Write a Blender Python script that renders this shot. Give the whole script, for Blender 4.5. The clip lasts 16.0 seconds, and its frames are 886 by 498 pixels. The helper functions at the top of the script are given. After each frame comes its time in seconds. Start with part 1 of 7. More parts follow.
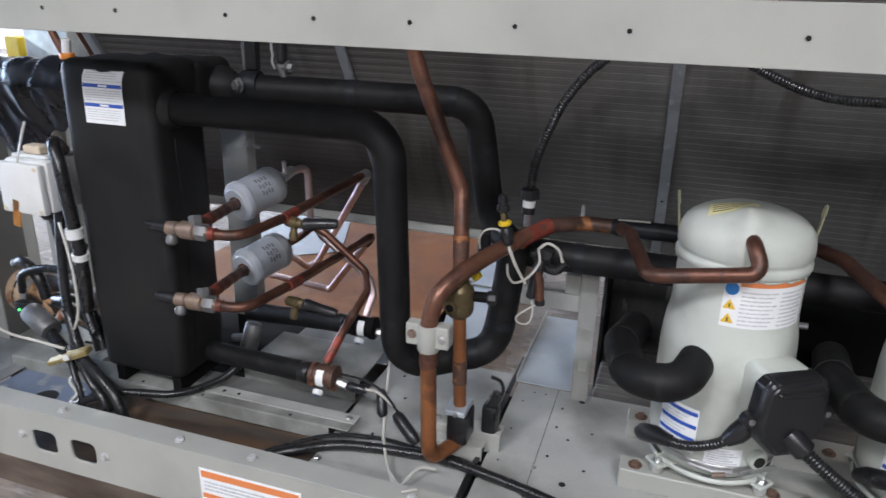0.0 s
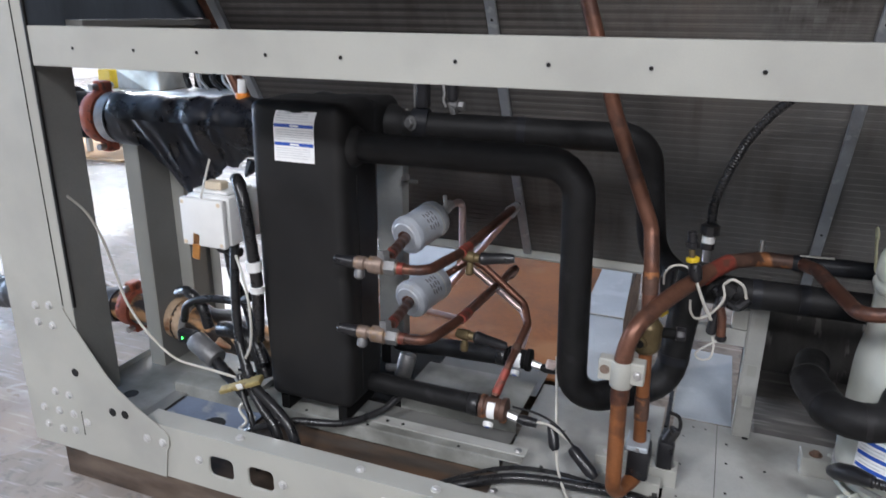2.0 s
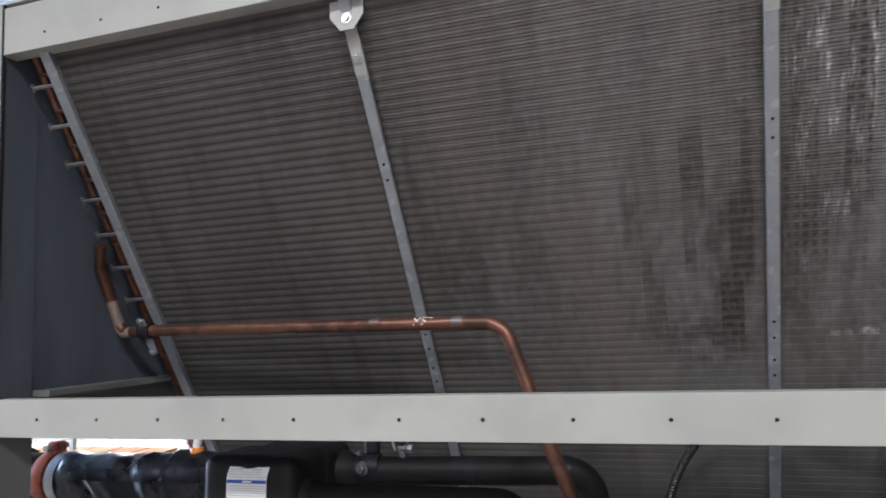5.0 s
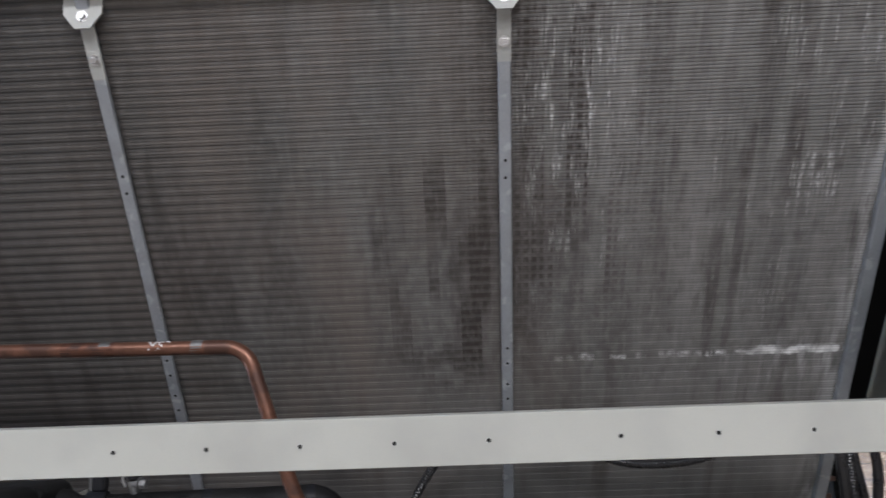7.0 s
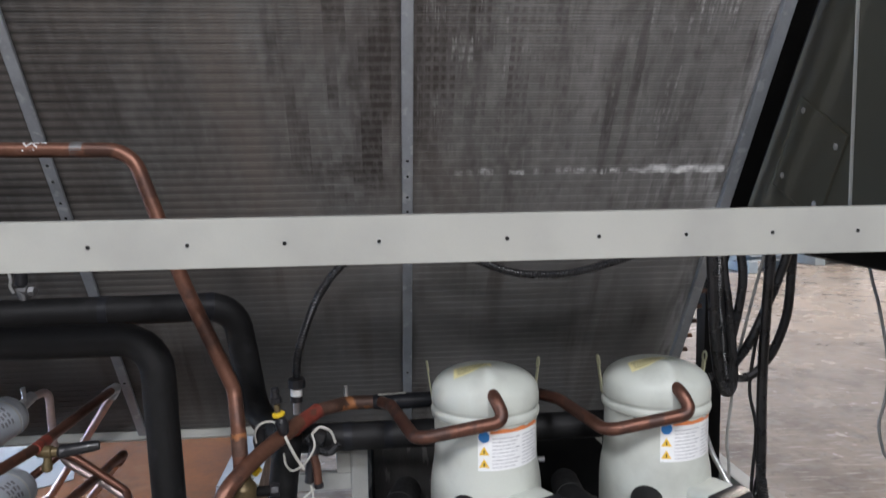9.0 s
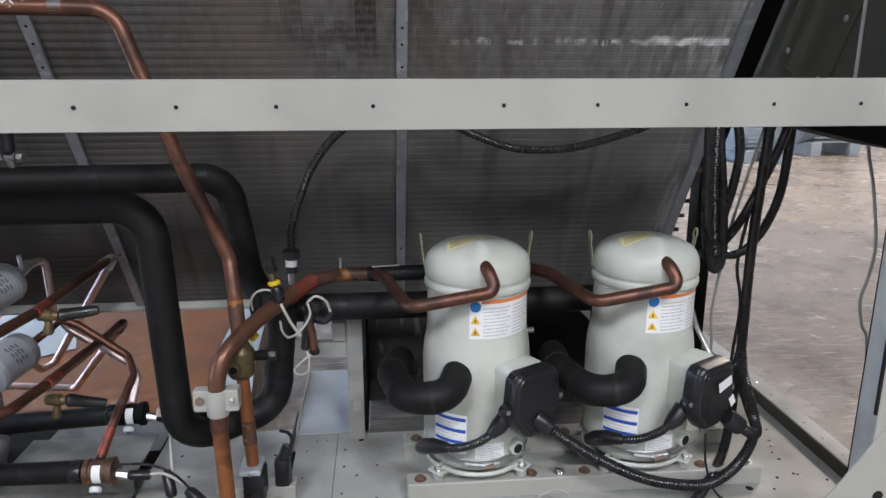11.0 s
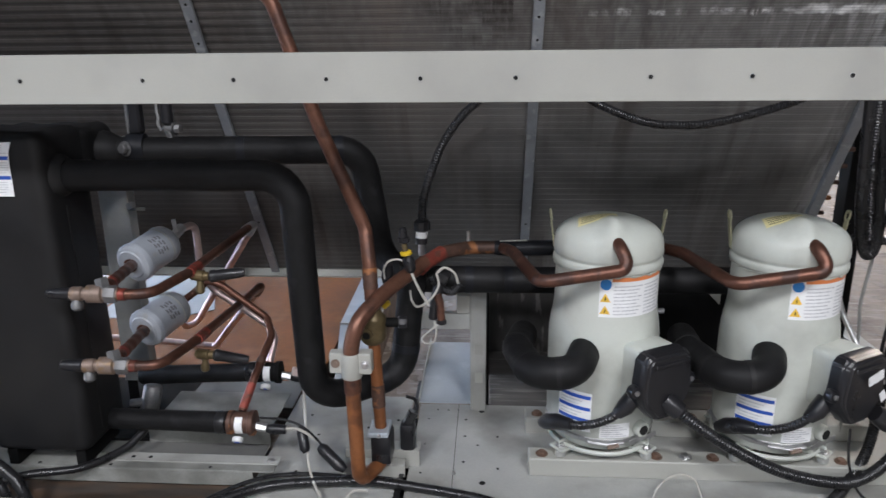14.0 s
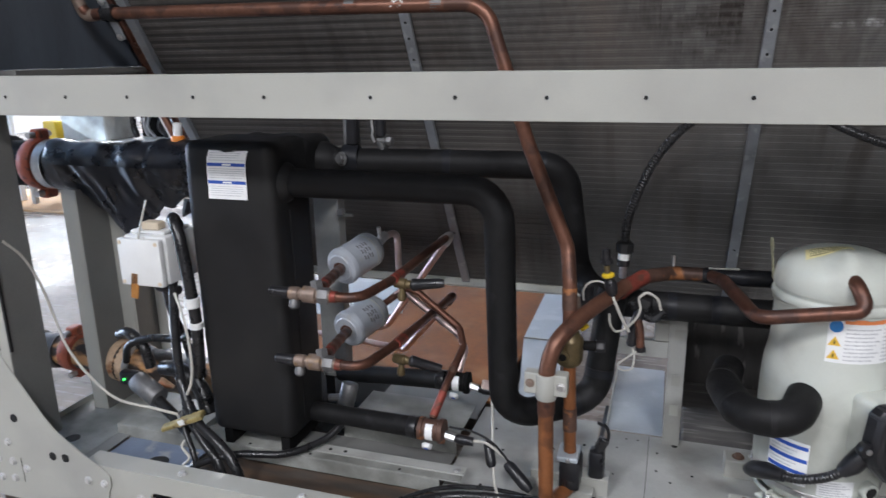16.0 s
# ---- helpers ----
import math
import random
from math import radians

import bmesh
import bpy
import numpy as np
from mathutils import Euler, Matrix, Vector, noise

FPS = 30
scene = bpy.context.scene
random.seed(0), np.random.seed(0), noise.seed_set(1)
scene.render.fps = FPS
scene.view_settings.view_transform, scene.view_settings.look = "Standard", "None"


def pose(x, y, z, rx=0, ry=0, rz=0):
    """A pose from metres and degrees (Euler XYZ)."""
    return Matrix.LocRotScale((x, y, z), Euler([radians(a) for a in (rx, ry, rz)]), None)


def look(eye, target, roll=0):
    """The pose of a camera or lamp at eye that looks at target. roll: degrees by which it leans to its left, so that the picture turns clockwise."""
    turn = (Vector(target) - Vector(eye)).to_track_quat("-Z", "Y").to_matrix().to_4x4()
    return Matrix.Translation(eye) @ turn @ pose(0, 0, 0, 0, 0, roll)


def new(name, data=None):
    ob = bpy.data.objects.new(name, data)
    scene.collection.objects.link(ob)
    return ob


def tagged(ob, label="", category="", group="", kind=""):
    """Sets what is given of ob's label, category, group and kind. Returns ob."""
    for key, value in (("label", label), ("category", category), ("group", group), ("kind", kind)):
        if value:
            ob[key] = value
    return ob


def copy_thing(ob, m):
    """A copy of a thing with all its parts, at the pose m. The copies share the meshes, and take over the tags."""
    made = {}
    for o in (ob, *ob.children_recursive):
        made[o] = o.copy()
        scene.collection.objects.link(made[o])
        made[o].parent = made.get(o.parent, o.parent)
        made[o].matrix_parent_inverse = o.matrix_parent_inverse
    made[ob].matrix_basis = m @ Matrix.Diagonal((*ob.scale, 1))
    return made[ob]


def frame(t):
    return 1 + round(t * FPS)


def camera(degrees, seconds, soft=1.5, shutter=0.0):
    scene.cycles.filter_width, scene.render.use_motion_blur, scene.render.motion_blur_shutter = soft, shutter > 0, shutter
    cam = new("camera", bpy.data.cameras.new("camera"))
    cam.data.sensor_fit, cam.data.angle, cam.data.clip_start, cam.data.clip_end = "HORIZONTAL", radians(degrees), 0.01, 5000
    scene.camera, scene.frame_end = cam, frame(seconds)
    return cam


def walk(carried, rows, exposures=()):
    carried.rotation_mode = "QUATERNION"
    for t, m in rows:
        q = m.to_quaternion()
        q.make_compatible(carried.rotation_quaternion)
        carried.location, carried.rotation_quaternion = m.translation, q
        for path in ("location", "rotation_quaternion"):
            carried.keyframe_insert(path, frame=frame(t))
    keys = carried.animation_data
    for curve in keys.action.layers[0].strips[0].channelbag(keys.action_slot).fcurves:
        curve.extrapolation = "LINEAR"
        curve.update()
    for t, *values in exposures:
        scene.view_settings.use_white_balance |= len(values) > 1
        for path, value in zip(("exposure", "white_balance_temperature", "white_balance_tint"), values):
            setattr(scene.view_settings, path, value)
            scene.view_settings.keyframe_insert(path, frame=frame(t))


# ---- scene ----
cam = camera(64.3, 16.0, soft=1.45, shutter=0.5)
PATH = [
    (0, (0.471, -1.22, 1.51), (-0.112, 0.562, 0.813), 1.4),
    (0.3, (0.407, -1.249, 1.519), (-0.192, 0.525, 0.819), 0.8),
    (0.5, (0.296, -1.264, 1.54), (-0.255, 0.528, 0.842), 0.5),
    (1, (0.177, -1.338, 1.542), (-0.374, 0.455, 0.848), 0.6),
    (1.5, (0.142, -1.353, 1.544), (-0.5, 0.414, 0.863), 0.7),
    (2, (0.133, -1.362, 1.545), (-0.561, 0.402, 0.906), 0.5),
    (2.5, (0.126, -1.395, 1.575), (-0.647, 0.384, 1.085), -0.5),
    (3, (0.089, -1.435, 1.585), (-0.675, 0.384, 1.257), -0.9),
    (3.5, (0.089, -1.458, 1.61), (-0.666, 0.393, 1.528), -0.8),
    (3.7, (0.084, -1.466, 1.624), (-0.658, 0.391, 1.608), -1.1),
    (5.8, (0.265, -1.47, 1.653), (-0.155, 0.467, 1.922), -2.8),
    (6, (0.263, -1.457, 1.649), (-0.091, 0.492, 1.925), -2.8),
    (6.5, (0.298, -1.453, 1.645), (0.089, 0.517, 1.922), -2.5),
    (7, (0.335, -1.447, 1.643), (0.289, 0.534, 1.911), -2.1),
    (7.5, (0.361, -1.451, 1.647), (0.421, 0.535, 1.881), -1.5),
    (8, (0.372, -1.437, 1.618), (0.496, 0.559, 1.682), -1.0),
    (8.5, (0.376, -1.423, 1.596), (0.523, 0.571, 1.537), -0.8),
    (9, (0.391, -1.428, 1.571), (0.554, 0.556, 1.377), -0.9),
    (9.5, (0.387, -1.427, 1.548), (0.563, 0.547, 1.279), -0.8),
    (10, (0.391, -1.43, 1.539), (0.571, 0.526, 1.163), -0.4),
    (10.2, (0.387, -1.425, 1.53), (0.569, 0.524, 1.12), -0.3),
    (12.3, (0.391, -1.433, 1.525), (0.516, 0.485, 0.972), 0.6),
    (12.5, (0.384, -1.428, 1.523), (0.485, 0.493, 0.976), 0.4),
    (13, (0.369, -1.428, 1.524), (0.404, 0.493, 0.967), 0.2),
    (13.5, (0.345, -1.424, 1.523), (0.297, 0.494, 0.959), -0.4),
    (14, (0.329, -1.436, 1.516), (0.199, 0.48, 0.957), -0.6),
    (14.5, (0.314, -1.436, 1.517), (0.088, 0.472, 0.961), -0.8),
    (15, (0.291, -1.444, 1.515), (-0.048, 0.446, 0.955), -1.0),
    (15.5, (0.253, -1.436, 1.528), (-0.226, 0.427, 0.982), -1.1),
    (16, (0.245, -1.421, 1.534), (-0.357, 0.411, 1.005), -1.0),
]
walk(cam, [(t, look(eye, target, roll)) for t, eye, target, roll in PATH], [(0.0, 2.43, 6260, 13), (1.0, 2.47, 6260, 13), (3.0, 2.46, 6260, 13), (9.0, 2.41, 6260, 13), (13.0, 2.31, 6260, 13), (16.0, 2.36, 6260, 13)])

# ---- world and light ----
world = bpy.data.worlds.new("world")
scene.world = world
world.use_nodes = True
_sky = world.node_tree.nodes.new("ShaderNodeTexSky")
_sky.sky_type, _sky.sun_disc = "NISHITA", False
_sky.sun_elevation, _sky.sun_rotation = radians(26.4), radians(283)
world.node_tree.links.new(_sky.outputs["Color"], world.node_tree.nodes["Background"].inputs["Color"])
world.node_tree.nodes["Background"].inputs["Strength"].default_value = 0.12


def area_lamp(name, eye, target, sx, sy, watts, colour):
    data = bpy.data.lights.new(name, "AREA")
    data.shape, data.size, data.size_y, data.energy, data.color = "RECTANGLE", sx, sy, watts, colour
    ob = new(name, data)
    ob.matrix_world = look(eye, target)
    return ob


# daylight in the open loading door, and unseen fill lamps added under the ceiling
area_lamp("door_daylight", (-12.9, 2.3, 2.5), (0, 2.0, 0.6), 8.4, 4.6, 340, (0.27, 0.56, 1.0))
sun = new("sun", bpy.data.lights.new("sun", "SUN"))
sun.data.energy, sun.data.angle, sun.data.color = 3.7, radians(0.6), (0.72, 0.87, 1.0)
sun.matrix_world = look((-30, -7, 15.3), (0, 0.0, 0.0))
FILL_LAMPS = [(-2.6, -5.6), (2.4, -5.6), (-0.5, -10.0), (7.5, 6.5), (-8.5, 9.0), (4.5, -10.5)]
for bx, by in FILL_LAMPS:
    area_lamp("bay_light", (bx, by, 6.1), (bx, by, 0), 1.5, 1.0, 150 if bx > 7 else 190 if by > 5 else 82, (1.0, 0.88, 0.76) if bx > 7 else (0.98, 0.98, 0.99))

# ---- helpers ----
ORIGIN = {}


def thing(name, label, category, loc=(0, 0, 0), group="", kind=""):
    ob = new(name)
    ob.empty_display_size = 0.05
    ob.location = loc
    ORIGIN[ob] = Vector(loc)
    return tagged(ob, label, category, group, kind)


def part(name, bm, material, parent=None, label="", sharp=35):
    """One mesh under a thing or part; the bmesh is in world metres."""
    off = ORIGIN.get(parent, Vector())
    if off.length > 0:
        bmesh.ops.translate(bm, vec=-off, verts=bm.verts)
    bmesh.ops.recalc_face_normals(bm, faces=bm.faces)
    me = bpy.data.meshes.new(name)
    bm.to_mesh(me)
    bm.free()
    me.shade_smooth()
    me.set_sharp_from_angle(angle=radians(sharp))
    me.materials.append(material)
    ob = new(name, me)
    if parent:
        ob.parent = parent
        ORIGIN[ob] = off
    if label:
        ob["label"] = label
    return ob


def whole(name, bm, material, label, category, group="", kind="", sharp=35):
    """A thing that is one single mesh."""
    return tagged(part(name, bm, material, None, "", sharp), label, category, group, kind)


def link_copy(ob, shift, parent=None):
    """Another object on the same mesh, moved by shift."""
    o = ob.copy()
    scene.collection.objects.link(o)
    o.location = Vector(ob.location) + Vector(shift)
    ORIGIN[o] = ORIGIN.get(ob, Vector())
    return o


def box(x0, y0, z0, x1, y1, z1, bevel=0.0, bm=None, seg=1):
    b = bmesh.new()
    bmesh.ops.create_cube(b, size=1)
    for v in b.verts:
        v.co = Vector(((x0 + x1) / 2 + v.co.x * (x1 - x0), (y0 + y1) / 2 + v.co.y * (y1 - y0), (z0 + z1) / 2 + v.co.z * (z1 - z0)))
    if bevel:
        bmesh.ops.bevel(b, geom=b.edges[:], offset=bevel, segments=seg, affect="EDGES", profile=0.5)
    return join(bm, b)


def join(bm, b):
    if bm is None:
        return b
    me = bpy.data.meshes.new("tmp")
    b.to_mesh(me)
    b.free()
    bm.from_mesh(me)
    bpy.data.meshes.remove(me)
    return bm


def rot_box(centre, size, euler, bevel=0.0, bm=None, seg=1):
    sx, sy, sz = (s / 2 for s in size)
    b = box(-sx, -sy, -sz, sx, sy, sz, bevel, seg=seg)
    bmesh.ops.transform(b, matrix=pose(*centre, *euler), verts=b.verts)
    return join(bm, b)


def extrude_xz(pts, y0, y1, bm=None, bevel=0.0):
    """A plate with an outline in x and z, from y0 to y1."""
    b = bmesh.new()
    lo = [b.verts.new((x, y0, z)) for x, z in pts]
    hi = [b.verts.new((x, y1, z)) for x, z in pts]
    b.faces.new(lo)
    b.faces.new(hi[::-1])
    n = len(pts)
    for i in range(n):
        b.faces.new((lo[i], hi[i], hi[(i + 1) % n], lo[(i + 1) % n]))
    bmesh.ops.recalc_face_normals(b, faces=b.faces)
    if bevel:
        bmesh.ops.bevel(b, geom=b.edges[:], offset=bevel, segments=1, affect="EDGES")
    return join(bm, b)


def fillet(pts, bend, steps=6):
    """Points of a path whose corners are rounded with that radius."""
    pts = [Vector(p) for p in pts]
    if bend <= 0 or len(pts) < 3:
        return pts
    out = [pts[0]]
    for a, b, c in zip(pts, pts[1:], pts[2:]):
        u, w = (a - b), (c - b)
        lu, lw = u.length, w.length
        u, w = u.normalized(), w.normalized()
        ang = u.angle(w, math.pi)
        if ang > math.pi - 0.02:
            out.append(b)
            continue
        d = min(bend / math.tan(ang / 2), lu * 0.48, lw * 0.48)
        r = d * math.tan(ang / 2)
        mid = (u + w).normalized()
        centre = b + mid * (r / math.sin(ang / 2))
        s, e = b + u * d - centre, b + w * d - centre
        axis = s.cross(e)
        total = s.angle(e)
        for k in range(steps + 1):
            out.append(centre + Matrix.Rotation(total * k / steps, 3, axis.normalized()) @ s)
    out.append(pts[-1])
    return out


def spline(pts, n=10):
    """A smooth curve through the points."""
    p = [Vector(q) for q in pts]
    p = [2 * p[0] - p[1]] + p + [2 * p[-1] - p[-2]]
    out = []
    for i in range(1, len(p) - 2):
        a, b, c, d = p[i - 1 : i + 3]
        for k in range(n):
            t = k / n
            out.append(0.5 * (2 * b + (c - a) * t + (2 * a - 5 * b + 4 * c - d) * t * t + (3 * b - a - 3 * c + d) * t**3))
    out.append(p[-2])
    return out


def sweep(path, radius, seg=12, bm=None, caps=True):
    """A tube along a path; radius is a number or a function of the point's number and the run."""
    b = bmesh.new()
    path = [Vector(p) for p in path]
    path = [q for i, q in enumerate(path) if i == 0 or (q - path[i - 1]).length > 1e-5]
    n = len(path)
    t0 = (path[1] - path[0]).normalized()
    up = Vector((0, 0, 1)) if abs(t0.z) < 0.9 else Vector((0, 1, 0))
    side = t0.cross(up).normalized()
    rings, run = [], 0.0
    for i, q in enumerate(path):
        t = (path[min(i + 1, n - 1)] - path[max(i - 1, 0)]).normalized()
        side = (side - t * side.dot(t)).normalized()
        other = t.cross(side)
        if i:
            run += (q - path[i - 1]).length
        r = radius(i, run) if callable(radius) else radius
        rings.append([b.verts.new(q + (side * math.cos(k * math.tau / seg) + other * math.sin(k * math.tau / seg)) * r) for k in range(seg)])
    for a, c in zip(rings, rings[1:]):
        for k in range(seg):
            b.faces.new((a[k], a[(k + 1) % seg], c[(k + 1) % seg], c[k]))
    if caps:
        b.faces.new(rings[0][::-1])
        b.faces.new(rings[-1])
    return join(bm, b)


def pipe(pts, r, bend=0.05, seg=14, bm=None):
    return sweep(fillet(pts, bend), r, seg, bm)


def cable(pts, r, seg=8, bm=None, n=8):
    return sweep(spline(pts, n), r, seg, bm)


def even(path, step):
    """The path cut into even steps."""
    path = [Vector(p) for p in path]
    out, left = [path[0]], step
    for a, b in zip(path, path[1:]):
        d = (b - a).length
        while d >= left:
            a = a + (b - a) * (left / d)
            out.append(a.copy())
            d -= left
            left = step
        left -= d
    return out


def conduit(pts, r, bm=None, pitch=0.008):
    """Corrugated flexible conduit."""
    path = even(spline(pts, 10), pitch / 2)
    return sweep(path, lambda i, run: r if i % 2 else r * 0.85, 10, bm)


def cyl(p0, p1, r, seg=16, bm=None, bevel=0.0):
    p0, p1 = Vector(p0), Vector(p1)
    if bevel:
        d = (p1 - p0).normalized()
        path = [p0, p0 + d * bevel * 0.3, p0 + d * bevel, p1 - d * bevel, p1 - d * bevel * 0.3, p1]
        rr = [r - bevel, r - bevel * 0.3, r, r, r - bevel * 0.3, r - bevel]
        return sweep(path, lambda i, run: rr[min(i, 5)], seg, bm)
    return sweep([p0, p1], r, seg, bm)


def lathe(profile, cx, cy, seg=40, bm=None):
    """A body turned about the upright through cx, cy; the profile is rows of radius and z."""
    b = bmesh.new()
    rings = []
    for r, z in profile:
        if r < 1e-5:
            rings.append([b.verts.new((cx, cy, z))] * seg)
        else:
            rings.append([b.verts.new((cx + r * math.cos(k * math.tau / seg), cy + r * math.sin(k * math.tau / seg), z)) for k in range(seg)])
    for a, c in zip(rings, rings[1:]):
        for k in range(seg):
            f = [a[k], a[(k + 1) % seg], c[(k + 1) % seg], c[k]]
            f = [v for i, v in enumerate(f) if v not in f[:i]]
            if len(f) > 2:
                b.faces.new(f)
    return join(bm, b)


def hexbolt(p, axis, r=0.009, h=0.007, washer=True, bm=None):
    p, axis = Vector(p), Vector(axis).normalized()
    b = sweep([p, p + axis * h * 0.85, p + axis * h], lambda i, run: (r, r, r * 0.85)[i], 6)
    if washer:
        sweep([p, p + axis * 0.002], r * 1.45, 14, b)
    return join(bm, b)


def patch(cx, cy, r, a0, a1, z0, z1, seg=10, bm=None, rz=None):
    """A curved label on an upright shell, angles in degrees from +x; rz gives the shell's radius by height."""
    b = bmesh.new()
    rows = []
    for j in range(2 if rz is None else 5):
        z = z0 + (z1 - z0) * j / (1 if rz is None else 4)
        rr = r if rz is None else rz(z) + r
        rows.append([b.verts.new((cx + rr * math.cos(radians(a0 + (a1 - a0) * i / seg)), cy + rr * math.sin(radians(a0 + (a1 - a0) * i / seg)), z)) for i in range(seg + 1)])
    for lo, hi in zip(rows, rows[1:]):
        for i in range(seg):
            b.faces.new((lo[i], lo[i + 1], hi[i + 1], hi[i]))
    return join(bm, b)


# ---- materials ----
def material(name, colour, rough=0.5, metal=0.0, spread=0.12, scale=6.0, fine=120.0, bump=0.0, spots=None, amount=0.5, spot_scale=14.0, spot_rough=None, stretch=(1, 1, 1), coat=0.0, spot_metal=None, spec=0.5, local=False, edge=0.08):
    """A surface with variation at two scales; spots: a second colour in patches."""
    m = bpy.data.materials.new(name)
    m.use_nodes = True
    nt = m.node_tree
    N, L = nt.nodes, nt.links
    bsdf = N["Principled BSDF"]
    bsdf.inputs["Roughness"].default_value = rough
    bsdf.inputs["Metallic"].default_value = metal
    bsdf.inputs["Coat Weight"].default_value = coat
    bsdf.inputs["Specular IOR Level"].default_value = spec
    if local:
        src = N.new("ShaderNodeTexCoord").outputs["Object"]
    else:
        src = N.new("ShaderNodeNewGeometry").outputs["Position"]
    mp = N.new("ShaderNodeMapping")
    mp.inputs["Scale"].default_value = stretch
    L.new(src, mp.inputs["Vector"])

    def noise_tex(sc, detail=4.0):
        n = N.new("ShaderNodeTexNoise")
        n.inputs["Scale"].default_value = sc
        n.inputs["Detail"].default_value = detail
        L.new(mp.outputs["Vector"], n.inputs["Vector"])
        return n.outputs["Fac"]

    big, small = noise_tex(scale), noise_tex(fine, 2.0)
    add = N.new("ShaderNodeMath")
    add.operation = "MULTIPLY_ADD"
    L.new(small, add.inputs[0])
    add.inputs[1].default_value = 0.4
    L.new(big, add.inputs[2])
    ramp = N.new("ShaderNodeMapRange")
    ramp.inputs["From Min"].default_value, ramp.inputs["From Max"].default_value = 0.45, 0.95
    ramp.inputs["To Min"].default_value, ramp.inputs["To Max"].default_value = 1 - spread, 1 + spread
    L.new(add.outputs[0], ramp.inputs["Value"])
    mul = N.new("ShaderNodeVectorMath")
    mul.operation = "SCALE"
    mul.inputs[0].default_value = colour
    L.new(ramp.outputs[0], mul.inputs["Scale"])
    out = mul.outputs[0]
    rr = N.new("ShaderNodeMapRange")
    rr.inputs["From Min"].default_value, rr.inputs["From Max"].default_value = 0.4, 1.0
    rr.inputs["To Min"].default_value, rr.inputs["To Max"].default_value = max(0.03, rough - 0.1), min(1, rough + 0.1)
    L.new(add.outputs[0], rr.inputs["Value"])
    L.new(rr.outputs[0], bsdf.inputs["Roughness"])
    if spots:
        sp = noise_tex(spot_scale, 6.0)
        mask = N.new("ShaderNodeMapRange")
        mask.inputs["From Min"].default_value, mask.inputs["From Max"].default_value = 0.76 - edge / 2 - amount * 0.4, 0.76 + edge / 2 - amount * 0.4
        L.new(sp, mask.inputs["Value"])
        mix = N.new("ShaderNodeMix")
        mix.data_type = "RGBA"
        L.new(mask.outputs[0], mix.inputs["Factor"])
        L.new(out, mix.inputs["A"])
        mix.inputs["B"].default_value = (*spots, 1)
        out = mix.outputs["Result"]
        if spot_metal is not None:
            mm = N.new("ShaderNodeMapRange")
            mm.inputs["To Min"].default_value, mm.inputs["To Max"].default_value = metal, spot_metal
            L.new(mask.outputs[0], mm.inputs["Value"])
            L.new(mm.outputs[0], bsdf.inputs["Metallic"])
    L.new(out, bsdf.inputs["Base Color"])
    if bump:
        bp = N.new("ShaderNodeBump")
        bp.inputs["Strength"].default_value = bump
        bp.inputs["Distance"].default_value = 0.004
        L.new(add.outputs[0], bp.inputs["Height"])
        L.new(bp.outputs["Normal"], bsdf.inputs["Normal"])
    return m


def glow(name, colour, strength):
    m = bpy.data.materials.new(name)
    m.use_nodes = True
    b = m.node_tree.nodes["Principled BSDF"]
    b.inputs["Base Color"].default_value = (*colour, 1)
    b.inputs["Emission Color"].default_value = (*colour, 1)
    b.inputs["Emission Strength"].default_value = strength
    return m


PAINT = material("grey_paint", (0.388, 0.389, 0.352), 0.42, spread=0.06, scale=3, fine=300, bump=0.03, spots=(0.31, 0.31, 0.285), amount=0.36, spot_scale=4, edge=0.30)
PAINT_IN = material("grey_paint_dusty", (0.385, 0.39, 0.368), 0.5, spread=0.12, scale=8, fine=200, bump=0.03, spots=(0.20, 0.195, 0.175), amount=0.42, spot_scale=5, edge=0.30)
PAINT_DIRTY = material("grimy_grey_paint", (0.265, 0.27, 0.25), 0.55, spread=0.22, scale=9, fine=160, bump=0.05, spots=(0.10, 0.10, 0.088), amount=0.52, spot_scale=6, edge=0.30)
ZINC = material("matt_zinc", (0.56, 0.56, 0.55), 0.5, metal=0.35, spread=0.15, scale=40, fine=200, bump=0.03)
SHELL = material("compressor_paint", (0.535, 0.560, 0.508), 0.42, spread=0.05, scale=5, fine=220, bump=0.02, spots=(0.36, 0.37, 0.33), amount=0.40, spot_scale=6, edge=0.25)
LUGPAINT = material("yellowed_lug_paint", (0.43, 0.42, 0.27), 0.45, spread=0.15, scale=30, fine=200, bump=0.05)
FOAM = material("black_foam", (0.0088, 0.0088, 0.0092), 0.56, spread=0.35, scale=25, fine=320, bump=0.35, spots=(0.015, 0.015, 0.016), amount=0.3, spot_scale=18, spec=0.22)
FOAM_SHEET = material("black_foam_sheet", (0.0125, 0.0125, 0.0130), 0.55, spread=0.2, scale=9, fine=260, bump=0.12, spots=(0.019, 0.0185, 0.018), amount=0.42, spot_scale=4, edge=0.3, spec=0.25)
TAPE = material("black_wrap", (0.011, 0.012, 0.015), 0.42, spread=0.4, scale=14, fine=90, bump=0.25, spec=0.22)
WRAP = material("shiny_black_film", (0.009, 0.010, 0.014), 0.31, spread=0.4, scale=14, fine=60, bump=0.12, spec=0.5)
RUBBER = material("black_rubber", (0.013, 0.013, 0.014), 0.30, spread=0.2, scale=30, fine=300, bump=0.05)
PLASTIC = material("black_plastic", (0.013, 0.013, 0.015), 0.33, spread=0.15, scale=20, fine=300, bump=0.03)
COPPER = material("tarnished_copper", (0.175, 0.082, 0.054), 0.42, metal=0.62, spread=0.3, scale=9, fine=70, bump=0.04, spots=(0.085, 0.042, 0.030), amount=0.5, spot_scale=9, spot_metal=0.5)
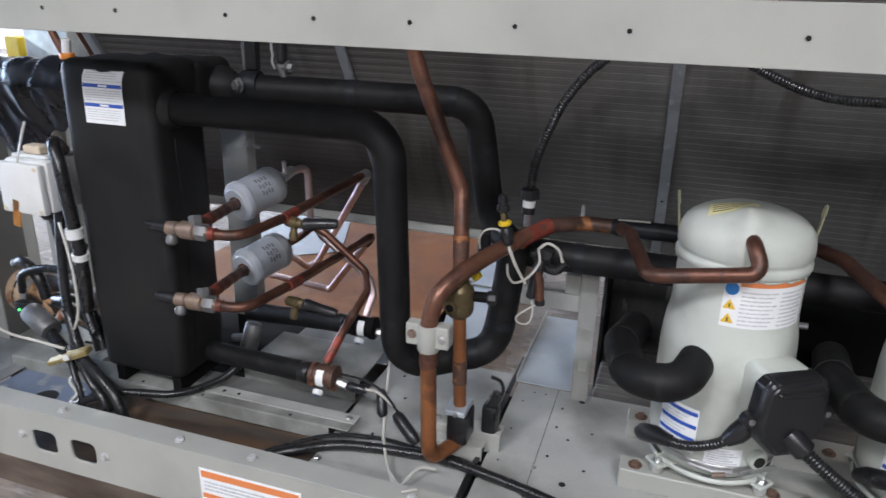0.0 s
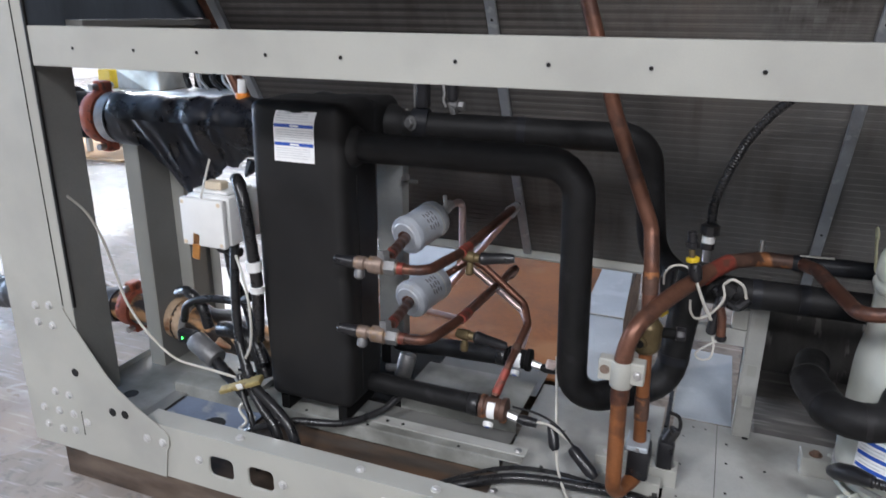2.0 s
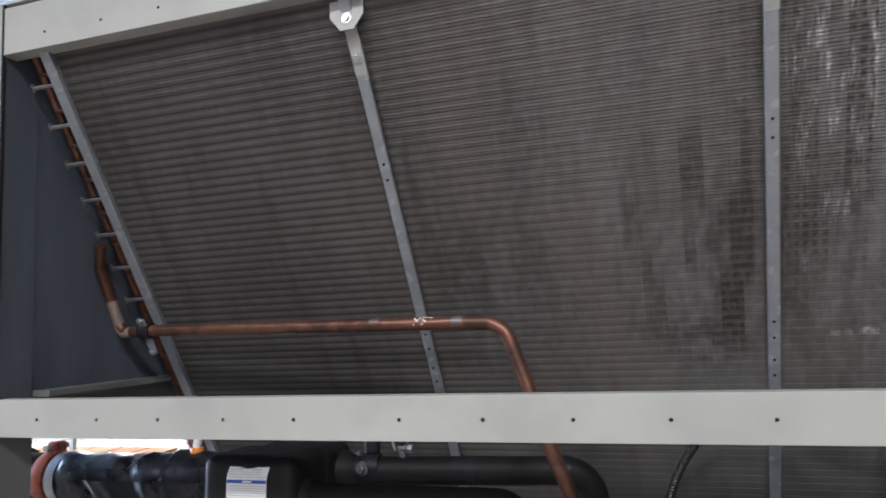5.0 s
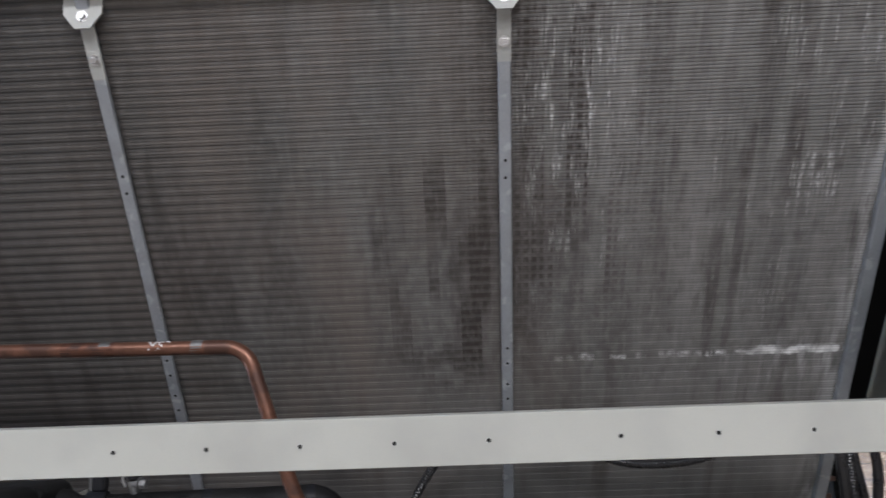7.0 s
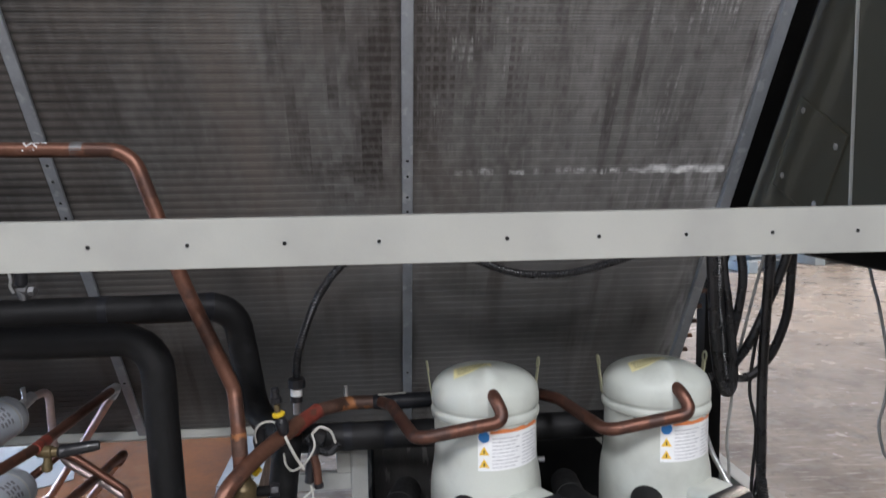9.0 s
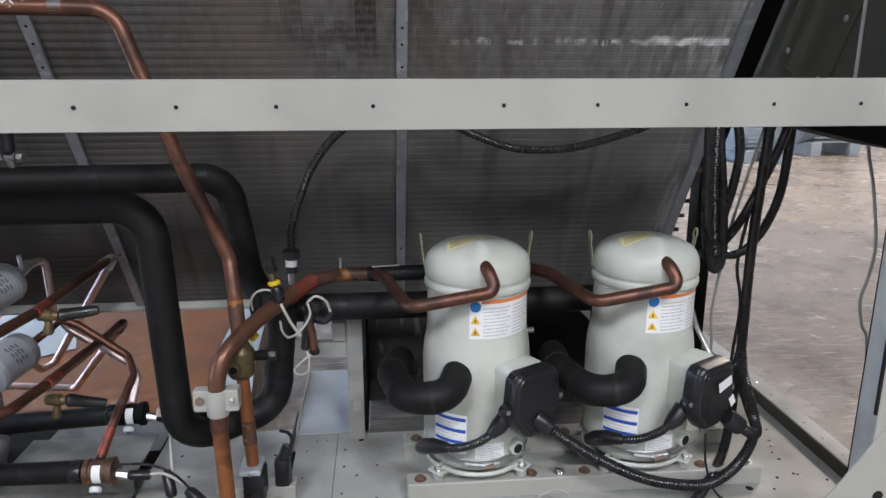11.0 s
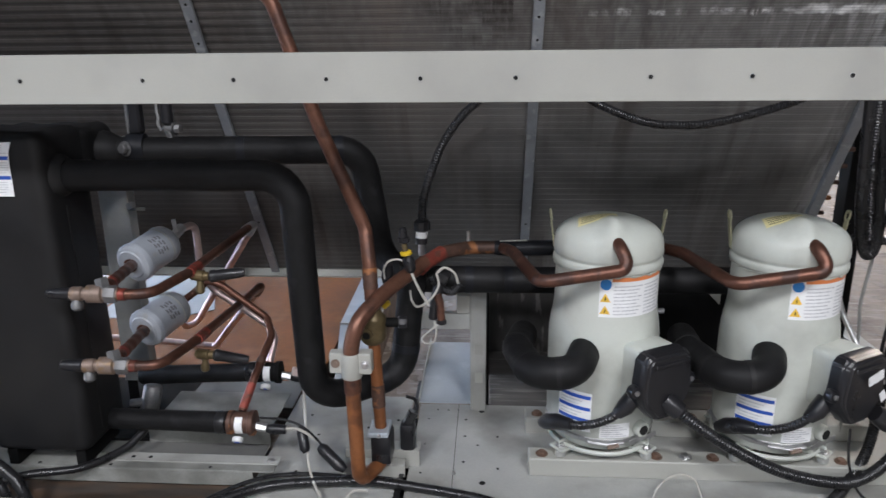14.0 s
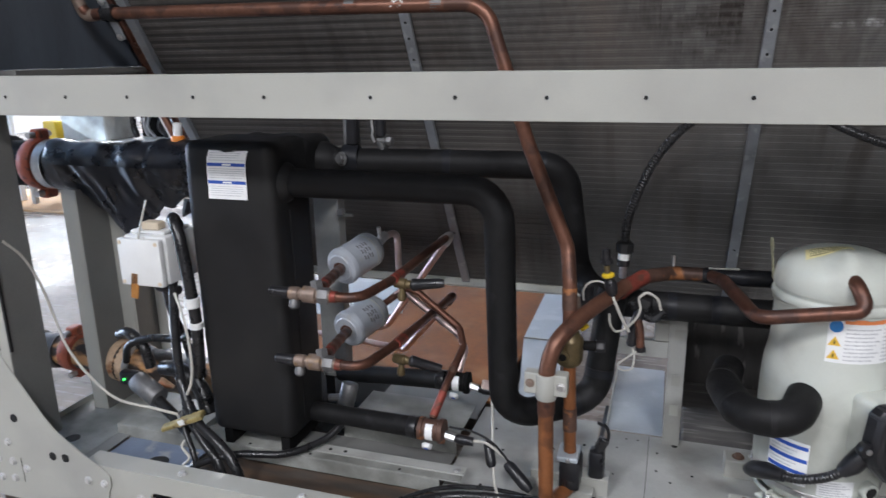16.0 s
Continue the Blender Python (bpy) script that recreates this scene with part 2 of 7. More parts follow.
COPPER_ORANGE = material("heat_stained_copper", (0.26, 0.098, 0.036), 0.45, metal=0.35, spread=0.25, scale=9, fine=70, bump=0.04, spots=(0.15, 0.060, 0.028), amount=0.5, spot_scale=8, spot_metal=0.4)
COPPER_BRIGHT = material("bright_copper_tube", (0.60, 0.47, 0.44), 0.40, metal=0.9, spread=0.2, scale=20, fine=90, bump=0.02)
# copper paled to hold a reflection in its colour
COPPER_PALE = material("reflection_paled_copper", (0.27, 0.205, 0.165), 0.5, metal=0.35, spread=0.25, scale=14, fine=90, bump=0.04, spots=(0.20, 0.11, 0.075), amount=0.42, spot_scale=9)
COPPER_DARK = material("dark_copper", (0.145, 0.067, 0.046), 0.42, metal=0.75, spread=0.35, scale=14, fine=80, bump=0.04, spots=(0.062, 0.030, 0.022), amount=0.5, spot_scale=14, spot_metal=0.4)
COPPER_RED = material("red_brazed_copper", (0.24, 0.052, 0.036), 0.45, metal=0.4, spread=0.35, scale=30, fine=90, bump=0.05, spots=(0.13, 0.05, 0.035), amount=0.45, spot_scale=35)
COPPER_OXIDE = material("oxidised_copper", (0.10, 0.055, 0.04), 0.55, metal=0.4, spread=0.4, scale=20, fine=90, bump=0.1, spots=(0.36, 0.15, 0.06), amount=0.42, spot_scale=22)
BRASS = material("dull_brass", (0.225, 0.168, 0.135), 0.50, metal=0.45, spread=0.3, scale=30, fine=150, bump=0.06, spots=(0.22, 0.15, 0.09), amount=0.4, spot_scale=40)
BRONZE = material("greenish_valve_brass", (0.15, 0.112, 0.056), 0.45, metal=0.6, spread=0.3, scale=30, fine=150, bump=0.06, spots=(0.13, 0.10, 0.05), amount=0.45, spot_scale=30)
EARTHBRASS = material("yellowed_earth_brass", (0.34, 0.27, 0.11), 0.42, metal=0.5, spread=0.35, scale=30, fine=150, bump=0.08, spots=(0.16, 0.12, 0.06), amount=0.45, spot_scale=30)
STEEL = material("zinc_steel", (0.55, 0.55, 0.55), 0.36, metal=0.9, spread=0.2, scale=40, fine=200, bump=0.03)
GALV = material("galvanised_strip", (0.30, 0.32, 0.34), 0.45, metal=0.55, spread=0.15, scale=18, fine=160, bump=0.03, spots=(0.40, 0.42, 0.44), amount=0.35, spot_scale=30)
SHEET = material("galvanised_sheet", (0.38, 0.42, 0.455), 0.42, metal=0.1, spread=0.12, scale=6, fine=120, bump=0.02, spots=(0.44, 0.48, 0.51), amount=0.35, spot_scale=7)
RUSTY = material("rusty_bolt", (0.15, 0.092, 0.065), 0.7, metal=0.3, spread=0.35, scale=60, fine=200, bump=0.2)
WHITE = material("white_plastic", (0.72, 0.73, 0.72), 0.35, spread=0.04, scale=20, fine=200)
LABEL = material("white_label", (0.82, 0.83, 0.83), 0.4, spread=0.04, scale=30, fine=200)
PRINT = material("grey_print", (0.55, 0.56, 0.58), 0.45, spread=0.35, scale=200, fine=600)
BLUE = material("blue_print", (0.022, 0.085, 0.42), 0.4, spread=0.1)
CYAN = material("blue_disc", (0.02, 0.20, 0.55), 0.4, spread=0.1)
ORANGE = material("orange_print", (0.75, 0.24, 0.08), 0.4, spread=0.1)
YELLOW = material("yellow_print", (0.78, 0.50, 0.06), 0.4, spread=0.1)
PALEYELLOW = material("pale_yellow_label", (0.80, 0.73, 0.38), 0.45, spread=0.12, scale=60)
YELLOWCAP = material("yellow_plastic", (0.62, 0.43, 0.02), 0.4, spread=0.1)
WIRE_W = material("off_white_wire", (0.46, 0.445, 0.40), 0.45, spread=0.1, scale=40)
WIRE_G = material("grey_cable", (0.22, 0.22, 0.21), 0.45, spread=0.1, scale=40)
DRIERBELL = material("drier_end_paint", (0.27, 0.285, 0.30), 0.40, spread=0.10, scale=30, fine=220, bump=0.03)
DARKPRINT = material("dark_print", (0.15, 0.15, 0.16), 0.5, spread=0.3, scale=200, fine=600)
TANRUST = material("tan_rusty_pipe", (0.52, 0.38, 0.26), 0.55, spread=0.35, scale=14, fine=90, bump=0.3, spots=(0.24, 0.085, 0.03), amount=0.5, spot_scale=16, edge=0.14)
GREYCAN = material("grey_drier_paint", (0.325, 0.35, 0.385), 0.36, spread=0.08, scale=30, fine=220, bump=0.03, spots=(0.31, 0.32, 0.325), amount=0.3, spot_scale=25)
REDCOUP = material("red_coupling_paint", (0.33, 0.075, 0.035), 0.5, spread=0.25, scale=30, fine=150, bump=0.12, spots=(0.16, 0.05, 0.03), amount=0.4, spot_scale=30)
RUSTPIPE = material("rusty_wrapped_pipe", (0.024, 0.018, 0.015), 0.38, spread=0.6, scale=24, fine=110, bump=0.7, stretch=(0.7, 1.6, 1.6), spots=(0.50, 0.27, 0.12), amount=0.50, spot_scale=9, edge=0.10)
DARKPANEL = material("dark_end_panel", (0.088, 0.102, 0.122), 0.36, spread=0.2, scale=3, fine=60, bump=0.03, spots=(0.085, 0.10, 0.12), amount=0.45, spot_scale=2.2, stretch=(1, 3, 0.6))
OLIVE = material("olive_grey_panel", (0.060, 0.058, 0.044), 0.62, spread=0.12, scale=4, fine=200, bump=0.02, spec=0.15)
DARKMETAL = material("black_steel_and_void", (0.010, 0.010, 0.010), 0.65, spread=0.2, scale=12, fine=200, bump=0.04, spec=0.04)
TIMBER = material("old_timber", (0.050, 0.034, 0.025), 0.6, spread=0.65, scale=7, fine=60, bump=0.5, stretch=(0.9, 3, 3), spots=(0.13, 0.098, 0.075), amount=0.52, spot_scale=5, edge=0.28)
TIMBER_GREY = material("weathered_timber", (0.105, 0.098, 0.090), 0.8, spread=0.45, scale=5, fine=60, bump=0.5, stretch=(0.6, 6, 6), spots=(0.21, 0.20, 0.185), amount=0.4, spot_scale=6)
BOARD = material("brown_board", (0.22, 0.085, 0.030), 0.6, spread=0.30, scale=3, fine=50, bump=0.03, spots=(0.28, 0.13, 0.055), amount=0.40, spot_scale=2.5, spec=0.2)
DARK = material("dark_hole", (0.006, 0.006, 0.006), 0.9, spread=0.1)
AMBER = material("amber_plastic", (0.36, 0.16, 0.04), 0.35, spread=0.2, scale=50)
ORANGECAP = material("orange_fitting", (0.72, 0.24, 0.03), 0.45, spread=0.2, scale=40)
PINKWHITE = material("pale_connector", (0.62, 0.50, 0.46), 0.4, spread=0.1)
GREENLED = glow("green_lamp", (0.05, 1.0, 0.1), 1.2)
CREAM = material("cream_plastic", (0.66, 0.56, 0.42), 0.4, spread=0.05)
CHALK = material("white_marker", (0.68, 0.68, 0.68), 0.6, spread=0.1)
BLUESHEET = material("blue_scuffed_sheet", (0.13, 0.16, 0.22), 0.5, spread=0.2, scale=8, fine=90, bump=0.03, spots=(0.26, 0.27, 0.27), amount=0.42, spot_scale=9)
PLY = material("tan_plywood", (0.46, 0.29, 0.15), 0.6, spread=0.15, scale=3, fine=60, bump=0.05, stretch=(1, 5, 1))
DARK_WALL = material("bounce_cutting_wall", (0.10, 0.105, 0.11), 0.6, spread=0.1, scale=1.5, fine=20)
GRIME = material("grimy_dark_board", (0.055, 0.052, 0.049), 0.7, spread=0.4, scale=7, fine=80, bump=0.3, stretch=(4, 1, 1), spots=(0.18, 0.17, 0.16), amount=0.36, spot_scale=9)
DULLSTEEL = material("dull_steel", (0.165, 0.165, 0.165), 0.50, metal=0.55, spread=0.3, scale=30, fine=150, bump=0.06)
HALLWALL = material("white_wall_panel", (0.78, 0.79, 0.80), 0.55, spread=0.05, scale=1.2, fine=20)
CEIL = material("ceiling_sheet", (0.26, 0.265, 0.27), 0.6, spread=0.05, scale=1)
# grey paint darkened to carry the shade on inner and recessed faces
SHADE_GREY = material("shade_darkened_grey", (0.165, 0.165, 0.155), 0.55, spread=0.15, scale=6, fine=150, bump=0.03, spots=(0.10, 0.10, 0.095), amount=0.4, spot_scale=3, edge=0.3)
STAINED_PLY = material("stained_plywood", (0.048, 0.038, 0.031), 0.5, spread=0.55, scale=6, fine=70, bump=0.15, stretch=(1, 4, 4), spots=(0.135, 0.072, 0.036), amount=0.46, spot_scale=3.5, edge=0.35)
HOSE = material("dusty_hose_rubber", (0.038, 0.038, 0.040), 0.5, spread=0.3, scale=20, fine=200, bump=0.1, spots=(0.075, 0.075, 0.075), amount=0.4, spot_scale=8)
BLUEHOSE = material("hose_stripe", (0.02, 0.12, 0.20), 0.45, spread=0.2)
MOTOR = material("blue_grey_machine", (0.24, 0.29, 0.33), 0.45, spread=0.2, scale=5)


def fin_material():
    """Dusty fin pack: fine rows across, streaks along the slope, pale dust; local x across, local y up the slope."""
    m = bpy.data.materials.new("dusty_fins")
    m.use_nodes = True
    nt = m.node_tree
    N, L = nt.nodes, nt.links
    bsdf = N["Principled BSDF"]
    geo = N.new("ShaderNodeNewGeometry")
    rot = N.new("ShaderNodeMapping")
    rot.vector_type = "TEXTURE"
    rot.inputs["Location"].default_value = (0, 1.148, 0.68)
    rot.inputs["Rotation"].default_value = (radians(121.6), 0, 0)
    L.new(geo.outputs["Position"], rot.inputs["Vector"])
    place = rot.outputs["Vector"]
    xyz = N.new("ShaderNodeSeparateXYZ")
    L.new(place, xyz.inputs[0])

    def noise_at(sx, sy, sc, detail=5.0):
        mp = N.new("ShaderNodeMapping")
        mp.inputs["Scale"].default_value = (sx, sy, 1)
        L.new(place, mp.inputs["Vector"])
        n = N.new("ShaderNodeTexNoise")
        n.inputs["Scale"].default_value, n.inputs["Detail"].default_value = sc, detail
        L.new(mp.outputs["Vector"], n.inputs["Vector"])
        return n.outputs["Fac"]

    def remap(v, a, b, c=0.0, d=1.0):
        r = N.new("ShaderNodeMapRange")
        for k, val in zip(("From Min", "From Max", "To Min", "To Max"), (a, b, c, d)):
            r.inputs[k].default_value = val
        L.new(v, r.inputs["Value"])
        return r.outputs[0]

    def calc(op, a, b):
        n = N.new("ShaderNodeMath")
        n.operation = op
        for i, v in enumerate((a, b)):
            if isinstance(v, (int, float)):
                n.inputs[i].default_value = v
            else:
                L.new(v, n.inputs[i])
        return n.outputs[0]

    def blend(f, a, b):
        n = N.new("ShaderNodeMix")
        n.data_type = "RGBA"
        L.new(f, n.inputs["Factor"])
        for k, v in (("A", a), ("B", b)):
            if isinstance(v, tuple):
                n.inputs[k].default_value = (*v, 1)
            else:
                L.new(v, n.inputs[k])
        return n.outputs["Result"]

    x, y = xyz.outputs["X"], xyz.outputs["Y"]

    def times(*v):
        out = v[0]
        for w in v[1:]:
            out = calc("MULTIPLY", out, w)
        return out

    def hump(v, c, w):
        """One at c, falling to nothing w away."""
        return remap(calc("ABSOLUTE", calc("SUBTRACT", v, c), 0.0), 0.25 * w, w, 1.0, 0.0)

    def wave(v, per, a, b, shift=0.0):
        """Stripes with that many to the metre."""
        f = calc("FRACT", calc("MULTIPLY", calc("SUBTRACT", v, shift), per), 0.0)
        return remap(calc("ABSOLUTE", calc("SUBTRACT", f, 0.5), 0.0), a, b)

    broad = noise_at(1.3, 0.5, 1.9)
    streak = noise_at(11, 0.8, 1.5, 6.0)
    fine = noise_at(70, 2.5, 1.5)
    wob = calc("ADD", x, remap(noise_at(1, 1, 1.6), 0.3, 0.7, -0.22, 0.22))
    # bare brown at one end, dusty grey with painted light at the other
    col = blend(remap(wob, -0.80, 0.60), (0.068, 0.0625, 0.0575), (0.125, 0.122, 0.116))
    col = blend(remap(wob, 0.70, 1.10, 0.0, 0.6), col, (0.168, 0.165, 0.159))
    # lower part blended to dark grey, with a wavy upper limit
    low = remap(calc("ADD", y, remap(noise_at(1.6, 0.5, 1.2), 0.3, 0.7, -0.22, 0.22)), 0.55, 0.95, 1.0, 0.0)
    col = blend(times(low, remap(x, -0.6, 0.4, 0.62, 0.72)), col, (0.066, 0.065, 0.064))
    col = blend(times(remap(broad, 0.45, 0.66), remap(x, -0.9, 0.7, 0.15, 0.8)), col, (0.20, 0.194, 0.185))
    col = blend(times(remap(streak, 0.48, 0.60), remap(noise_at(2.0, 1.2, 1.6), 0.42, 0.62), 0.8), col, (0.048, 0.041, 0.037))
    col = blend(times(remap(fine, 0.52, 0.70), remap(x, -0.4, 0.6, 0.04, 0.24), remap(y, 0.75, 1.1, 0.12, 1.0), remap(noise_at(9, 4, 2.0), 0.42, 0.6)), col, (0.34, 0.33, 0.32))
    # dust clinging in small smudges
    col = blend(times(remap(noise_at(22, 13, 1.5, 6.0), 0.46, 0.64), remap(x, -0.8, 0.5, 0.08, 0.36), remap(y, 0.8, 1.1, 0.15, 1.0)), col, (0.25, 0.243, 0.23))
    col = blend(times(remap(noise_at(17, 6, 1.9, 6.0), 0.52, 0.68), remap(x, -0.8, 0.5, 0.12, 0.45), remap(y, 0.8, 1.1, 0.2, 1.0)), col, (0.055, 0.050, 0.046))
    # rusty brown washed patches in the middle
    brown = times(hump(wob, -0.05, 0.65), remap(noise_at(3.0, 1.0, 1.3), 0.40, 0.60), remap(y, 0.55, 0.95, 0.15, 0.65))
    col = blend(brown, col, (0.158, 0.132, 0.114))
    cellx = wave(x, 46.0, 0.22, 0.40)
    celly = wave(y, 39.37, 0.20, 0.40)
    bars = calc("MAXIMUM", cellx, celly)
    # stains that stop at the tubes and at the fins' folds
    cell = N.new("ShaderNodeCombineXYZ")
    L.new(calc("DIVIDE", calc("FLOOR", calc("MULTIPLY", x, 36.0), 0.0), 36.0), cell.inputs[0])
    L.new(y, cell.inputs[1])

    def blocks(sx, sy, shift):
        mp = N.new("ShaderNodeMapping")
        mp.inputs["Scale"].default_value = (sx, sy, 1)
        mp.inputs["Location"].default_value = (shift, shift * 1.7, shift)
        L.new(cell.outputs[0], mp.inputs["Vector"])
        n = N.new("ShaderNodeTexNoise")
        n.inputs["Scale"].default_value, n.inputs["Detail"].default_value = 1.0, 2.0
        L.new(mp.outputs["Vector"], n.inputs["Vector"])
        return n.outputs["Fac"]

    rough_edge = remap(noise_at(60, 20, 1.5, 3.0), 0.35, 0.55, 0.55, 1.0)
    left_cols = times(remap(blocks(21, 2.2, 6.3), 0.46, 0.56), hump(x, 0.32, 0.26), remap(y, 0.96, 1.08), remap(y, 1.45, 1.80, 1.0, 0.25))
    blobs = times(hump(x, 0.31, 0.17), hump(y, 1.06, 0.13), remap(blocks(26, 20, 7.7), 0.40, 0.52), 0.8)
    col = blend(times(calc("MAXIMUM", left_cols, blobs), rough_edge, remap(celly, 0.0, 1.0, 0.95, 0.55)), col, (0.022, 0.015, 0.012))
    right_cols = times(remap(blocks(20, 1.6, 5.4), 0.38, 0.52), hump(x, 0.60, 0.34), remap(y, 1.12, 1.35))
    col = blend(times(right_cols, rough_edge, remap(bars, 0.0, 1.0, 0.95, 0.30)), col, (0.036, 0.027, 0.0235))
    far_cols = times(remap(blocks(33, 1.6, 9.2), 0.50, 0.58), remap(x, 0.70, 0.9), remap(y, 1.0, 1.15), remap(noise_at(6, 2.0, 1.4), 0.42, 0.58), 0.5)
    col = blend(times(far_cols, rough_edge), col, (0.050, 0.046, 0.043))
    pale_cols = times(remap(blocks(17, 1.2, 12.6), 0.54, 0.66), remap(x, 0.25, 0.7, 0.03, 0.26), remap(y, 1.0, 1.2))
    col = blend(pale_cols, col, (0.24, 0.232, 0.222))
    # chalky scale on the fins high up
    grain = remap(noise_at(75, 9, 1.6, 3.0), 0.44, 0.60)
    chalk = times(remap(noise_at(20, 3, 2.0, 5.0), 0.50, 0.62), remap(noise_at(2.6, 1.8, 1.1), 0.44, 0.58), remap(y, 0.95, 1.55), grain)
    col = blend(times(chalk, remap(x, 0.42, 0.56), remap(bars, 0.0, 1.0, 0.9, 0.25)), col, (0.46, 0.46, 0.45))
    blot = times(hump(x, 0.64, 0.20), hump(y, 1.82, 0.30), remap(noise_at(22, 5, 1.8, 4.0), 0.48, 0.60), grain, 0.75)
    col = blend(times(blot, remap(bars, 0.0, 1.0, 1.0, 0.3)), col, (0.62, 0.62, 0.61))
    pale = times(remap(noise_at(15, 0.8, 1.7, 6.0), 0.54, 0.64), remap(x, 0.5, 0.9), remap(y, 1.0, 1.4), 0.28)
    col = blend(pale, col, (0.30, 0.295, 0.285))
    # crusted seam across the pack
    crust = noise_at(10, 9, 2.2, 4.0)
    sy = calc("ADD", y, remap(crust, 0.3, 0.7, -0.007, 0.007))
    seam = times(hump(sy, 1.071, 0.012), remap(x, 0.50, 1.22, 0.35, 1.0), remap(noise_at(16, 1, 2.3, 6.0), 0.44, 0.56), calc("MAXIMUM", remap(noise_at(3.1, 1, 1.7, 3.0), 0.40, 0.56), remap(x, 1.10, 1.20)), remap(x, 0.48, 0.62), remap(noise_at(60, 60, 2.0, 2.0), 0.35, 0.55, 0.35, 1.0))
    col = blend(seam, col, (0.80, 0.80, 0.79))
    thick = times(hump(sy, 1.074, 0.015), remap(x, 1.12, 1.20), remap(noise_at(12, 1, 2.0, 5.0), 0.38, 0.50))
    col = blend(thick, col, (0.84, 0.84, 0.83))
    drip = times(remap(x, 0.95, 1.3), remap(y, 0.88, 1.06), remap(y, 1.07, 1.16, 1.0, 0.0), remap(noise_at(30, 4, 1.6), 0.50, 0.66))
    col = blend(times(drip, 0.7), col, (0.45, 0.45, 0.44))
    rim = times(remap(x, 1.33, 1.395), remap(noise_at(30, 5, 1.2), 0.42, 0.58))
    col = blend(times(rim, 0.6), col, (0.45, 0.45, 0.44))
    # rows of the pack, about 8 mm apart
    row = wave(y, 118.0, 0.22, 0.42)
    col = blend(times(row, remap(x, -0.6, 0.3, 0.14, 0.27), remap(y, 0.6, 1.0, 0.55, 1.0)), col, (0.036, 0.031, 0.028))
    # shade in the gaps between tubes, painted darker at the less dusty end
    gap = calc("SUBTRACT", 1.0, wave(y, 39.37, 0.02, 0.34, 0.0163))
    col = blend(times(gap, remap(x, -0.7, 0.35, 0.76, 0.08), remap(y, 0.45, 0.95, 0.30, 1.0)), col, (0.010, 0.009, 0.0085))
    L.new(col, bsdf.inputs["Base Color"])
    bsdf.inputs["Roughness"].default_value = 0.6
    bsdf.inputs["Metallic"].default_value = 0.15
    bp = N.new("ShaderNodeBump")
    bp.inputs["Strength"].default_value, bp.inputs["Distance"].default_value = 0.4, 0.002
    L.new(calc("SUBTRACT", 1.0, row), bp.inputs["Height"])
    L.new(bp.outputs["Normal"], bsdf.inputs["Normal"])
    return m


FINS = fin_material()


def concrete():
    """Polished concrete: cloudy, with scuffs, pale worn lanes and a varying gloss."""
    m = material("polished_concrete", (0.270, 0.226, 0.188), 0.25, spread=0.30, scale=1.1, fine=9, bump=0.02)
    nt = m.node_tree
    N, L = nt.nodes, nt.links
    bsdf = N["Principled BSDF"]
    base = bsdf.inputs["Base Color"].links[0].from_socket
    geo = N.new("ShaderNodeNewGeometry")
    for sc, lo, hi, amount, colour in ((0.55, 0.42, 0.68, 0.6, (0.33, 0.305, 0.28)), (3.2, 0.50, 0.66, 0.6, (0.115, 0.098, 0.085)), (11.0, 0.50, 0.68, 0.5, (0.30, 0.285, 0.27)), (26.0, 0.56, 0.70, 0.45, (0.10, 0.09, 0.08))):
        n = N.new("ShaderNodeTexNoise")
        n.inputs["Scale"].default_value, n.inputs["Detail"].default_value, n.inputs["Distortion"].default_value = sc, 7.0, 0.6
        L.new(geo.outputs["Position"], n.inputs["Vector"])
        f = N.new("ShaderNodeMapRange")
        for k, v in zip(("From Min", "From Max", "To Max"), (lo, hi, amount)):
            f.inputs[k].default_value = v
        L.new(n.outputs["Fac"], f.inputs["Value"])
        mix = N.new("ShaderNodeMix")
        mix.data_type = "RGBA"
        L.new(f.outputs[0], mix.inputs["Factor"])
        L.new(base, mix.inputs["A"])
        mix.inputs["B"].default_value = (*colour, 1)
        base = mix.outputs["Result"]
    # fine pale scratches in two directions
    for turn, shift in ((0.5, 0.0), (1.35, 4.0)):
        mp = N.new("ShaderNodeMapping")
        mp.inputs["Rotation"].default_value = (0, 0, turn)
        mp.inputs["Scale"].default_value = (5.0, 45.0, 1.0)
        mp.inputs["Location"].default_value = (shift, shift, 0)
        L.new(geo.outputs["Position"], mp.inputs["Vector"])
        n = N.new("ShaderNodeTexNoise")
        n.inputs["Scale"].default_value, n.inputs["Detail"].default_value = 1.0, 3.0
        L.new(mp.outputs["Vector"], n.inputs["Vector"])
        f = N.new("ShaderNodeMapRange")
        for k, v in zip(("From Min", "From Max", "To Max"), (0.60, 0.70, 0.65)):
            f.inputs[k].default_value = v
        L.new(n.outputs["Fac"], f.inputs["Value"])
        mix = N.new("ShaderNodeMix")
        mix.data_type = "RGBA"
        L.new(f.outputs[0], mix.inputs["Factor"])
        L.new(base, mix.inputs["A"])
        mix.inputs["B"].default_value = (0.46, 0.43, 0.40, 1)
        base = mix.outputs["Result"]
    L.new(base, bsdf.inputs["Base Color"])
    return m


CONCRETE = concrete()

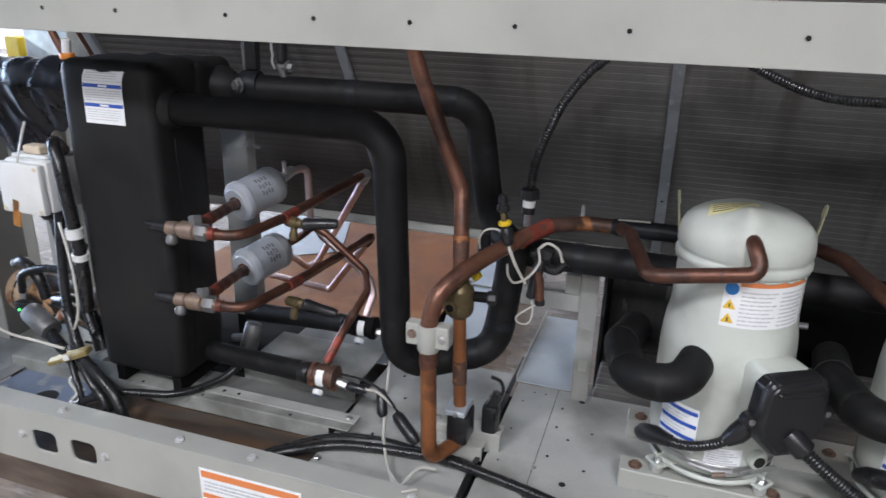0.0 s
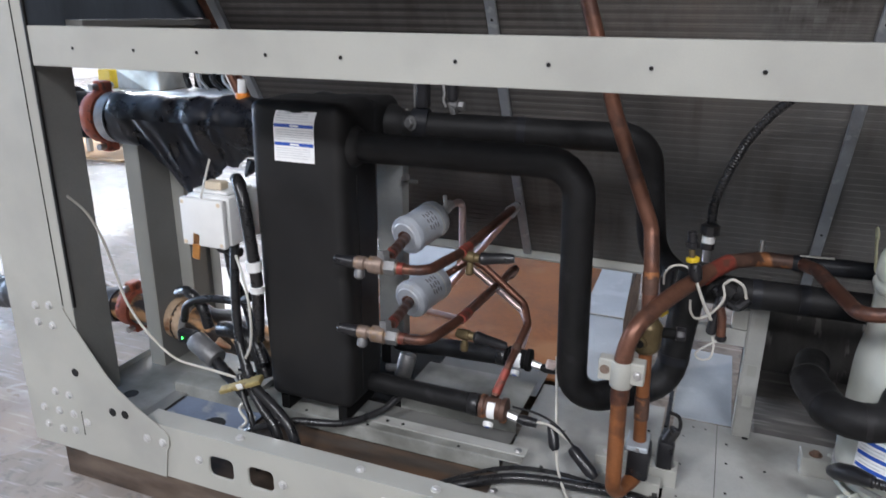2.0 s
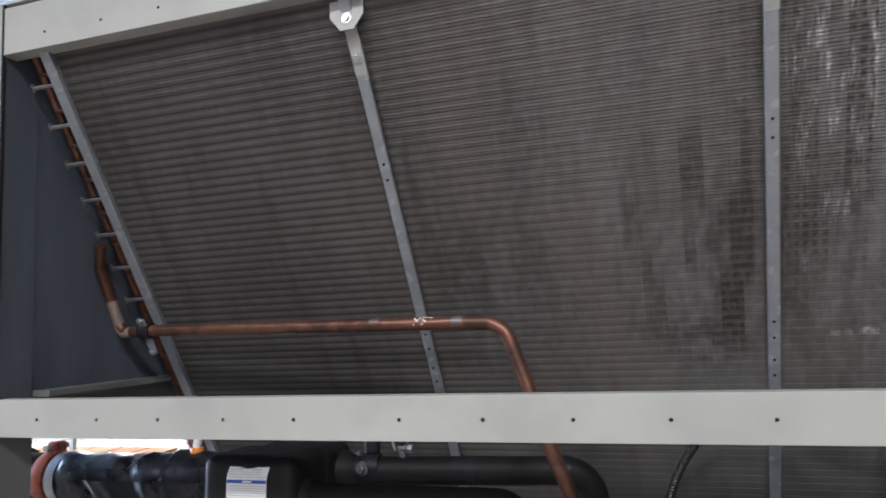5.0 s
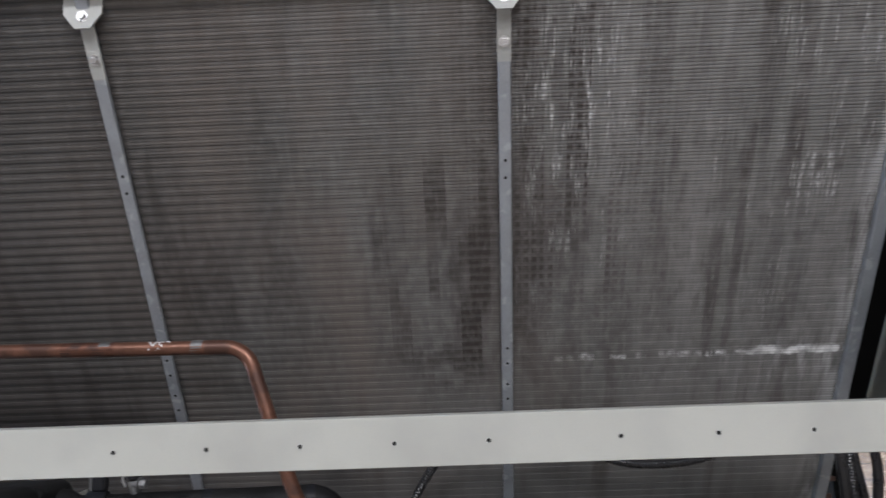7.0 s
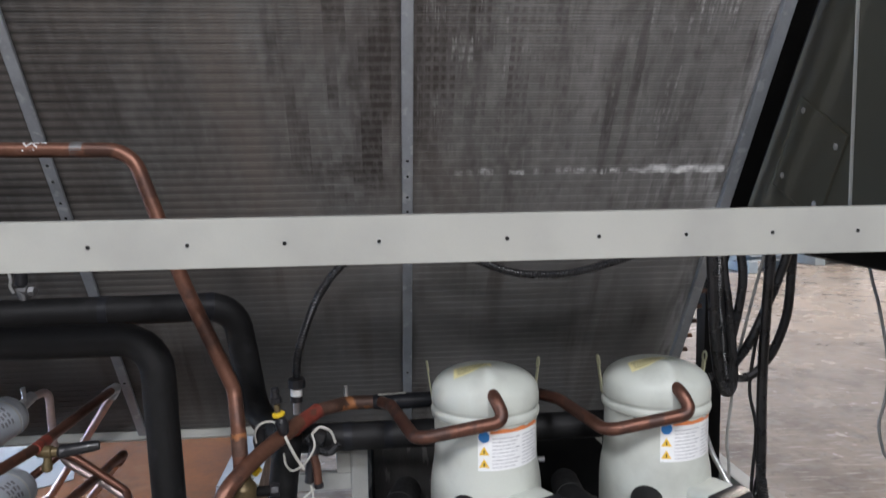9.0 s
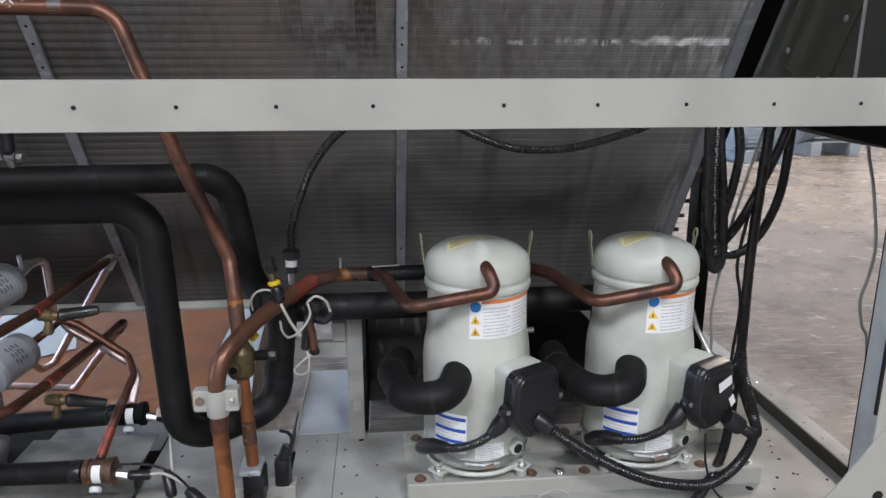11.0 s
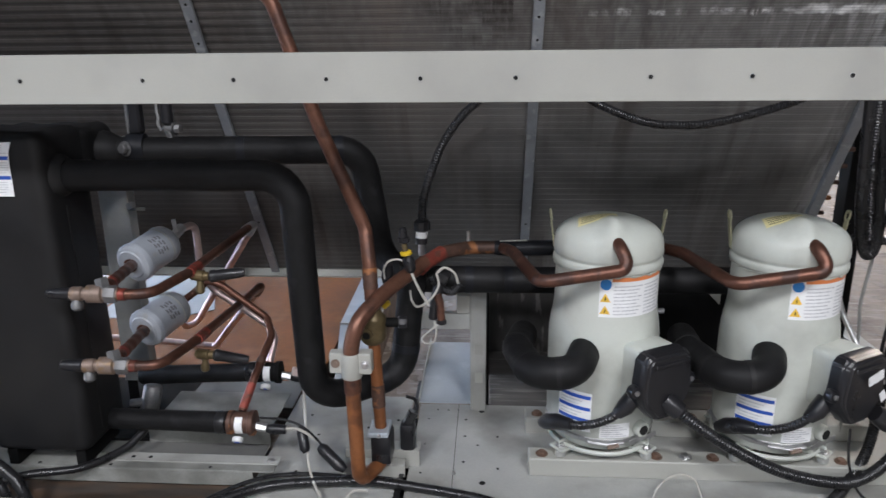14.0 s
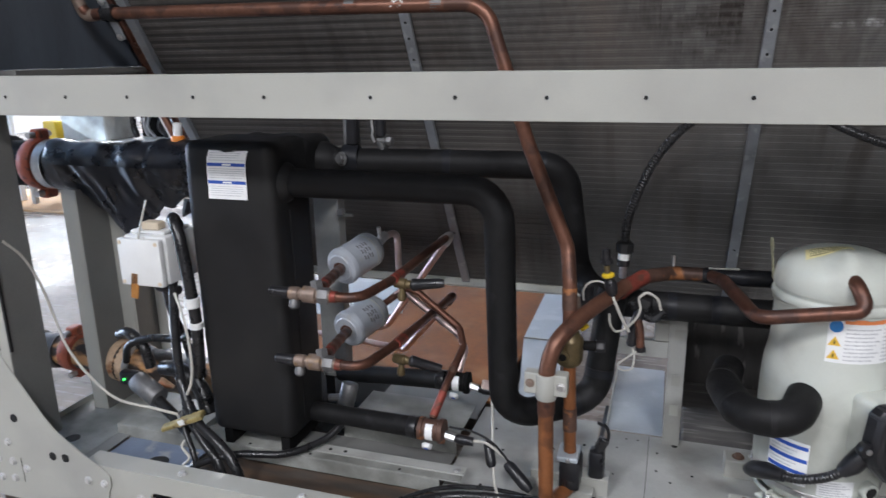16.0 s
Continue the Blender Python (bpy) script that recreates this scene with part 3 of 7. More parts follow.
# ---- hall ----
GZ = 0.10
HX0, HX1, HY0, HY1, HZ = -13.0, 14.0, -14.0, 13.0, 6.6
tagged(part("floor", box(HX0, HY0, -0.2, HX1, HY1, GZ), CONCRETE), "polished grey-brown concrete hall floor with worn patches", "floor", kind="structure")
tagged(part("wall_north", box(HX0, HY1, 0, HX1, HY1 + 0.2, HZ), HALLWALL), "white panelled hall wall", "wall", kind="structure")
# south and east walls are added, coloured dark to cut bounced light
tagged(part("wall_south", box(HX0, HY0 - 0.2, 0, HX1, HY0, HZ), DARK_WALL), "hall wall coloured dark to cut bounced light", "wall", kind="structure")
tagged(part("wall_east", box(HX1, HY0, 0, HX1 + 0.2, HY1, HZ), DARK_WALL), "hall wall coloured dark to cut bounced light", "wall", kind="structure")
bm = box(HX0 - 0.2, HY0, 0, HX0, -2.0, HZ)
box(HX0 - 0.2, 6.6, 0, HX0, HY1, HZ, bm=bm)
box(HX0 - 0.2, -2.0, 5.0, HX0, 6.6, HZ, bm=bm)
tagged(part("wall_west", bm, HALLWALL), "white hall wall with an open loading door", "wall", kind="structure")
bm = box(HX0, HY0, HZ, HX1, HY1, HZ + 0.2)
for k in range(40):
    box(HX0, HY0 + 0.2 + k * 0.675, HZ - 0.07, HX1, HY0 + 0.5 + k * 0.675, HZ - 0.001, bm=bm)
tagged(part("ceiling", bm, CEIL), "plain sheet hall ceiling", "ceiling", kind="structure")
tagged(part("ground", box(-60, -40, -0.42, HX0 - 0.2, 40, GZ - 0.02), CONCRETE), "pale concrete yard outside the loading door", "ground", kind="structure")
# housings added above the fill lamps, out of view
for bx, by in FILL_LAMPS:
    f = thing("ceiling_light", "unseen flat grey ceiling housing added above a fill lamp", "ceiling light", (bx, by, 6.2), group="high-bay lamps")
    part("housing", box(bx - 0.8, by - 0.55, 6.16, bx + 0.8, by + 0.55, 6.3, 0.02), STEEL, f)
    for sx in (-0.6, 0.6):
        part("hanger", cyl((bx + sx, by, 6.3), (bx + sx, by, 6.6), 0.01, 8), STEEL, f)

# strut rails on the far wall, with their punched slots
for z in (2.33, 3.57):
    rail = thing("wall_rail", "slotted white strut rail on the white wall", "wall rail", (HX0, 9.7, z), group="strut rails")
    part("rail_body", box(HX0 + 0.004, 6.7, z - 0.05, HX0 + 0.05, 12.8, z + 0.05, 0.004), HALLWALL, rail)
    bm = bmesh.new()
    for i in range(62):
        y = 6.75 + i * 0.095
        box(HX0 + 0.05, y, z - 0.022, HX0 + 0.053, y + 0.058, z + 0.022, bm=bm)
    tagged(part("slot_row", bm, DARK, rail), kind="stuff")
bm = cyl((HX0 + 0.03, 7.55, 0.1), (HX0 + 0.03, 7.55, 5.6), 0.022, 8)
whole("wall_conduit", bm, HALLWALL, "thin white conduit running up the wall", "conduit")

# ---- the chiller's frame ----
XL, XR = -1.82, 1.82
HOLES = [-1.404, -1.208, -1.02, -0.831, -0.641, -0.380, -0.190, 0.0, 0.190, 0.379, 0.641, 0.834, 1.021, 1.210, 1.401]
RZ0, RZ1 = 1.403, 1.502

RX = 1.5505
mid = thing("front_rail", "light grey painted steel rail with small screw holes", "rail", (0, 0, RZ0))
part("rail_face", box(-RX, 0.0, RZ0, RX, 0.003, RZ1, 0.001), PAINT, mid)
part("top_flange", box(-RX, 0.0032, RZ1 - 0.003, RX, 0.045, RZ1, 0.001), PAINT, mid)
part("bottom_flange", box(-RX, 0.0032, RZ0, RX, 0.045, RZ0 + 0.003, 0.001), PAINT, mid)
hole = part("screw_hole", cyl((0, -0.0006, 1.45), (0, 0.001, 1.45), 0.0042, 12), DARK, mid)
ring = part("hole_rim", sweep([(math.cos(a) * 0.0052, -0.0004, 1.45 + math.sin(a) * 0.0052) for a in [k * math.tau / 12 for k in range(13)]], 0.0009, 5), PAINT_IN, mid)
for x in HOLES:
    if x:
        link_copy(hole, (x, 0, 0))
        link_copy(ring, (x, 0, 0))

# deck out of view, added to shade the upper end panels
fd = thing("top_deck", "unseen grey sheet steel top deck added to shade the frame", "top deck", (0, 0.6, 2.62))
part("deck_sheet", box(-1.82, 0.0, 2.6205, 1.82, 1.30, 2.626, 0.001), PAINT, fd)
for x in (-1.0, 0.0, 1.0):
    part("stiffener", box(x - 0.02, 0.06, 2.585, x + 0.02, 1.28, 2.6203, 0.001), PAINT_IN, fd)
top = thing("top_rail", "light grey painted steel top rail of the frame", "rail", (0, 0, 2.47))
part("rail_channel", box(-1.56, 0.0, 2.47, 1.56, 0.05, 2.61, 0.002), PAINT, top)
for x in HOLES:
    part("screw_hole", cyl((x, -0.0006, 2.515), (x, 0.001, 2.515), 0.0042, 10), DARK, top)


def corner_post(side):
    """A front corner post with its returns, foot gusset and bolts; side -1 or 1."""
    s = side
    p = thing("corner_post", "light grey painted steel corner post with a bolted foot gusset", "post", (s * 1.69, 0, 0.15), group="front corner posts")

    def bx(x0, y0, z0, x1, y1, z1, bev=0.002, bm=None):
        a, b = sorted((s * x0, s * x1))
        return box(a, y0, z0, b, y1, z1, bev, bm=bm)

    part("front_plate", bx(1.597, -0.002, 0.216, 1.82, 0.002, 2.62, 0.001), PAINT, p)
    part("edge_fold", bx(1.562, 0.0, 0.40, 1.5965, 0.004, 2.62, 0.001), PAINT, p)
    part("outer_return", bx(1.816, 0.0025, 0.216, 1.82, 0.12, 2.62, 0.0), PAINT, p)
    if s < 0:
        # lower inner face has its shade put into a darker grey
        part("inner_return", bx(1.558, 0.0, 0.40, 1.5615, 0.125, 1.415, 0.0), SHADE_GREY, p, "inner face in grey darkened for its shade")
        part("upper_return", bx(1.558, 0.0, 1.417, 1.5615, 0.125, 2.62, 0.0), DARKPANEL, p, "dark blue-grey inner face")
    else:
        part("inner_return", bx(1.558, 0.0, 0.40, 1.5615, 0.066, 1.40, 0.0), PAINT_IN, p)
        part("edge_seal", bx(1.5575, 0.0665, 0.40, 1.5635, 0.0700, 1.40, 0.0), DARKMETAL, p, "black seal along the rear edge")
        # upper inner face is coloured dark olive so that it reads as unlit
        part("upper_return", bx(1.558, 0.0, 1.402, 1.5615, 0.125, 2.62, 0.0), OLIVE, p, "inner face coloured dark olive for its shade")
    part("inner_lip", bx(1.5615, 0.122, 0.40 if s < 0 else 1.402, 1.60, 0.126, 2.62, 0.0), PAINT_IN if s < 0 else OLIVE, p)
    part("gap_seal", bx(1.5515, -0.0012, 0.72, 1.5575, 0.006, 2.62, 0.0), DARK, p, "black seal line")
    part("fold_line", bx(1.5963, -0.0026, 0.72, 1.5975, 0.0, 2.62, 0.0), DARKMETAL, p)
    arc = [(1.60, 0.712), (1.565, 0.658), (1.523, 0.598), (1.471, 0.523), (1.43, 0.48), (1.393, 0.453), (1.36, 0.43), (1.329, 0.412), (1.27, 0.379), (1.257, 0.362), (1.257, 0.33)]
    outline = [(s * x, z) for x, z in [(1.60, 0.216)] + arc + [(1.268, 0.312), (1.285, 0.216)]]
    part("gusset", extrude_xz(outline, -0.005, -0.001), PAINT, p, "curved grey gusset plate")
    for x, z in [(1.709, 0.703), (1.652, 0.711), (1.710, 0.649), (1.652, 0.646), (1.693, 0.415), (1.636, 0.414), (1.755, 0.347), (1.691, 0.348), (1.630, 0.349), (1.749, 0.287), (1.687, 0.284), (1.633, 0.290), (1.575, 0.334), (1.338, 0.337), (1.280, 0.336)]:
        part("bolt", hexbolt((s * x, -0.005 if x < 1.6 else -0.002, z), (0, -1, 0), 0.0095, 0.008), ZINC, p)
    for x, z in [(1.590, 0.503), (1.462, 0.396), (1.414, 0.398)]:
        part("punched_hole", cyl((s * x, -0.0062 if x < 1.6 else -0.0034, z), (s * x, 0.0, z), 0.0135, 14), DARK, p)
    part("joint_line", bx(1.592, -0.0062, 0.285, 1.5935, 0.0, 0.37, 0.0), DARK, p)
    for x, z in [(1.78, 2.255), (1.714, 2.248), (1.78, 2.192), (1.714, 2.186)]:
        part("bolt", hexbolt((s * x, -0.002, z), (0, -1, 0), 0.0095, 0.008), ZINC, p)
    return p


corner_post(-1)
corner_post(1)

base = thing("base_rail", "light grey painted steel base rail with slots and a warning label", "rail", (0, 0, 0.145))
SLOTS = [(a, a + 0.09) for a in (-1.125, -0.99, 0.90, 1.035)]
SR = 0.020
bm = bmesh.new()
xs = sorted([-1.58, 1.58] + [v for s in SLOTS for v in s])
for y in (0.0, 0.003):
    grid = [[bm.verts.new((x, y, z)) for x in xs] for z in (0.216, 0.262, 0.335, 0.388)]
    for j in range(3):
        for i in range(len(xs) - 1):
            if j != 1 or (xs[i], xs[i + 1]) not in SLOTS:
                bm.faces.new((grid[j][i], grid[j][i + 1], grid[j + 1][i + 1], grid[j + 1][i]))
for y in (0.0, 0.003):
    for x0, x1 in SLOTS:
        # rounded corners of the slots
        for hx, hz, sx, sz in ((x0, 0.262, 1, 1), (x1, 0.262, -1, 1), (x1, 0.335, -1, -1), (x0, 0.335, 1, -1)):
            arc = [(hx + sx * SR * (1 - math.cos(radians(k * 18))), hz + sz * SR * (1 - math.sin(radians(k * 18)))) for k in range(6)]
            fan = [bm.verts.new((x, y, z)) for x, z in arc]
            mid = bm.verts.new((hx, y, hz))
            for f0, f1 in zip(fan, fan[1:]):
                bm.faces.new((mid, f0, f1))
bmesh.ops.bridge_loops(bm, edges=[e for e in bm.edges if e.is_boundary and all(v.co.x in (-1.58, 1.58) or v.co.z in (0.216, 0.388) for v in e.verts)])
part("front_plate", bm, PAINT, base)
part("top_flange", box(-1.36, 0.0032, 0.385, 1.36, 0.072, 0.39, 0.001), PAINT, base)
part("rear_lip", box(-1.36, 0.069, 0.34, 1.36, 0.072, 0.3848, 0.0), PAINT, base)
for x in (-1.031, -0.646, -0.43, 0.0, 0.43, 0.86):
    part("bolt", hexbolt((x, 0.035, 0.39), (0, 0, 1), 0.0095, 0.008), ZINC, base)
for x in (-1.157, -0.871, 0.871, 1.157):
    part("bolt", hexbolt((x, 0.0, 0.307 if x < -1 else 0.302), (0, -1, 0), 0.0095, 0.008), ZINC, base)


def slot(x0, x1, z0, z1):
    """A forklift slot with a thin rolled rim."""
    r = SR
    pts = []
    for cx, cz, a in ((x1 - r, z1 - r, 0), (x0 + r, z1 - r, 90), (x0 + r, z0 + r, 180), (x1 - r, z0 + r, 270)):
        pts += [(cx + r * math.cos(radians(a + k * 30)), cz + r * math.sin(radians(a + k * 30))) for k in range(4)]
    part("slot_rim", sweep([(x, 0.0045, z) for x, z in pts + pts[:1]], 0.0042, 8), PAINT, base, "rolled slot rim")


for a, c in SLOTS:
    slot(a, c, 0.262, 0.335)
lab = part("warning_label", box(-0.567, -0.0012, 0.205, -0.275, -0.0004, 0.352), LABEL, base, "white warning label with orange bands")
part("orange_band", box(-0.562, -0.0018, 0.325, -0.28, -0.0013, 0.345), ORANGE, lab)
part("orange_band", box(-0.562, -0.0018, 0.262, -0.41, -0.0013, 0.276), ORANGE, lab)
for i in range(3):
    part("print_bar", box(-0.555, -0.0018, 0.287 + i * 0.011, -0.30 - 0.03 * (i % 2), -0.0013, 0.292 + i * 0.011), PRINT, lab)

# inner channels, deck plates and cross members
chan = thing("inner_channel", "dusty light grey steel channel carrying the heat exchanger", "channel", (0, 0.25, 0.33))
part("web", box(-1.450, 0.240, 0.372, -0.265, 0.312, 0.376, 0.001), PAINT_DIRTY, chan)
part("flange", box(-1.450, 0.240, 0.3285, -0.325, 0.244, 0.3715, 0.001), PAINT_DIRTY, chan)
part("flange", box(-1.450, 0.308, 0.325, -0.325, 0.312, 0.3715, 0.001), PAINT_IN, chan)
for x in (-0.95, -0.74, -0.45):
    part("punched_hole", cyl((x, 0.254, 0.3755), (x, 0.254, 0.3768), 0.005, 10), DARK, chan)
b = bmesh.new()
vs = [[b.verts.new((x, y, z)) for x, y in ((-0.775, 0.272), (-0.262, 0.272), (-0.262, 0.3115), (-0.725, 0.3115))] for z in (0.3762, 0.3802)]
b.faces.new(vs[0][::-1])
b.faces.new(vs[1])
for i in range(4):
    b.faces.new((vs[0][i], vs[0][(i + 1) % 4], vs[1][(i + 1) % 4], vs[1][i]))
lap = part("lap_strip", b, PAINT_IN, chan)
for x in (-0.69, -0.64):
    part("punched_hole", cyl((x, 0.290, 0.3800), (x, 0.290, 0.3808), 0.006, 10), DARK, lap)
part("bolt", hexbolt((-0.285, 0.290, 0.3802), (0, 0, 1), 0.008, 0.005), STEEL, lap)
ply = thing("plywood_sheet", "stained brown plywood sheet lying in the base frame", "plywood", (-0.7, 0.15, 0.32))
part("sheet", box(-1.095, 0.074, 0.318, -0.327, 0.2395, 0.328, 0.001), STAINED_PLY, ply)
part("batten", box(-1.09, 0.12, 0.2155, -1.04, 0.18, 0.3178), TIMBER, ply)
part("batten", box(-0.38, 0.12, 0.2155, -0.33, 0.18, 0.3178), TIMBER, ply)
floorp = thing("filler_plate", "grey steel filler plate between the channels, darkened for shade", "plate", (-0.7, 0.35, 0.36))
# darkened grey stands for the shadow under the expansion valve
part("plate", box(-1.155, 0.3125, 0.350, -0.327, 0.4135, 0.354, 0.001), SHADE_GREY, floorp)
# a pale sheet lying behind the board
pale = thing("metal_sheet", "pale bluish metal sheet lying on the brown board", "sheet", (-1.2, 1.85, 0.313))
b = bmesh.new()
vs = [[b.verts.new((x, y, z)) for x, y in ((-1.50, 2.14), (-1.16, 2.14), (-0.97, 1.62), (-1.14, 1.50), (-1.50, 1.50))] for z in (0.3125, 0.3155)]
b.faces.new(vs[0][::-1])
b.faces.new(vs[1])
for i in range(5):
    b.faces.new((vs[0][i], vs[0][(i + 1) % 5], vs[1][(i + 1) % 5], vs[1][i]))
part("sheet", b, SHEET, pale)
chan2 = thing("inner_channel", "dusty light grey steel channel behind the expansion valves", "channel", (0, 0.48, 0.35))
part("web", box(-0.705, 0.415, 0.395, -0.327, 0.655, 0.399, 0.001), PAINT_DIRTY, chan2)
part("flange", box(-0.705, 0.415, 0.345, -0.327, 0.419, 0.3945, 0.001), PAINT_DIRTY, chan2)
# black tray added to keep the unlit space under the heat exchanger dark
tray = thing("drip_tray", "black tray filling the unlit space under the heat exchanger", "tray", (-1.0, 0.5, 0.34))
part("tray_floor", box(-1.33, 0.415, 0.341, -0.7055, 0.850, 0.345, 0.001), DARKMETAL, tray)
part("rear_floor", box(-0.7050, 0.6555, 0.341, -0.327, 0.850, 0.345, 0.001), SHADE_GREY, tray, "dull grey rear floor")
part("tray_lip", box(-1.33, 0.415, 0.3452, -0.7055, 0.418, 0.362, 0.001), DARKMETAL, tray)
for x in (-0.66, -0.5, -0.38):
    part("punched_hole", cyl((x, 0.47, 0.3985), (x, 0.47, 0.3998), 0.006, 10), DARK, chan2)

deck = thing("deck_plate", "light grey painted steel deck plate with small punched holes", "deck plate", (0.2, 0.4, 0.34))
part("plate", box(0.105, 0.0725, 0.343, 1.729, 0.70, 0.347, 0.001), PAINT_IN, deck)
part("plate_joint", box(0.232, 0.075, 0.347, 0.2335, 0.698, 0.3474), DARK, deck)
part("front_turndown", box(0.105, 0.0725, 0.29, 1.729, 0.0765, 0.3428), PAINT_IN, deck)
rng = random.Random(4)
for x, y, r in [(0.31, 0.656, 0.009), (0.316, 0.259, 0.009), (0.26, 0.60, 0.004), (0.26, 0.5, 0.004), (0.26, 0.36, 0.004), (0.275, 0.20, 0.005), (0.14, 0.6, 0.003), (0.14, 0.45, 0.003), (0.14, 0.3, 0.003), (0.2, 0.66, 0.003), (0.165, 0.66, 0.003), (0.3, 0.45, 0.004), (0.36, 0.5, 0.004), (0.36, 0.33, 0.004), (1.53, 0.2, 0.006), (1.45, 0.16, 0.004), (1.6, 0.34, 0.005), (1.6, 0.42, 0.005), (1.68, 0.3, 0.005), (1.66, 0.6, 0.004), (1.3, 0.13, 0.004), (1.02, 0.15, 0.009), (0.62, 0.16, 0.005), (1.615, 0.745 - 0.06, 0.004), (1.61, 0.63, 0.004), (1.63, 0.53, 0.004), (1.60, 0.46, 0.004), (1.48, 0.33, 0.004), (1.54, 0.325, 0.005), (1.61, 0.335, 0.004), (1.43, 0.28, 0.011), (1.545, 0.21, 0.010), (1.50, 0.27, 0.004)]:
    part("punched_hole", cyl((x, y, 0.3468), (x, y, 0.3478), r, 10), DARK, deck)
for x, y in [(0.235, 0.3), (0.245, 0.22), (0.14, 0.12), (1.62, 0.5)]:
    part("deck_screw", hexbolt((x, y, 0.347), (0, 0, 1), 0.006, 0.004, False), STEEL, deck)
edge = thing("deck_edge", "light grey raised edge strip along the deck's end", "edge strip", (1.78, 0.7, 0.3))
part("strip", box(1.7345, 0.07, 0.216, 1.80, 1.7, 0.390, 0.002), PAINT_IN, edge)
# shade of the inner face is put into a dark olive colour
part("inner_face", box(1.7300, 0.07, 0.330, 1.7343, 1.7, 0.388, 0.001), OLIVE, edge, "inner face coloured dark olive for its shade")
endp = thing("deck_plate", "light grey painted steel end deck plate", "deck plate", (1.3, 0.9, 0.34))
part("plate", box(1.20, 0.702, 0.343, 1.729, 1.16, 0.347, 0.001), PAINT_IN, endp)

# black sheet added below the joint for the shade in its gap
part("joint_gap", box(0.0765, 0.077, 0.285, 0.104, 0.70, 0.290), DARK, deck)
for k in range(9):
    part("edge_screw", hexbolt((1.762, 0.16 + 0.1 * k, 0.390), (0, 0, 1), 0.005, 0.003, False), STEEL, edge)
shelf = thing("deck_tray", "galvanised sheet steel tray beside the suction pipe", "tray", (0.19, 0.8, 0.35))
part("tray_floor", box(0.10, 0.70, 0.350, 0.2715, 1.20, 0.353), SHEET, shelf)
part("tray_edge", box(0.096, 0.70, 0.350, 0.0995, 1.20, 0.372), PAINT, shelf)
up = thing("support_channel", "light grey upright steel channel with square cut-outs", "channel", (0.3, 0.68, 0.347))
part("web", box(0.2765, 0.66, 0.347, 0.322, 0.664, 0.80, 0.001), PAINT_IN, up)
part("flange", box(0.272, 0.66, 0.347, 0.276, 0.71, 0.80, 0.001), PAINT_IN, up)
for z in (0.45, 0.55, 0.70):
    part("cut_out", box(0.287, 0.6585, z, 0.312, 0.6598, z + 0.035), PAINT, up)
part("top_bracket", box(0.228, 0.655, 0.692, 0.271, 0.70, 0.755, 0.003), PAINT, up)
part("cross_bar", box(0.10, 0.664, 0.635, 0.271, 0.69, 0.688, 0.002), PAINT_IN, up)

rsheet = thing("galvanised_sheet", "pale bluish galvanised sheet lying behind the suction pipe", "sheet", (-0.1, 1.4, 0.33))
def flat_plate(pts, z0, z1):
    """A level plate with an outline in x and y."""
    b = bmesh.new()
    lo = [b.verts.new((x, y, z0)) for x, y in pts]
    hi = [b.verts.new((x, y, z1)) for x, y in pts]
    b.faces.new(lo[::-1])
    b.faces.new(hi)
    for i in range(len(pts)):
        b.faces.new((lo[i], lo[(i + 1) % len(pts)], hi[(i + 1) % len(pts)], hi[i]))
    return b


part("sheet", flat_plate([(-0.190, 0.80), (-0.085, 0.80), (-0.150, 1.418), (-0.322, 1.418), (-0.235, 0.90), (-0.215, 0.82)], 0.330, 0.334), SHEET, rsheet)
part("rear_sheet", flat_plate([(-0.322, 1.422), (-0.150, 1.422), (-0.205, 2.3), (-0.340, 2.3)], 0.334, 0.338), SHEET, rsheet)
part("fold", box(-0.322, 1.416, 0.3345, -0.150, 1.4215, 0.341), PAINT, rsheet)
for x in (-0.24, -0.20):
    part("bearer", box(x, 0.95, GZ, x + 0.03, 2.3, 0.3298), TIMBER, rsheet)
mplate = thing("deck_plate", "light grey steel deck plate under the pipes", "deck plate", (-0.1, 0.4, 0.34))
part("plate", box(-0.325, 0.0725, 0.335, 0.075, 0.76, 0.339, 0.001), PAINT_IN, mplate)
for x, y in [(-0.312, 0.105), (-0.312, 0.150), (-0.25, 0.24)]:
    part("bolt", hexbolt((x, y, 0.339), (0, 0, 1), 0.008, 0.006), STEEL, mplate)
for x, y in [(-0.22, 0.3), (-0.2, 0.5), (-0.05, 0.55), (-0.25, 0.62), (0.04, 0.6)]:
    part("punched_hole", cyl((x, y, 0.3388), (x, y, 0.3398), 0.005, 10), DARK, mplate)
zb = thing("pipe_bracket", "light grey steel angle bracket under the pipe valve", "bracket", (0.0, 0.33, 0.34))
bm = box(-0.08, 0.286, 0.339, 0.098, 0.290, 0.376, 0.001)
box(-0.08, 0.2905, 0.372, 0.098, 0.325, 0.376, 0.001, bm=bm)
part("angle", bm, PAINT, zb)
bm = box(-0.08, 0.331, 0.339, 0.135, 0.335, 0.396, 0.001)
box(-0.08, 0.3355, 0.392, 0.135, 0.385, 0.396, 0.001, bm=bm)
part("rear_angle", bm, PAINT, zb)
for x in (-0.05, 0.118):
    part("bolt", hexbolt((x, 0.36, 0.396), (0, 0, 1), 0.008, 0.006), STEEL, zb)
# black strip added in place of the dark gap between deck sheets
whole("seam_strip", box(0.081, 0.10, 0.3472, 0.095, 0.86, 0.3515, 0.001), RUBBER, "black strip standing in for the gap in the deck", "strip")
endl = thing("end_plate", "dusty light grey steel floor pan of the base frame", "plate", (-1.5, 0.35, 0.34))
part("plate", box(-1.4495, 0.3125, 0.352, -1.1555, 0.62, 0.355, 0.001), PAINT_DIRTY, endl)
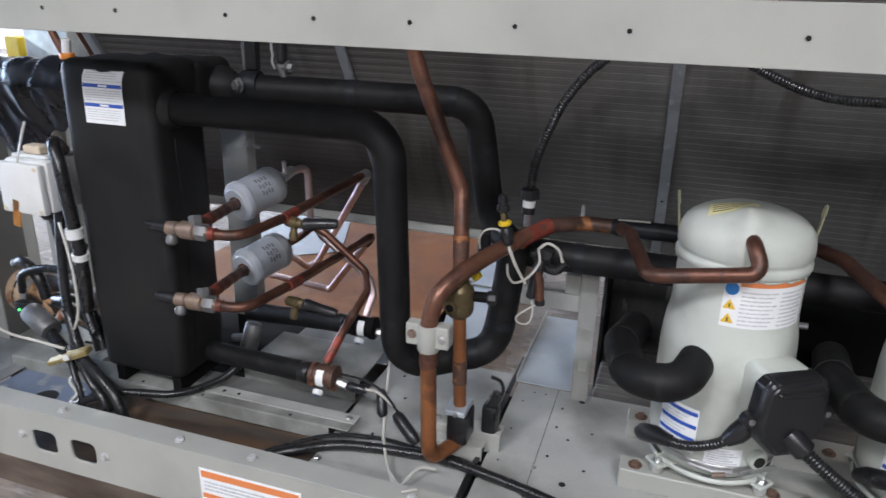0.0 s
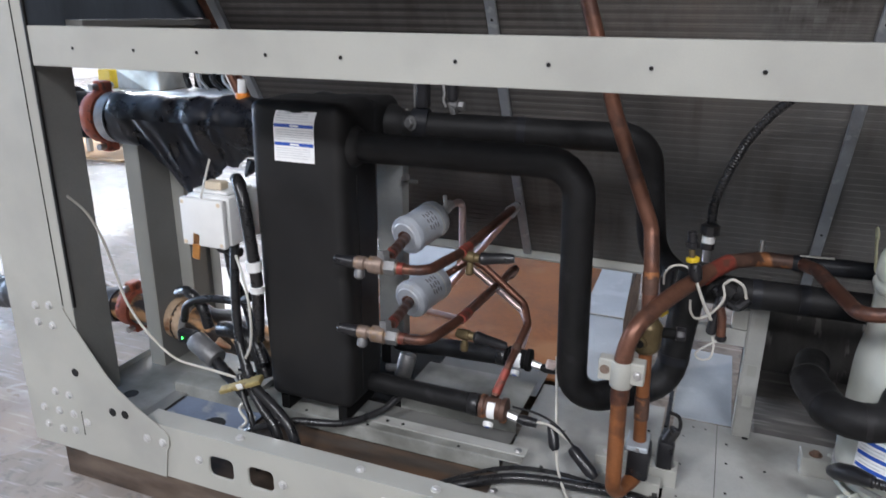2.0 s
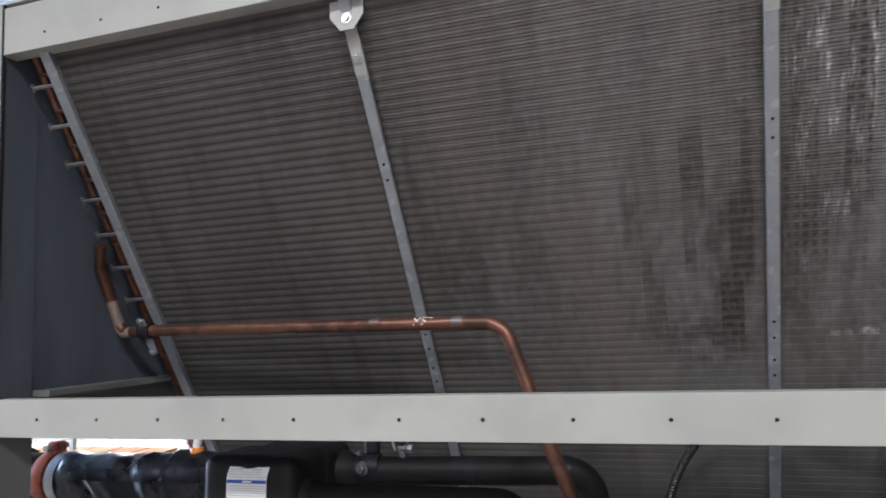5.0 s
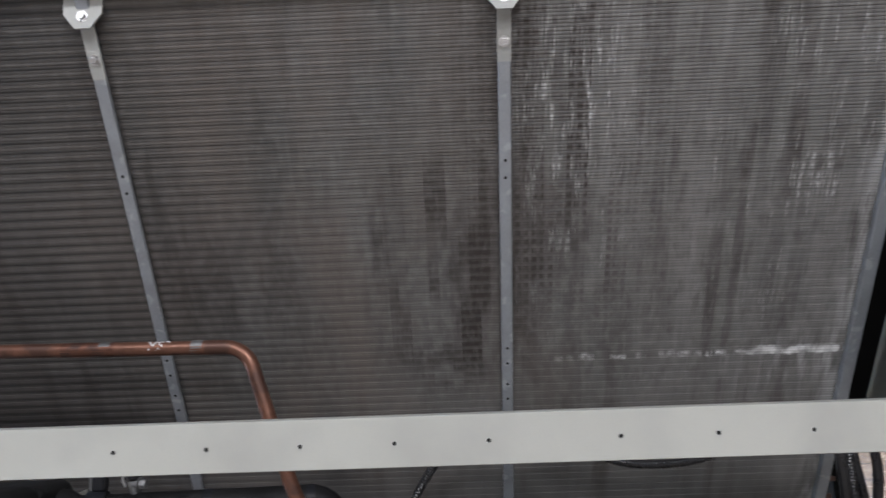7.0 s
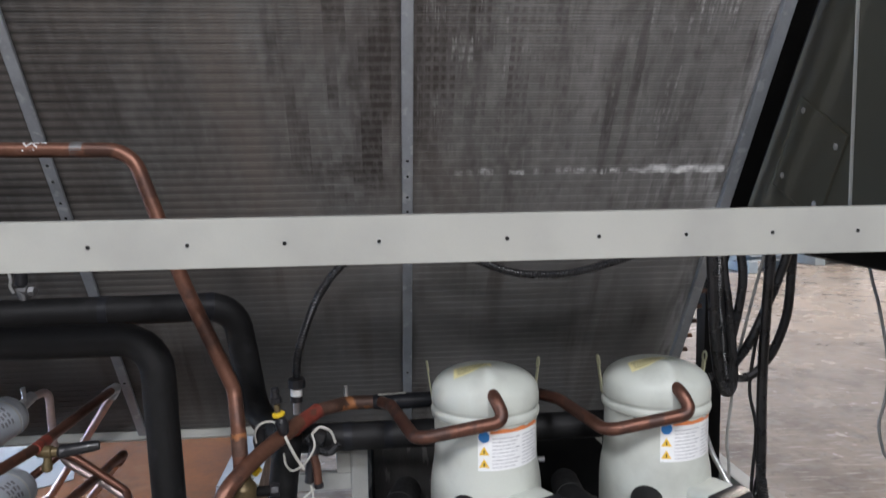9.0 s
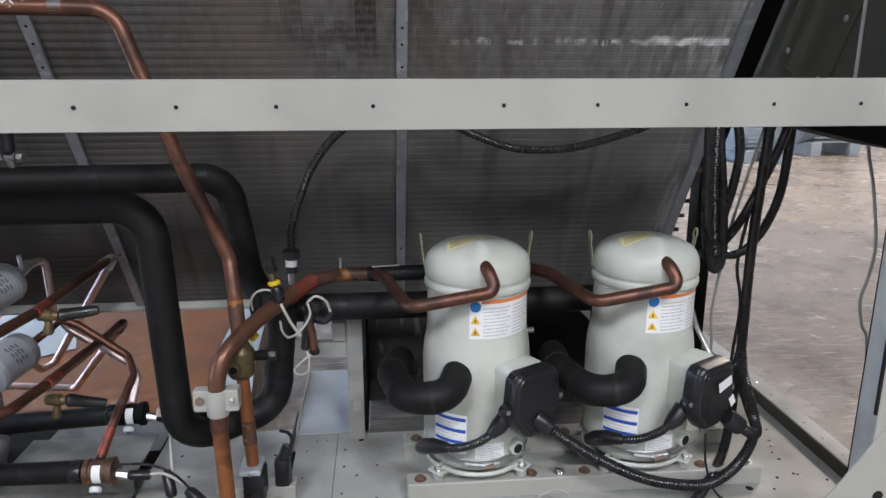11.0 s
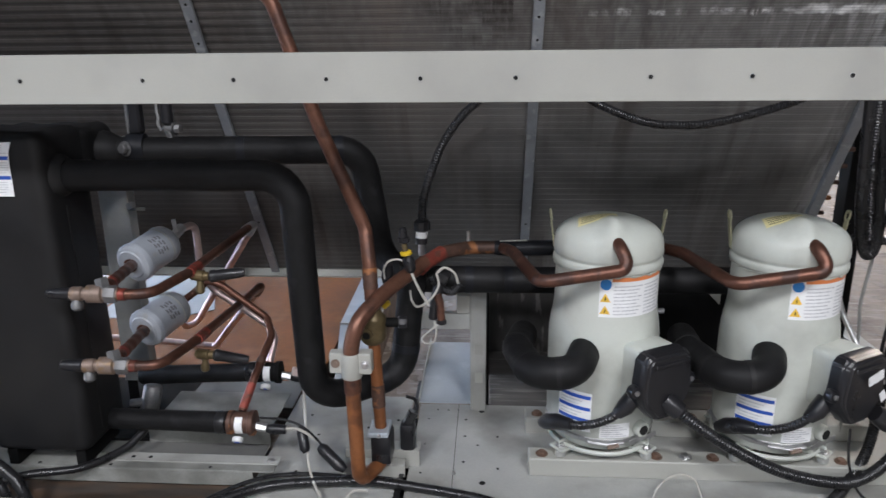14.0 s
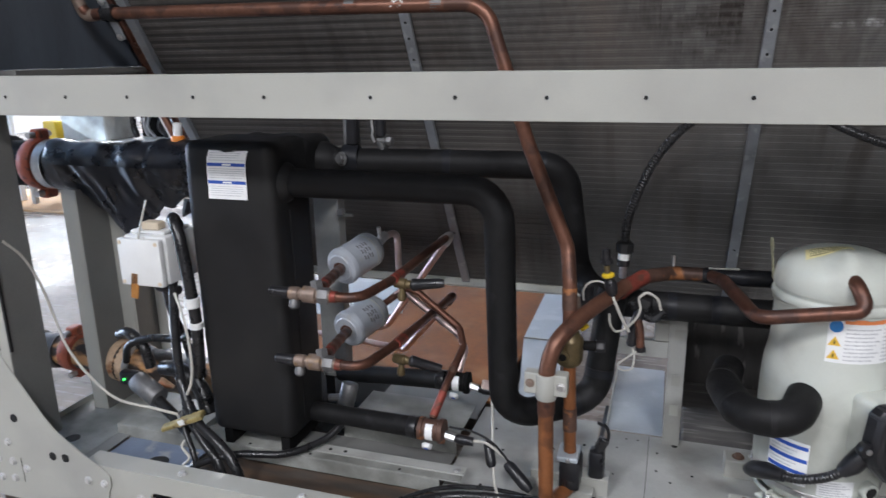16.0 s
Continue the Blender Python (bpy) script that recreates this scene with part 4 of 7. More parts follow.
part("drain_plate", box(-1.72, 0.0725, 0.34, -1.4505, 0.62, 0.343, 0.001), PAINT_DIRTY, endl)
part("side_plate", box(-1.4500, 0.0725, 0.34, -1.4005, 0.2395, 0.343, 0.001), SHADE_GREY, endl)
part("edge_lip", box(-1.7245, 0.0725, 0.330, -1.7205, 0.62, 0.362, 0.001), PAINT, endl)
part("blue_plate", box(-1.398, 0.0725, 0.332, -1.10, 0.2395, 0.335, 0.001), BLUESHEET, endl, "scuffed bluish base sheet")
part("cross_angle", box(-1.20, 0.3125, 0.33, -1.16, 0.414, 0.376, 0.001), PAINT_IN, endl)
for x, y, z, rr in [(-1.568, 0.166, 0.343, 0.024), (-1.21, 0.135, 0.335, 0.036)]:
    part("drain_hole", cyl((x, y, z - 0.0005), (x, y, z + 0.0008), rr, 20), DARK, endl)
tab = whole("bent_tab", extrude_xz([(1.094, 0.668), (1.176, 0.668), (1.176, 0.585)], 1.05, 1.054), PAINT, "bent triangular grey tab under the coil's edge", "tab")
# timber skids and board
w = thing("timber_skid", "dark brown rough timber skid under the steel base", "timber", (-0.1, 0.1, GZ))
part("beam", box(-1.72, 0.012, GZ, 1.72, 0.19, 0.215, 0.006), TIMBER, w)
w = thing("timber_skid", "dark brown rough timber skid under the steel base", "timber", (-0.1, 0.6, GZ))
part("beam", box(-1.72, 0.42, GZ, 1.72, 0.62, 0.215, 0.006), TIMBER, w)
w = thing("timber_beam", "weathered grey timber beam behind the deck", "timber", (0.8, 0.8, GZ))
part("beam", box(0.332, 0.704, GZ, 1.19, 0.94, 0.344, 0.006), TIMBER_GREY, w)
part("beam", box(0.332, 0.945, GZ, 1.19, 1.158, 0.340, 0.006), TIMBER_GREY, w)
w = thing("brown_board", "smooth orange-brown board lying behind the pipes", "board", (-0.8, 1.5, 0.3))
part("sheet", box(-1.52, 0.852, 0.300, -0.305, 2.2, 0.312, 0.002), BOARD, w)
part("batten", box(-1.28, 0.86, GZ, -1.18, 2.2, 0.2995), TIMBER, w)
part("batten", box(-0.45, 0.86, GZ, -0.35, 2.2, 0.2995), TIMBER, w)

# ---- the slanted coil ----
A_COIL = 121.6
coil = thing("condenser_coil", "dusty dark grey finned condenser coil leaning towards the front", "coil", (0, 1.148, 0.68))
coil.rotation_euler = (radians(A_COIL), 0, 0)
CL = 2.12


def coil_part(name, bm, m, label=""):
    me = bpy.data.meshes.new(name)
    bmesh.ops.recalc_face_normals(bm, faces=bm.faces)
    bm.to_mesh(me)
    bm.free()
    me.shade_smooth()
    me.set_sharp_from_angle(angle=radians(35))
    me.materials.append(m)
    ob = new(name, me)
    ob.parent = coil
    if label:
        ob["label"] = label
    return ob


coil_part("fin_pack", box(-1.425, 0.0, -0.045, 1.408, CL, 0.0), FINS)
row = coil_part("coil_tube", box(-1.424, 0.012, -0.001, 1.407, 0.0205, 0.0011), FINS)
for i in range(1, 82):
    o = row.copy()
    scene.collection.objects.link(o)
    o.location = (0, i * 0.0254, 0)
for x, lab_ in ((-0.503, ""), (0.458, "")):
    bar = coil_part("stay_bar", box(x - 0.0155, -0.01, 0.004, x + 0.0155, CL, 0.016, 0.002), GALV, "galvanised flat bar with punched holes")
    for yy in (0.27, 0.95, 1.00, 1.07, 1.12, 1.62, 1.665):
        o = coil_part("punched_hole", cyl((x, yy, 0.0155), (x, yy, 0.0166), 0.0042, 10), DARK)
        o.parent = bar
for x in (-1.437, 1.421):
    coil_part("side_strip", box(x - 0.017, -0.01, -0.05, x + 0.017, CL, 0.018, 0.002), GALV, "galvanised side strip")
coil_part("bottom_strip", box(-1.45, -0.022, -0.05, 1.45, -0.0105, 0.03, 0.002), PAINT, "light grey bottom strip")
# hangers of the stay bars
for x in (-0.503, 0.458):
    h = thing("bar_hanger", "grey painted hanger plate bolted to the coil bar", "hanger", (x, 0.02, 2.4), group="coil bar hangers")
    part("plate", extrude_xz([(x - 0.045, 2.50), (x - 0.045, 2.42), (x - 0.018, 2.385), (x + 0.018, 2.385), (x + 0.045, 2.42), (x + 0.045, 2.50)], 0.052, 0.056), PAINT_IN, h)
    part("tab", rot_box((x, 0.1035, 2.350), (0.033, 0.003, 0.13), (31.6, 0, 0), 0.001), PAINT_IN, h)
    part("bolt", hexbolt((x, 0.052, 2.414), (0, -1, 0), 0.009, 0.007), STEEL, h)
    part("bolt", hexbolt((x, 0.1115, 2.334), (0, -0.85, -0.52), 0.009, 0.007), STEEL, h)
    for dx in (-0.027, 0.0, 0.027):
        part("rail_bolt", hexbolt((x + dx, 0.0, 2.505), (0, -1, 0), 0.009, 0.007), STEEL, h)
    part("slot", box(x - 0.007, 0.0510, 2.442, x + 0.007, 0.0519, 2.468), SHEET, h)

bk = thing("rear_sheet", "grimy grey rear sheet with black void filler below the coil", "sheet", (0.8, 1.17, GZ))
part("sheet", box(0.30, 1.16, GZ, 0.66, 1.165, 0.66), GRIME, bk)
# black sheet added so that the void behind the compressors reads as unlit
part("black_sheet", box(0.662, 1.158, GZ, 1.52, 1.163, 0.66), DARKMETAL, bk, "black sheet filling the unlit void")
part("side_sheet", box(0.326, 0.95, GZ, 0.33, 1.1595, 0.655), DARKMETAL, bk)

# header pipes and clips at the coil's end
def on_coil(x, s, n=0.0):
    """The place at x across and s up the slope, n in front of the fins."""
    a = radians(A_COIL)
    return Vector((x, 1.148 + s * math.cos(a) - n * math.sin(a), 0.68 + s * math.sin(a) + n * math.cos(a)))


hd = thing("coil_header", "dark oxidised copper coil header with clips along its length", "header pipe", on_coil(-1.50, 0.2))
part("header_pipe", sweep([on_coil(-1.505, 0.15, -0.02), on_coil(-1.505, 2.1, -0.02)], 0.013, 14), COPPER_DARK, hd)
# black sheet added to imitate the shade between end panel and coil
part("end_cover", rot_box(on_coil(-1.5095, 1.1, -0.075), (0.107, 2.1, 0.006), (A_COIL, 0, 0)), DARKMETAL, hd, "black sheet added for the shade behind the header")
for i in range(11):
    s = 0.95 + i * 0.11
    part("stub", sweep(fillet([on_coil(-1.515, s, -0.02), on_coil(-1.48, s, 0.0), on_coil(-1.45, s, 0.0)], 0.01), 0.007, 8), COPPER_DARK, hd)
for i in range(8):
    s = 1.178 + i * 0.120
    a, b = on_coil(-1.532, s, 0.006), on_coil(-1.456, s, 0.012)
    part("clip", rot_box((a + b) / 2, (0.076, 0.013, 0.008), (A_COIL, 0, 0), 0.003), DULLSTEEL, hd)
    part("clip_end", rot_box(a, (0.008, 0.026, 0.016), (A_COIL, 0, 0), 0.003), DULLSTEEL, hd)

# upper end panels
pl = thing("side_enclosure", "dark blue-grey sheet end panel beside the coil", "panel", (-1.62, 0.3, 1.54))
def yz_plate(pts, x0, x1):
    b = bmesh.new()
    lo = [b.verts.new((x0, y, z)) for y, z in pts]
    hi = [b.verts.new((x1, y, z)) for y, z in pts]
    b.faces.new(lo)
    b.faces.new(hi[::-1])
    n = len(pts)
    for i in range(n):
        b.faces.new((lo[i], hi[i], hi[(i + 1) % n], lo[(i + 1) % n]))
    return b
part("panel_sheet", yz_plate([(0.127, 1.5155), (1.2, 1.5155), (1.2, 2.6), (0.127, 2.6)], -1.570, -1.564), DARKPANEL, pl)
part("bottom_ledge", box(-1.62, 0.127, 1.4960, -1.50, 1.25, 1.5150, 0.002), SHADE_GREY, pl)
part("end_beam", box(-1.68, 0.127, 1.42, -1.56, 1.25, 1.4955, 0.002), SHADE_GREY, pl)

pr = thing("side_enclosure", "olive-grey sheet end panel with a bolted cover plate", "panel", (1.64, 0.3, 1.4))
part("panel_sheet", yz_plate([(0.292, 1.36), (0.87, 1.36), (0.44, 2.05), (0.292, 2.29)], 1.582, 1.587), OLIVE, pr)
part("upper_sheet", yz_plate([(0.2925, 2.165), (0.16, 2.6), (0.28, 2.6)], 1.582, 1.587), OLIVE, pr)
# black sheet added for the soft shadow between coil and panel
part("inner_cover", yz_plate([(0.293, 1.36), (1.05, 1.36), (0.30, 2.6)], 1.607, 1.611), DARKMETAL, pr, "black sheet added for the shade beside the coil")
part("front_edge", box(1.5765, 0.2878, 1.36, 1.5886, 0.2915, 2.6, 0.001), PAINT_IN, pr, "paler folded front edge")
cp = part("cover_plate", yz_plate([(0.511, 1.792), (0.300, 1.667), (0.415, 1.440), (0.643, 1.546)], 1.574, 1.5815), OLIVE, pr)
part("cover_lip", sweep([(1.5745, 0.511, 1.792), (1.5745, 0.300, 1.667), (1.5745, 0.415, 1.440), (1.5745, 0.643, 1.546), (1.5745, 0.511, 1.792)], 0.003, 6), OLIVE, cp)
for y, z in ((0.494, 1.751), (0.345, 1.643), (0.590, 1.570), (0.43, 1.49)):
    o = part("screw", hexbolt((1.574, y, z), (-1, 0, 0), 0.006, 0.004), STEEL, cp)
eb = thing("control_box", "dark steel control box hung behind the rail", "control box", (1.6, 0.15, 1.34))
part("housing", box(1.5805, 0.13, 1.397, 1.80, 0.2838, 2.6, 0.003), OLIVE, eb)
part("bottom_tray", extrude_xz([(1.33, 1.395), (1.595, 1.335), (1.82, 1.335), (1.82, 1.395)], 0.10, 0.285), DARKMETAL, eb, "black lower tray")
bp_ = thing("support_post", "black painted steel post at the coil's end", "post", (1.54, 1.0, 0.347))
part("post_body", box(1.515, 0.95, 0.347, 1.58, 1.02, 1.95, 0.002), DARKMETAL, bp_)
# slanted black sheet added to darken the shaded wedge at the coil
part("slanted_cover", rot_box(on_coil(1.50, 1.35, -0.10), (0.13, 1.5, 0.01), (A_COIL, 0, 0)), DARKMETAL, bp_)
for i in range(5):
    part("return_bend", cyl(on_coil(1.452, 0.30 + i * 0.07, -0.02), on_coil(1.475, 0.30 + i * 0.07, -0.02), 0.008, 8), COPPER_OXIDE, bp_)

# ---- compressors ----
def dome_z(d):
    """Height of the top cap at the distance d from its axis."""
    t = min(d / 0.1435, 1.0)
    return 1.008 + 0.064 * math.sqrt(max(0.0, 1 - t**2.3))


def swell(x, y):
    """How far the cap swells forward over the outlet, x and y from its axis."""
    return math.exp(-((x + 0.006) ** 2) / 0.0010 - (y + 0.085) ** 2 / 0.0026)


def compressor(cx, cy):
    z0 = 0.432
    c = thing("compressor", "pale grey-green painted scroll compressor with warning labels", "compressor", (cx, cy, z0), group="compressors on the deck")
    prof = [(0.0, z0), (0.118, z0), (0.136, z0 + 0.010), (0.145, z0 + 0.03), (0.150, z0 + 0.06), (0.152, 0.56), (0.152, 0.725), (0.1505, 0.755), (0.1475, 0.783), (0.1425, 0.808), (0.1395, 0.835), (0.1385, 0.96)]
    part("shell", lathe(prof, cx, cy, 56), SHELL, c)
    cap = [(0.1385, 0.942), (0.1450, 0.9445), (0.1470, 0.950), (0.1470, 0.958), (0.1450, 0.963), (0.1415, 0.9655), (0.1410, 0.970), (0.1445, 0.974), (0.1460, 0.980), (0.1455, 0.998)]
    cap += [(0.1435 * q, dome_z(0.1435 * q)) for q in (0.995, 0.97, 0.93, 0.87, 0.79, 0.69, 0.57, 0.43, 0.28, 0.14, 0.0)]
    b = lathe(cap, cx, cy, 64)
    for v in b.verts:
        # the cap swells forward over the outlet
        if v.co.z > 0.99:
            v.co += Vector((0, -0.014, 0.020)) * swell(v.co.x - cx, v.co.y - cy)
    part("top_cap", b, SHELL, c, "", 50)
    part("weld_bead", sweep([(cx + 0.1415 * math.cos(a), cy + 0.1415 * math.sin(a), 0.9415 + 0.0022 * math.sin(a * 17) + 0.0014 * math.sin(a * 31 + 1)) for a in [k * math.tau / 120 for k in range(121)]], lambda i, run: 0.0027 + 0.0007 * math.sin(i * 1.9), 6), SHELL, c)
    part("outlet_boss", sweep([(cx - 0.010, cy - 0.075, 1.042), (cx - 0.006, cy - 0.098, 1.036), (cx - 0.004, cy - 0.113, 1.032), (cx - 0.003, cy - 0.119, 1.030)], lambda i, run: (0.034, 0.032, 0.028, 0.023)[i], 24), SHELL, c)
    part("base_ring", lathe([(0.11, z0 - 0.010), (0.138, z0 - 0.010), (0.149, z0 - 0.004), (0.151, z0 + 0.002), (0.146, z0 + 0.008)], cx, cy, 48), SHELL, c)
    for sx in (-1, 1):
        for sy in (-1, 1):
            fx, fy = cx + sx * 0.118, cy + sy * 0.105
            f = part("mounting_foot", rot_box((cx + sx * 0.100, cy + sy * 0.085, z0 - 0.006), (0.085, 0.052, 0.009), (0, 0, math.degrees(math.atan2(sy * 0.105, sx * 0.118))), 0.003), SHELL, c)
            part("foot_rib", rot_box((cx + sx * 0.103, cy + sy * 0.088, z0 + 0.006), (0.055, 0.006, 0.022), (0, 0, math.degrees(math.atan2(sy * 0.105, sx * 0.118))), 0.002), SHELL, f)
            part("rubber_mount", cyl((fx, fy, 0.401), (fx, fy, z0 - 0.011), 0.016, 14, bevel=0.003), PAINT_IN, f)
            part("foot_bolt", hexbolt((fx, fy, z0 - 0.001), (0, 0, 1), 0.010, 0.009), RUSTY if sx > 0 and cx > 1 else STEEL, f)
    part("heater_band", lathe([(0.1495, 0.468), (0.1525, 0.469), (0.1525, 0.480), (0.1505, 0.482)], cx, cy, 48), STEEL, c, "thin crankcase heater band")
    part("band_clasp", sweep([(cx - 0.05, cy - 0.146, 0.472), (cx + 0.0, cy - 0.157, 0.470), (cx + 0.045, cy - 0.152, 0.474)], 0.0065, 8), STEEL, c)
    part("clasp_screw", cyl((cx + 0.0, cy - 0.168, 0.466), (cx + 0.03, cy - 0.164, 0.472), 0.006, 8), BRASS, c)
    part("strap_tail", rot_box((cx + 0.10, cy - 0.132, 0.478), (0.09, 0.003, 0.014), (0, -6, 28), 0.001), STEEL, c)
    for sx in (-1, 1):
        part("lifting_lug", rot_box((cx + sx * 0.1475, cy + 0.03, 1.012), (0.004, 0.020, 0.080), (0, sx * 8, 0), 0.0015), LUGPAINT, c)
        b = bmesh.new()
        lx = cx + sx * 0.1535
        sweep([(lx + sx * 0.002 * math.sin(g), cy + 0.03 + 0.011 * math.cos(g), 1.064 + 0.014 * math.sin(g)) for g in [k * math.tau / 14 for k in range(15)]], 0.0032, 6, b)
        part("lug_eye", b, LUGPAINT, c)
    # printed label on the cap
    def on_cap(u0, u1, v0, v1, lift):
        q = bmesh.new()
        rows = []
        for jj in range(5):
            rows.append([])
            for ii in range(9):
                u, w = u0 + (u1 - u0) * ii / 8, v0 + (v1 - v0) * jj / 4
                x, y = -0.038 + u * 0.97 + w * 0.10, -0.038 + u * 0.03 + w * 1.0
                rows[-1].append(q.verts.new((cx + x, cy + y, dome_z(math.hypot(x, y)) + 0.020 * swell(x, y) + lift)))
        for r0, r1 in zip(rows, rows[1:]):
            for ii in range(8):
                q.faces.new((r0[ii], r0[ii + 1], r1[ii + 1], r1[ii]))
        return q
    tl = part("top_label", on_cap(-0.052, 0.052, -0.027, 0.027, 0.0034), PALEYELLOW, c, "pale yellow printed top label", 60)
    for w in (-0.019, -0.008, 0.003, 0.014):
        part("print_bar", on_cap(-0.044, 0.044 - 0.6 * abs(w), w, w + 0.0028, 0.0044), DARK, tl, "", 60)
    # front warning label
    rz = lambda z: 0.1385 if z > 0.835 else 0.1385 + (0.835 - z) * 0.09
    lb = part("front_label", patch(cx, cy, 0.0012, 254, 336, 0.831, 0.9395, 18, rz=rz), LABEL, c, "white warning label with orange top band", 60)
    part("orange_band", patch(cx, cy, 0.0018, 267, 336, 0.9280, 0.9390, 16, rz=rz), ORANGE, lb, "", 60)
    q = bmesh.new()
    ring_ = []
    for k_ in range(18):
        a, z = 260.5 + 5.9 * math.cos(k_ * math.tau / 18), 0.9205 + 0.0150 * math.sin(k_ * math.tau / 18)
        ring_.append(q.verts.new((cx + 0.1407 * math.cos(radians(a)), cy + 0.1407 * math.sin(radians(a)), z)))
    q.faces.new(ring_)
    part("blue_disc", q, CYAN, lb)
    for z in (0.873, 0.840):
        q = bmesh.new()
        q.faces.new([q.verts.new((cx + (rz(h) + 0.0024) * math.cos(radians(a)), cy + (rz(h) + 0.0024) * math.sin(radians(a)), h)) for a, h in ((255, z), (266, z), (260.5, z + 0.0235))])
        tri_ = part("warning_triangle", q, YELLOW, lb)
        part("triangle_mark", patch(cx, cy, 0.0030, 259.9, 261.1, z + 0.004, z + 0.013, 2, rz=rz), DARK, tri_)
    for i in range(9):
        z = 0.838 + i * 0.0094
        part("print_bar", patch(cx, cy, 0.0018, 269, 295 + (i % 3) * 3, z, z + 0.0032, 6, rz=rz), PRINT, lb, "", 60)
        part("print_bar", patch(cx, cy, 0.0018, 304, 331 - (i % 2) * 4, z, z + 0.0032, 6, rz=rz), PRINT, lb, "", 60)
    # lower label with blue bands
    lb = part("lower_label", patch(cx, cy, 0.1533, 215, 253, 0.498, 0.614, 10), LABEL, c, "white label with blue bands", 60)
    for z in (0.595, 0.561, 0.527):
        part("blue_band", patch(cx, cy, 0.1539, 216, 252, z, z + 0.0100, 8), BLUE, lb, "", 60)
        for k in (1, 2):
            part("print_bar", patch(cx, cy, 0.1539, 218, 247 - 4 * k, z - 0.0095 * k, z - 0.0095 * k + 0.0025, 6), PRINT, lb, "", 60)
    lb = part("data_label", patch(cx, cy, 0.1533, 262, 293, 0.486, 0.530, 8), LABEL, c, "white data label with grey print", 60)
    for i in range(6):
        part("print_bar", patch(cx, cy, 0.1539, 264, 290 - (i % 3) * 4, 0.490 + i * 0.0065, 0.493 + i * 0.0065, 6), PRINT, lb, "", 60)
    # terminal box at the front right
    a = 30
    part("terminal_box", rot_box((cx + 0.097, cy - 0.146, 0.684), (0.122, 0.09, 0.166), (0, 0, a), 0.020, seg=3), SHELL, c)
    ca, sa = math.cos(radians(a)), math.sin(radians(a))
    fx, fy, fz = cx + 0.090 + 0.060 * sa, cy - 0.150 - 0.060 * ca, 0.688
    b = bmesh.new()
    out = [(-0.085, -0.02), (-0.076, 0.066), (-0.058, 0.084), (0.058, 0.084), (0.076, 0.066), (0.085, -0.02), (0.074, -0.056), (0.03, -0.103), (-0.03, -0.103), (-0.074, -0.056)]
    lo = [b.verts.new((x, 0.024, z)) for x, z in out]
    mi = [b.verts.new((x, -0.012, z)) for x, z in out]
    hi = [b.verts.new((x * 0.88, -0.026, z * 0.9)) for x, z in out]
    for r0, r1 in ((lo, mi), (mi, hi)):
        for i in range(10):
            b.faces.new((r0[i], r0[(i + 1) % 10], r1[(i + 1) % 10], r1[i]))
    b.faces.new(hi)
    b.faces.new(lo[::-1])
    bmesh.ops.bevel(b, geom=b.edges[:], offset=0.005, segments=3, affect="EDGES")
    bmesh.ops.transform(b, matrix=pose(fx, fy, fz, 0, 0, a), verts=b.verts)
    cov = part("terminal_cover", b, PLASTIC, c, "glossy black plastic terminal cover")
    part("cover_rib", rot_box((fx + 0.027 * sa, fy - 0.027 * ca, fz + 0.054), (0.10, 0.007, 0.014), (0, 0, a), 0.003), PLASTIC, cov)
    for sx in (-0.090, 0.090):
        p_ = Vector((fx + sx * ca, fy + sx * sa, fz - 0.012))
        part("cover_ear", cyl(p_ + Vector((0.012 * -sa, 0.012 * ca, 0)), p_ + Vector((0.010 * sa, -0.010 * ca, 0)), 0.017, 16, bevel=0.003), PLASTIC, cov)
        part("cover_screw", cyl(p_ + Vector((0.010 * sa, -0.010 * ca, 0)), p_ + Vector((0.015 * sa, -0.015 * ca, 0)), 0.007, 12, bevel=0.001), STEEL, cov)
    # oil sight glass and side fitting
    part("oil_port", cyl((cx + 0.085, cy - 0.112, 0.506), (cx + 0.0995, cy - 0.139, 0.505), 0.022, 18, bevel=0.004), SHELL, c)
    part("sight_glass", cyl((cx + 0.0995, cy - 0.139, 0.505), (cx + 0.1002, cy - 0.1403, 0.505), 0.014, 14), DARK, c)
    part("side_fitting", cyl((cx + 0.145, cy + 0.02, 0.79), (cx + 0.168, cy + 0.02, 0.7905), 0.008, 10), DULLSTEEL, c)
    return c


C1, C2, CY = 0.652, 1.130, 0.430
comp = compressor(C1, CY)
copy_thing(comp, Matrix.Translation((C2, CY, 0.432)))
sticker = whole("cover_sticker", rot_box((C2 + 0.154, CY - 0.2235, 0.715), (0.055, 0.0015, 0.026), (0, -14, 30)), LABEL, "small white sticker on the black terminal cover", "sticker")

whole("cover_sticker", rot_box((C2 + 0.190, CY - 0.200, 0.655), (0.020, 0.0015, 0.030), (0, -30, 30)), LABEL, "small torn white sticker beside the terminal cover", "sticker")

# mounting rails under the compressors
for y in (0.301, 0.525):
    r = thing("mounting_rail", "light grey painted steel mounting rail under the compressors", "mounting rail", (0.9, y, 0.347), group="compressor mounting rails")
    part("rail_body", box(0.446, y, 0.347, 1.475, y + 0.062, 0.401, 0.003), PAINT, r)
    for x, m in ((0.483, RUSTY), (0.80, RUSTY), (0.88, STEEL), (0.955, RUSTY), (1.30, RUSTY), (1.44, STEEL)):
        part("bolt", hexbolt((x, y + 0.028, 0.401), (0, 0, 1), 0.012, 0.010), m, r)
slat = whole("edge_bar", box(0.442, 0.17, 0.347, 1.42, 0.178, 0.352, 0.001), PAINT_IN, "thin grey strip welded along the deck", "strip")

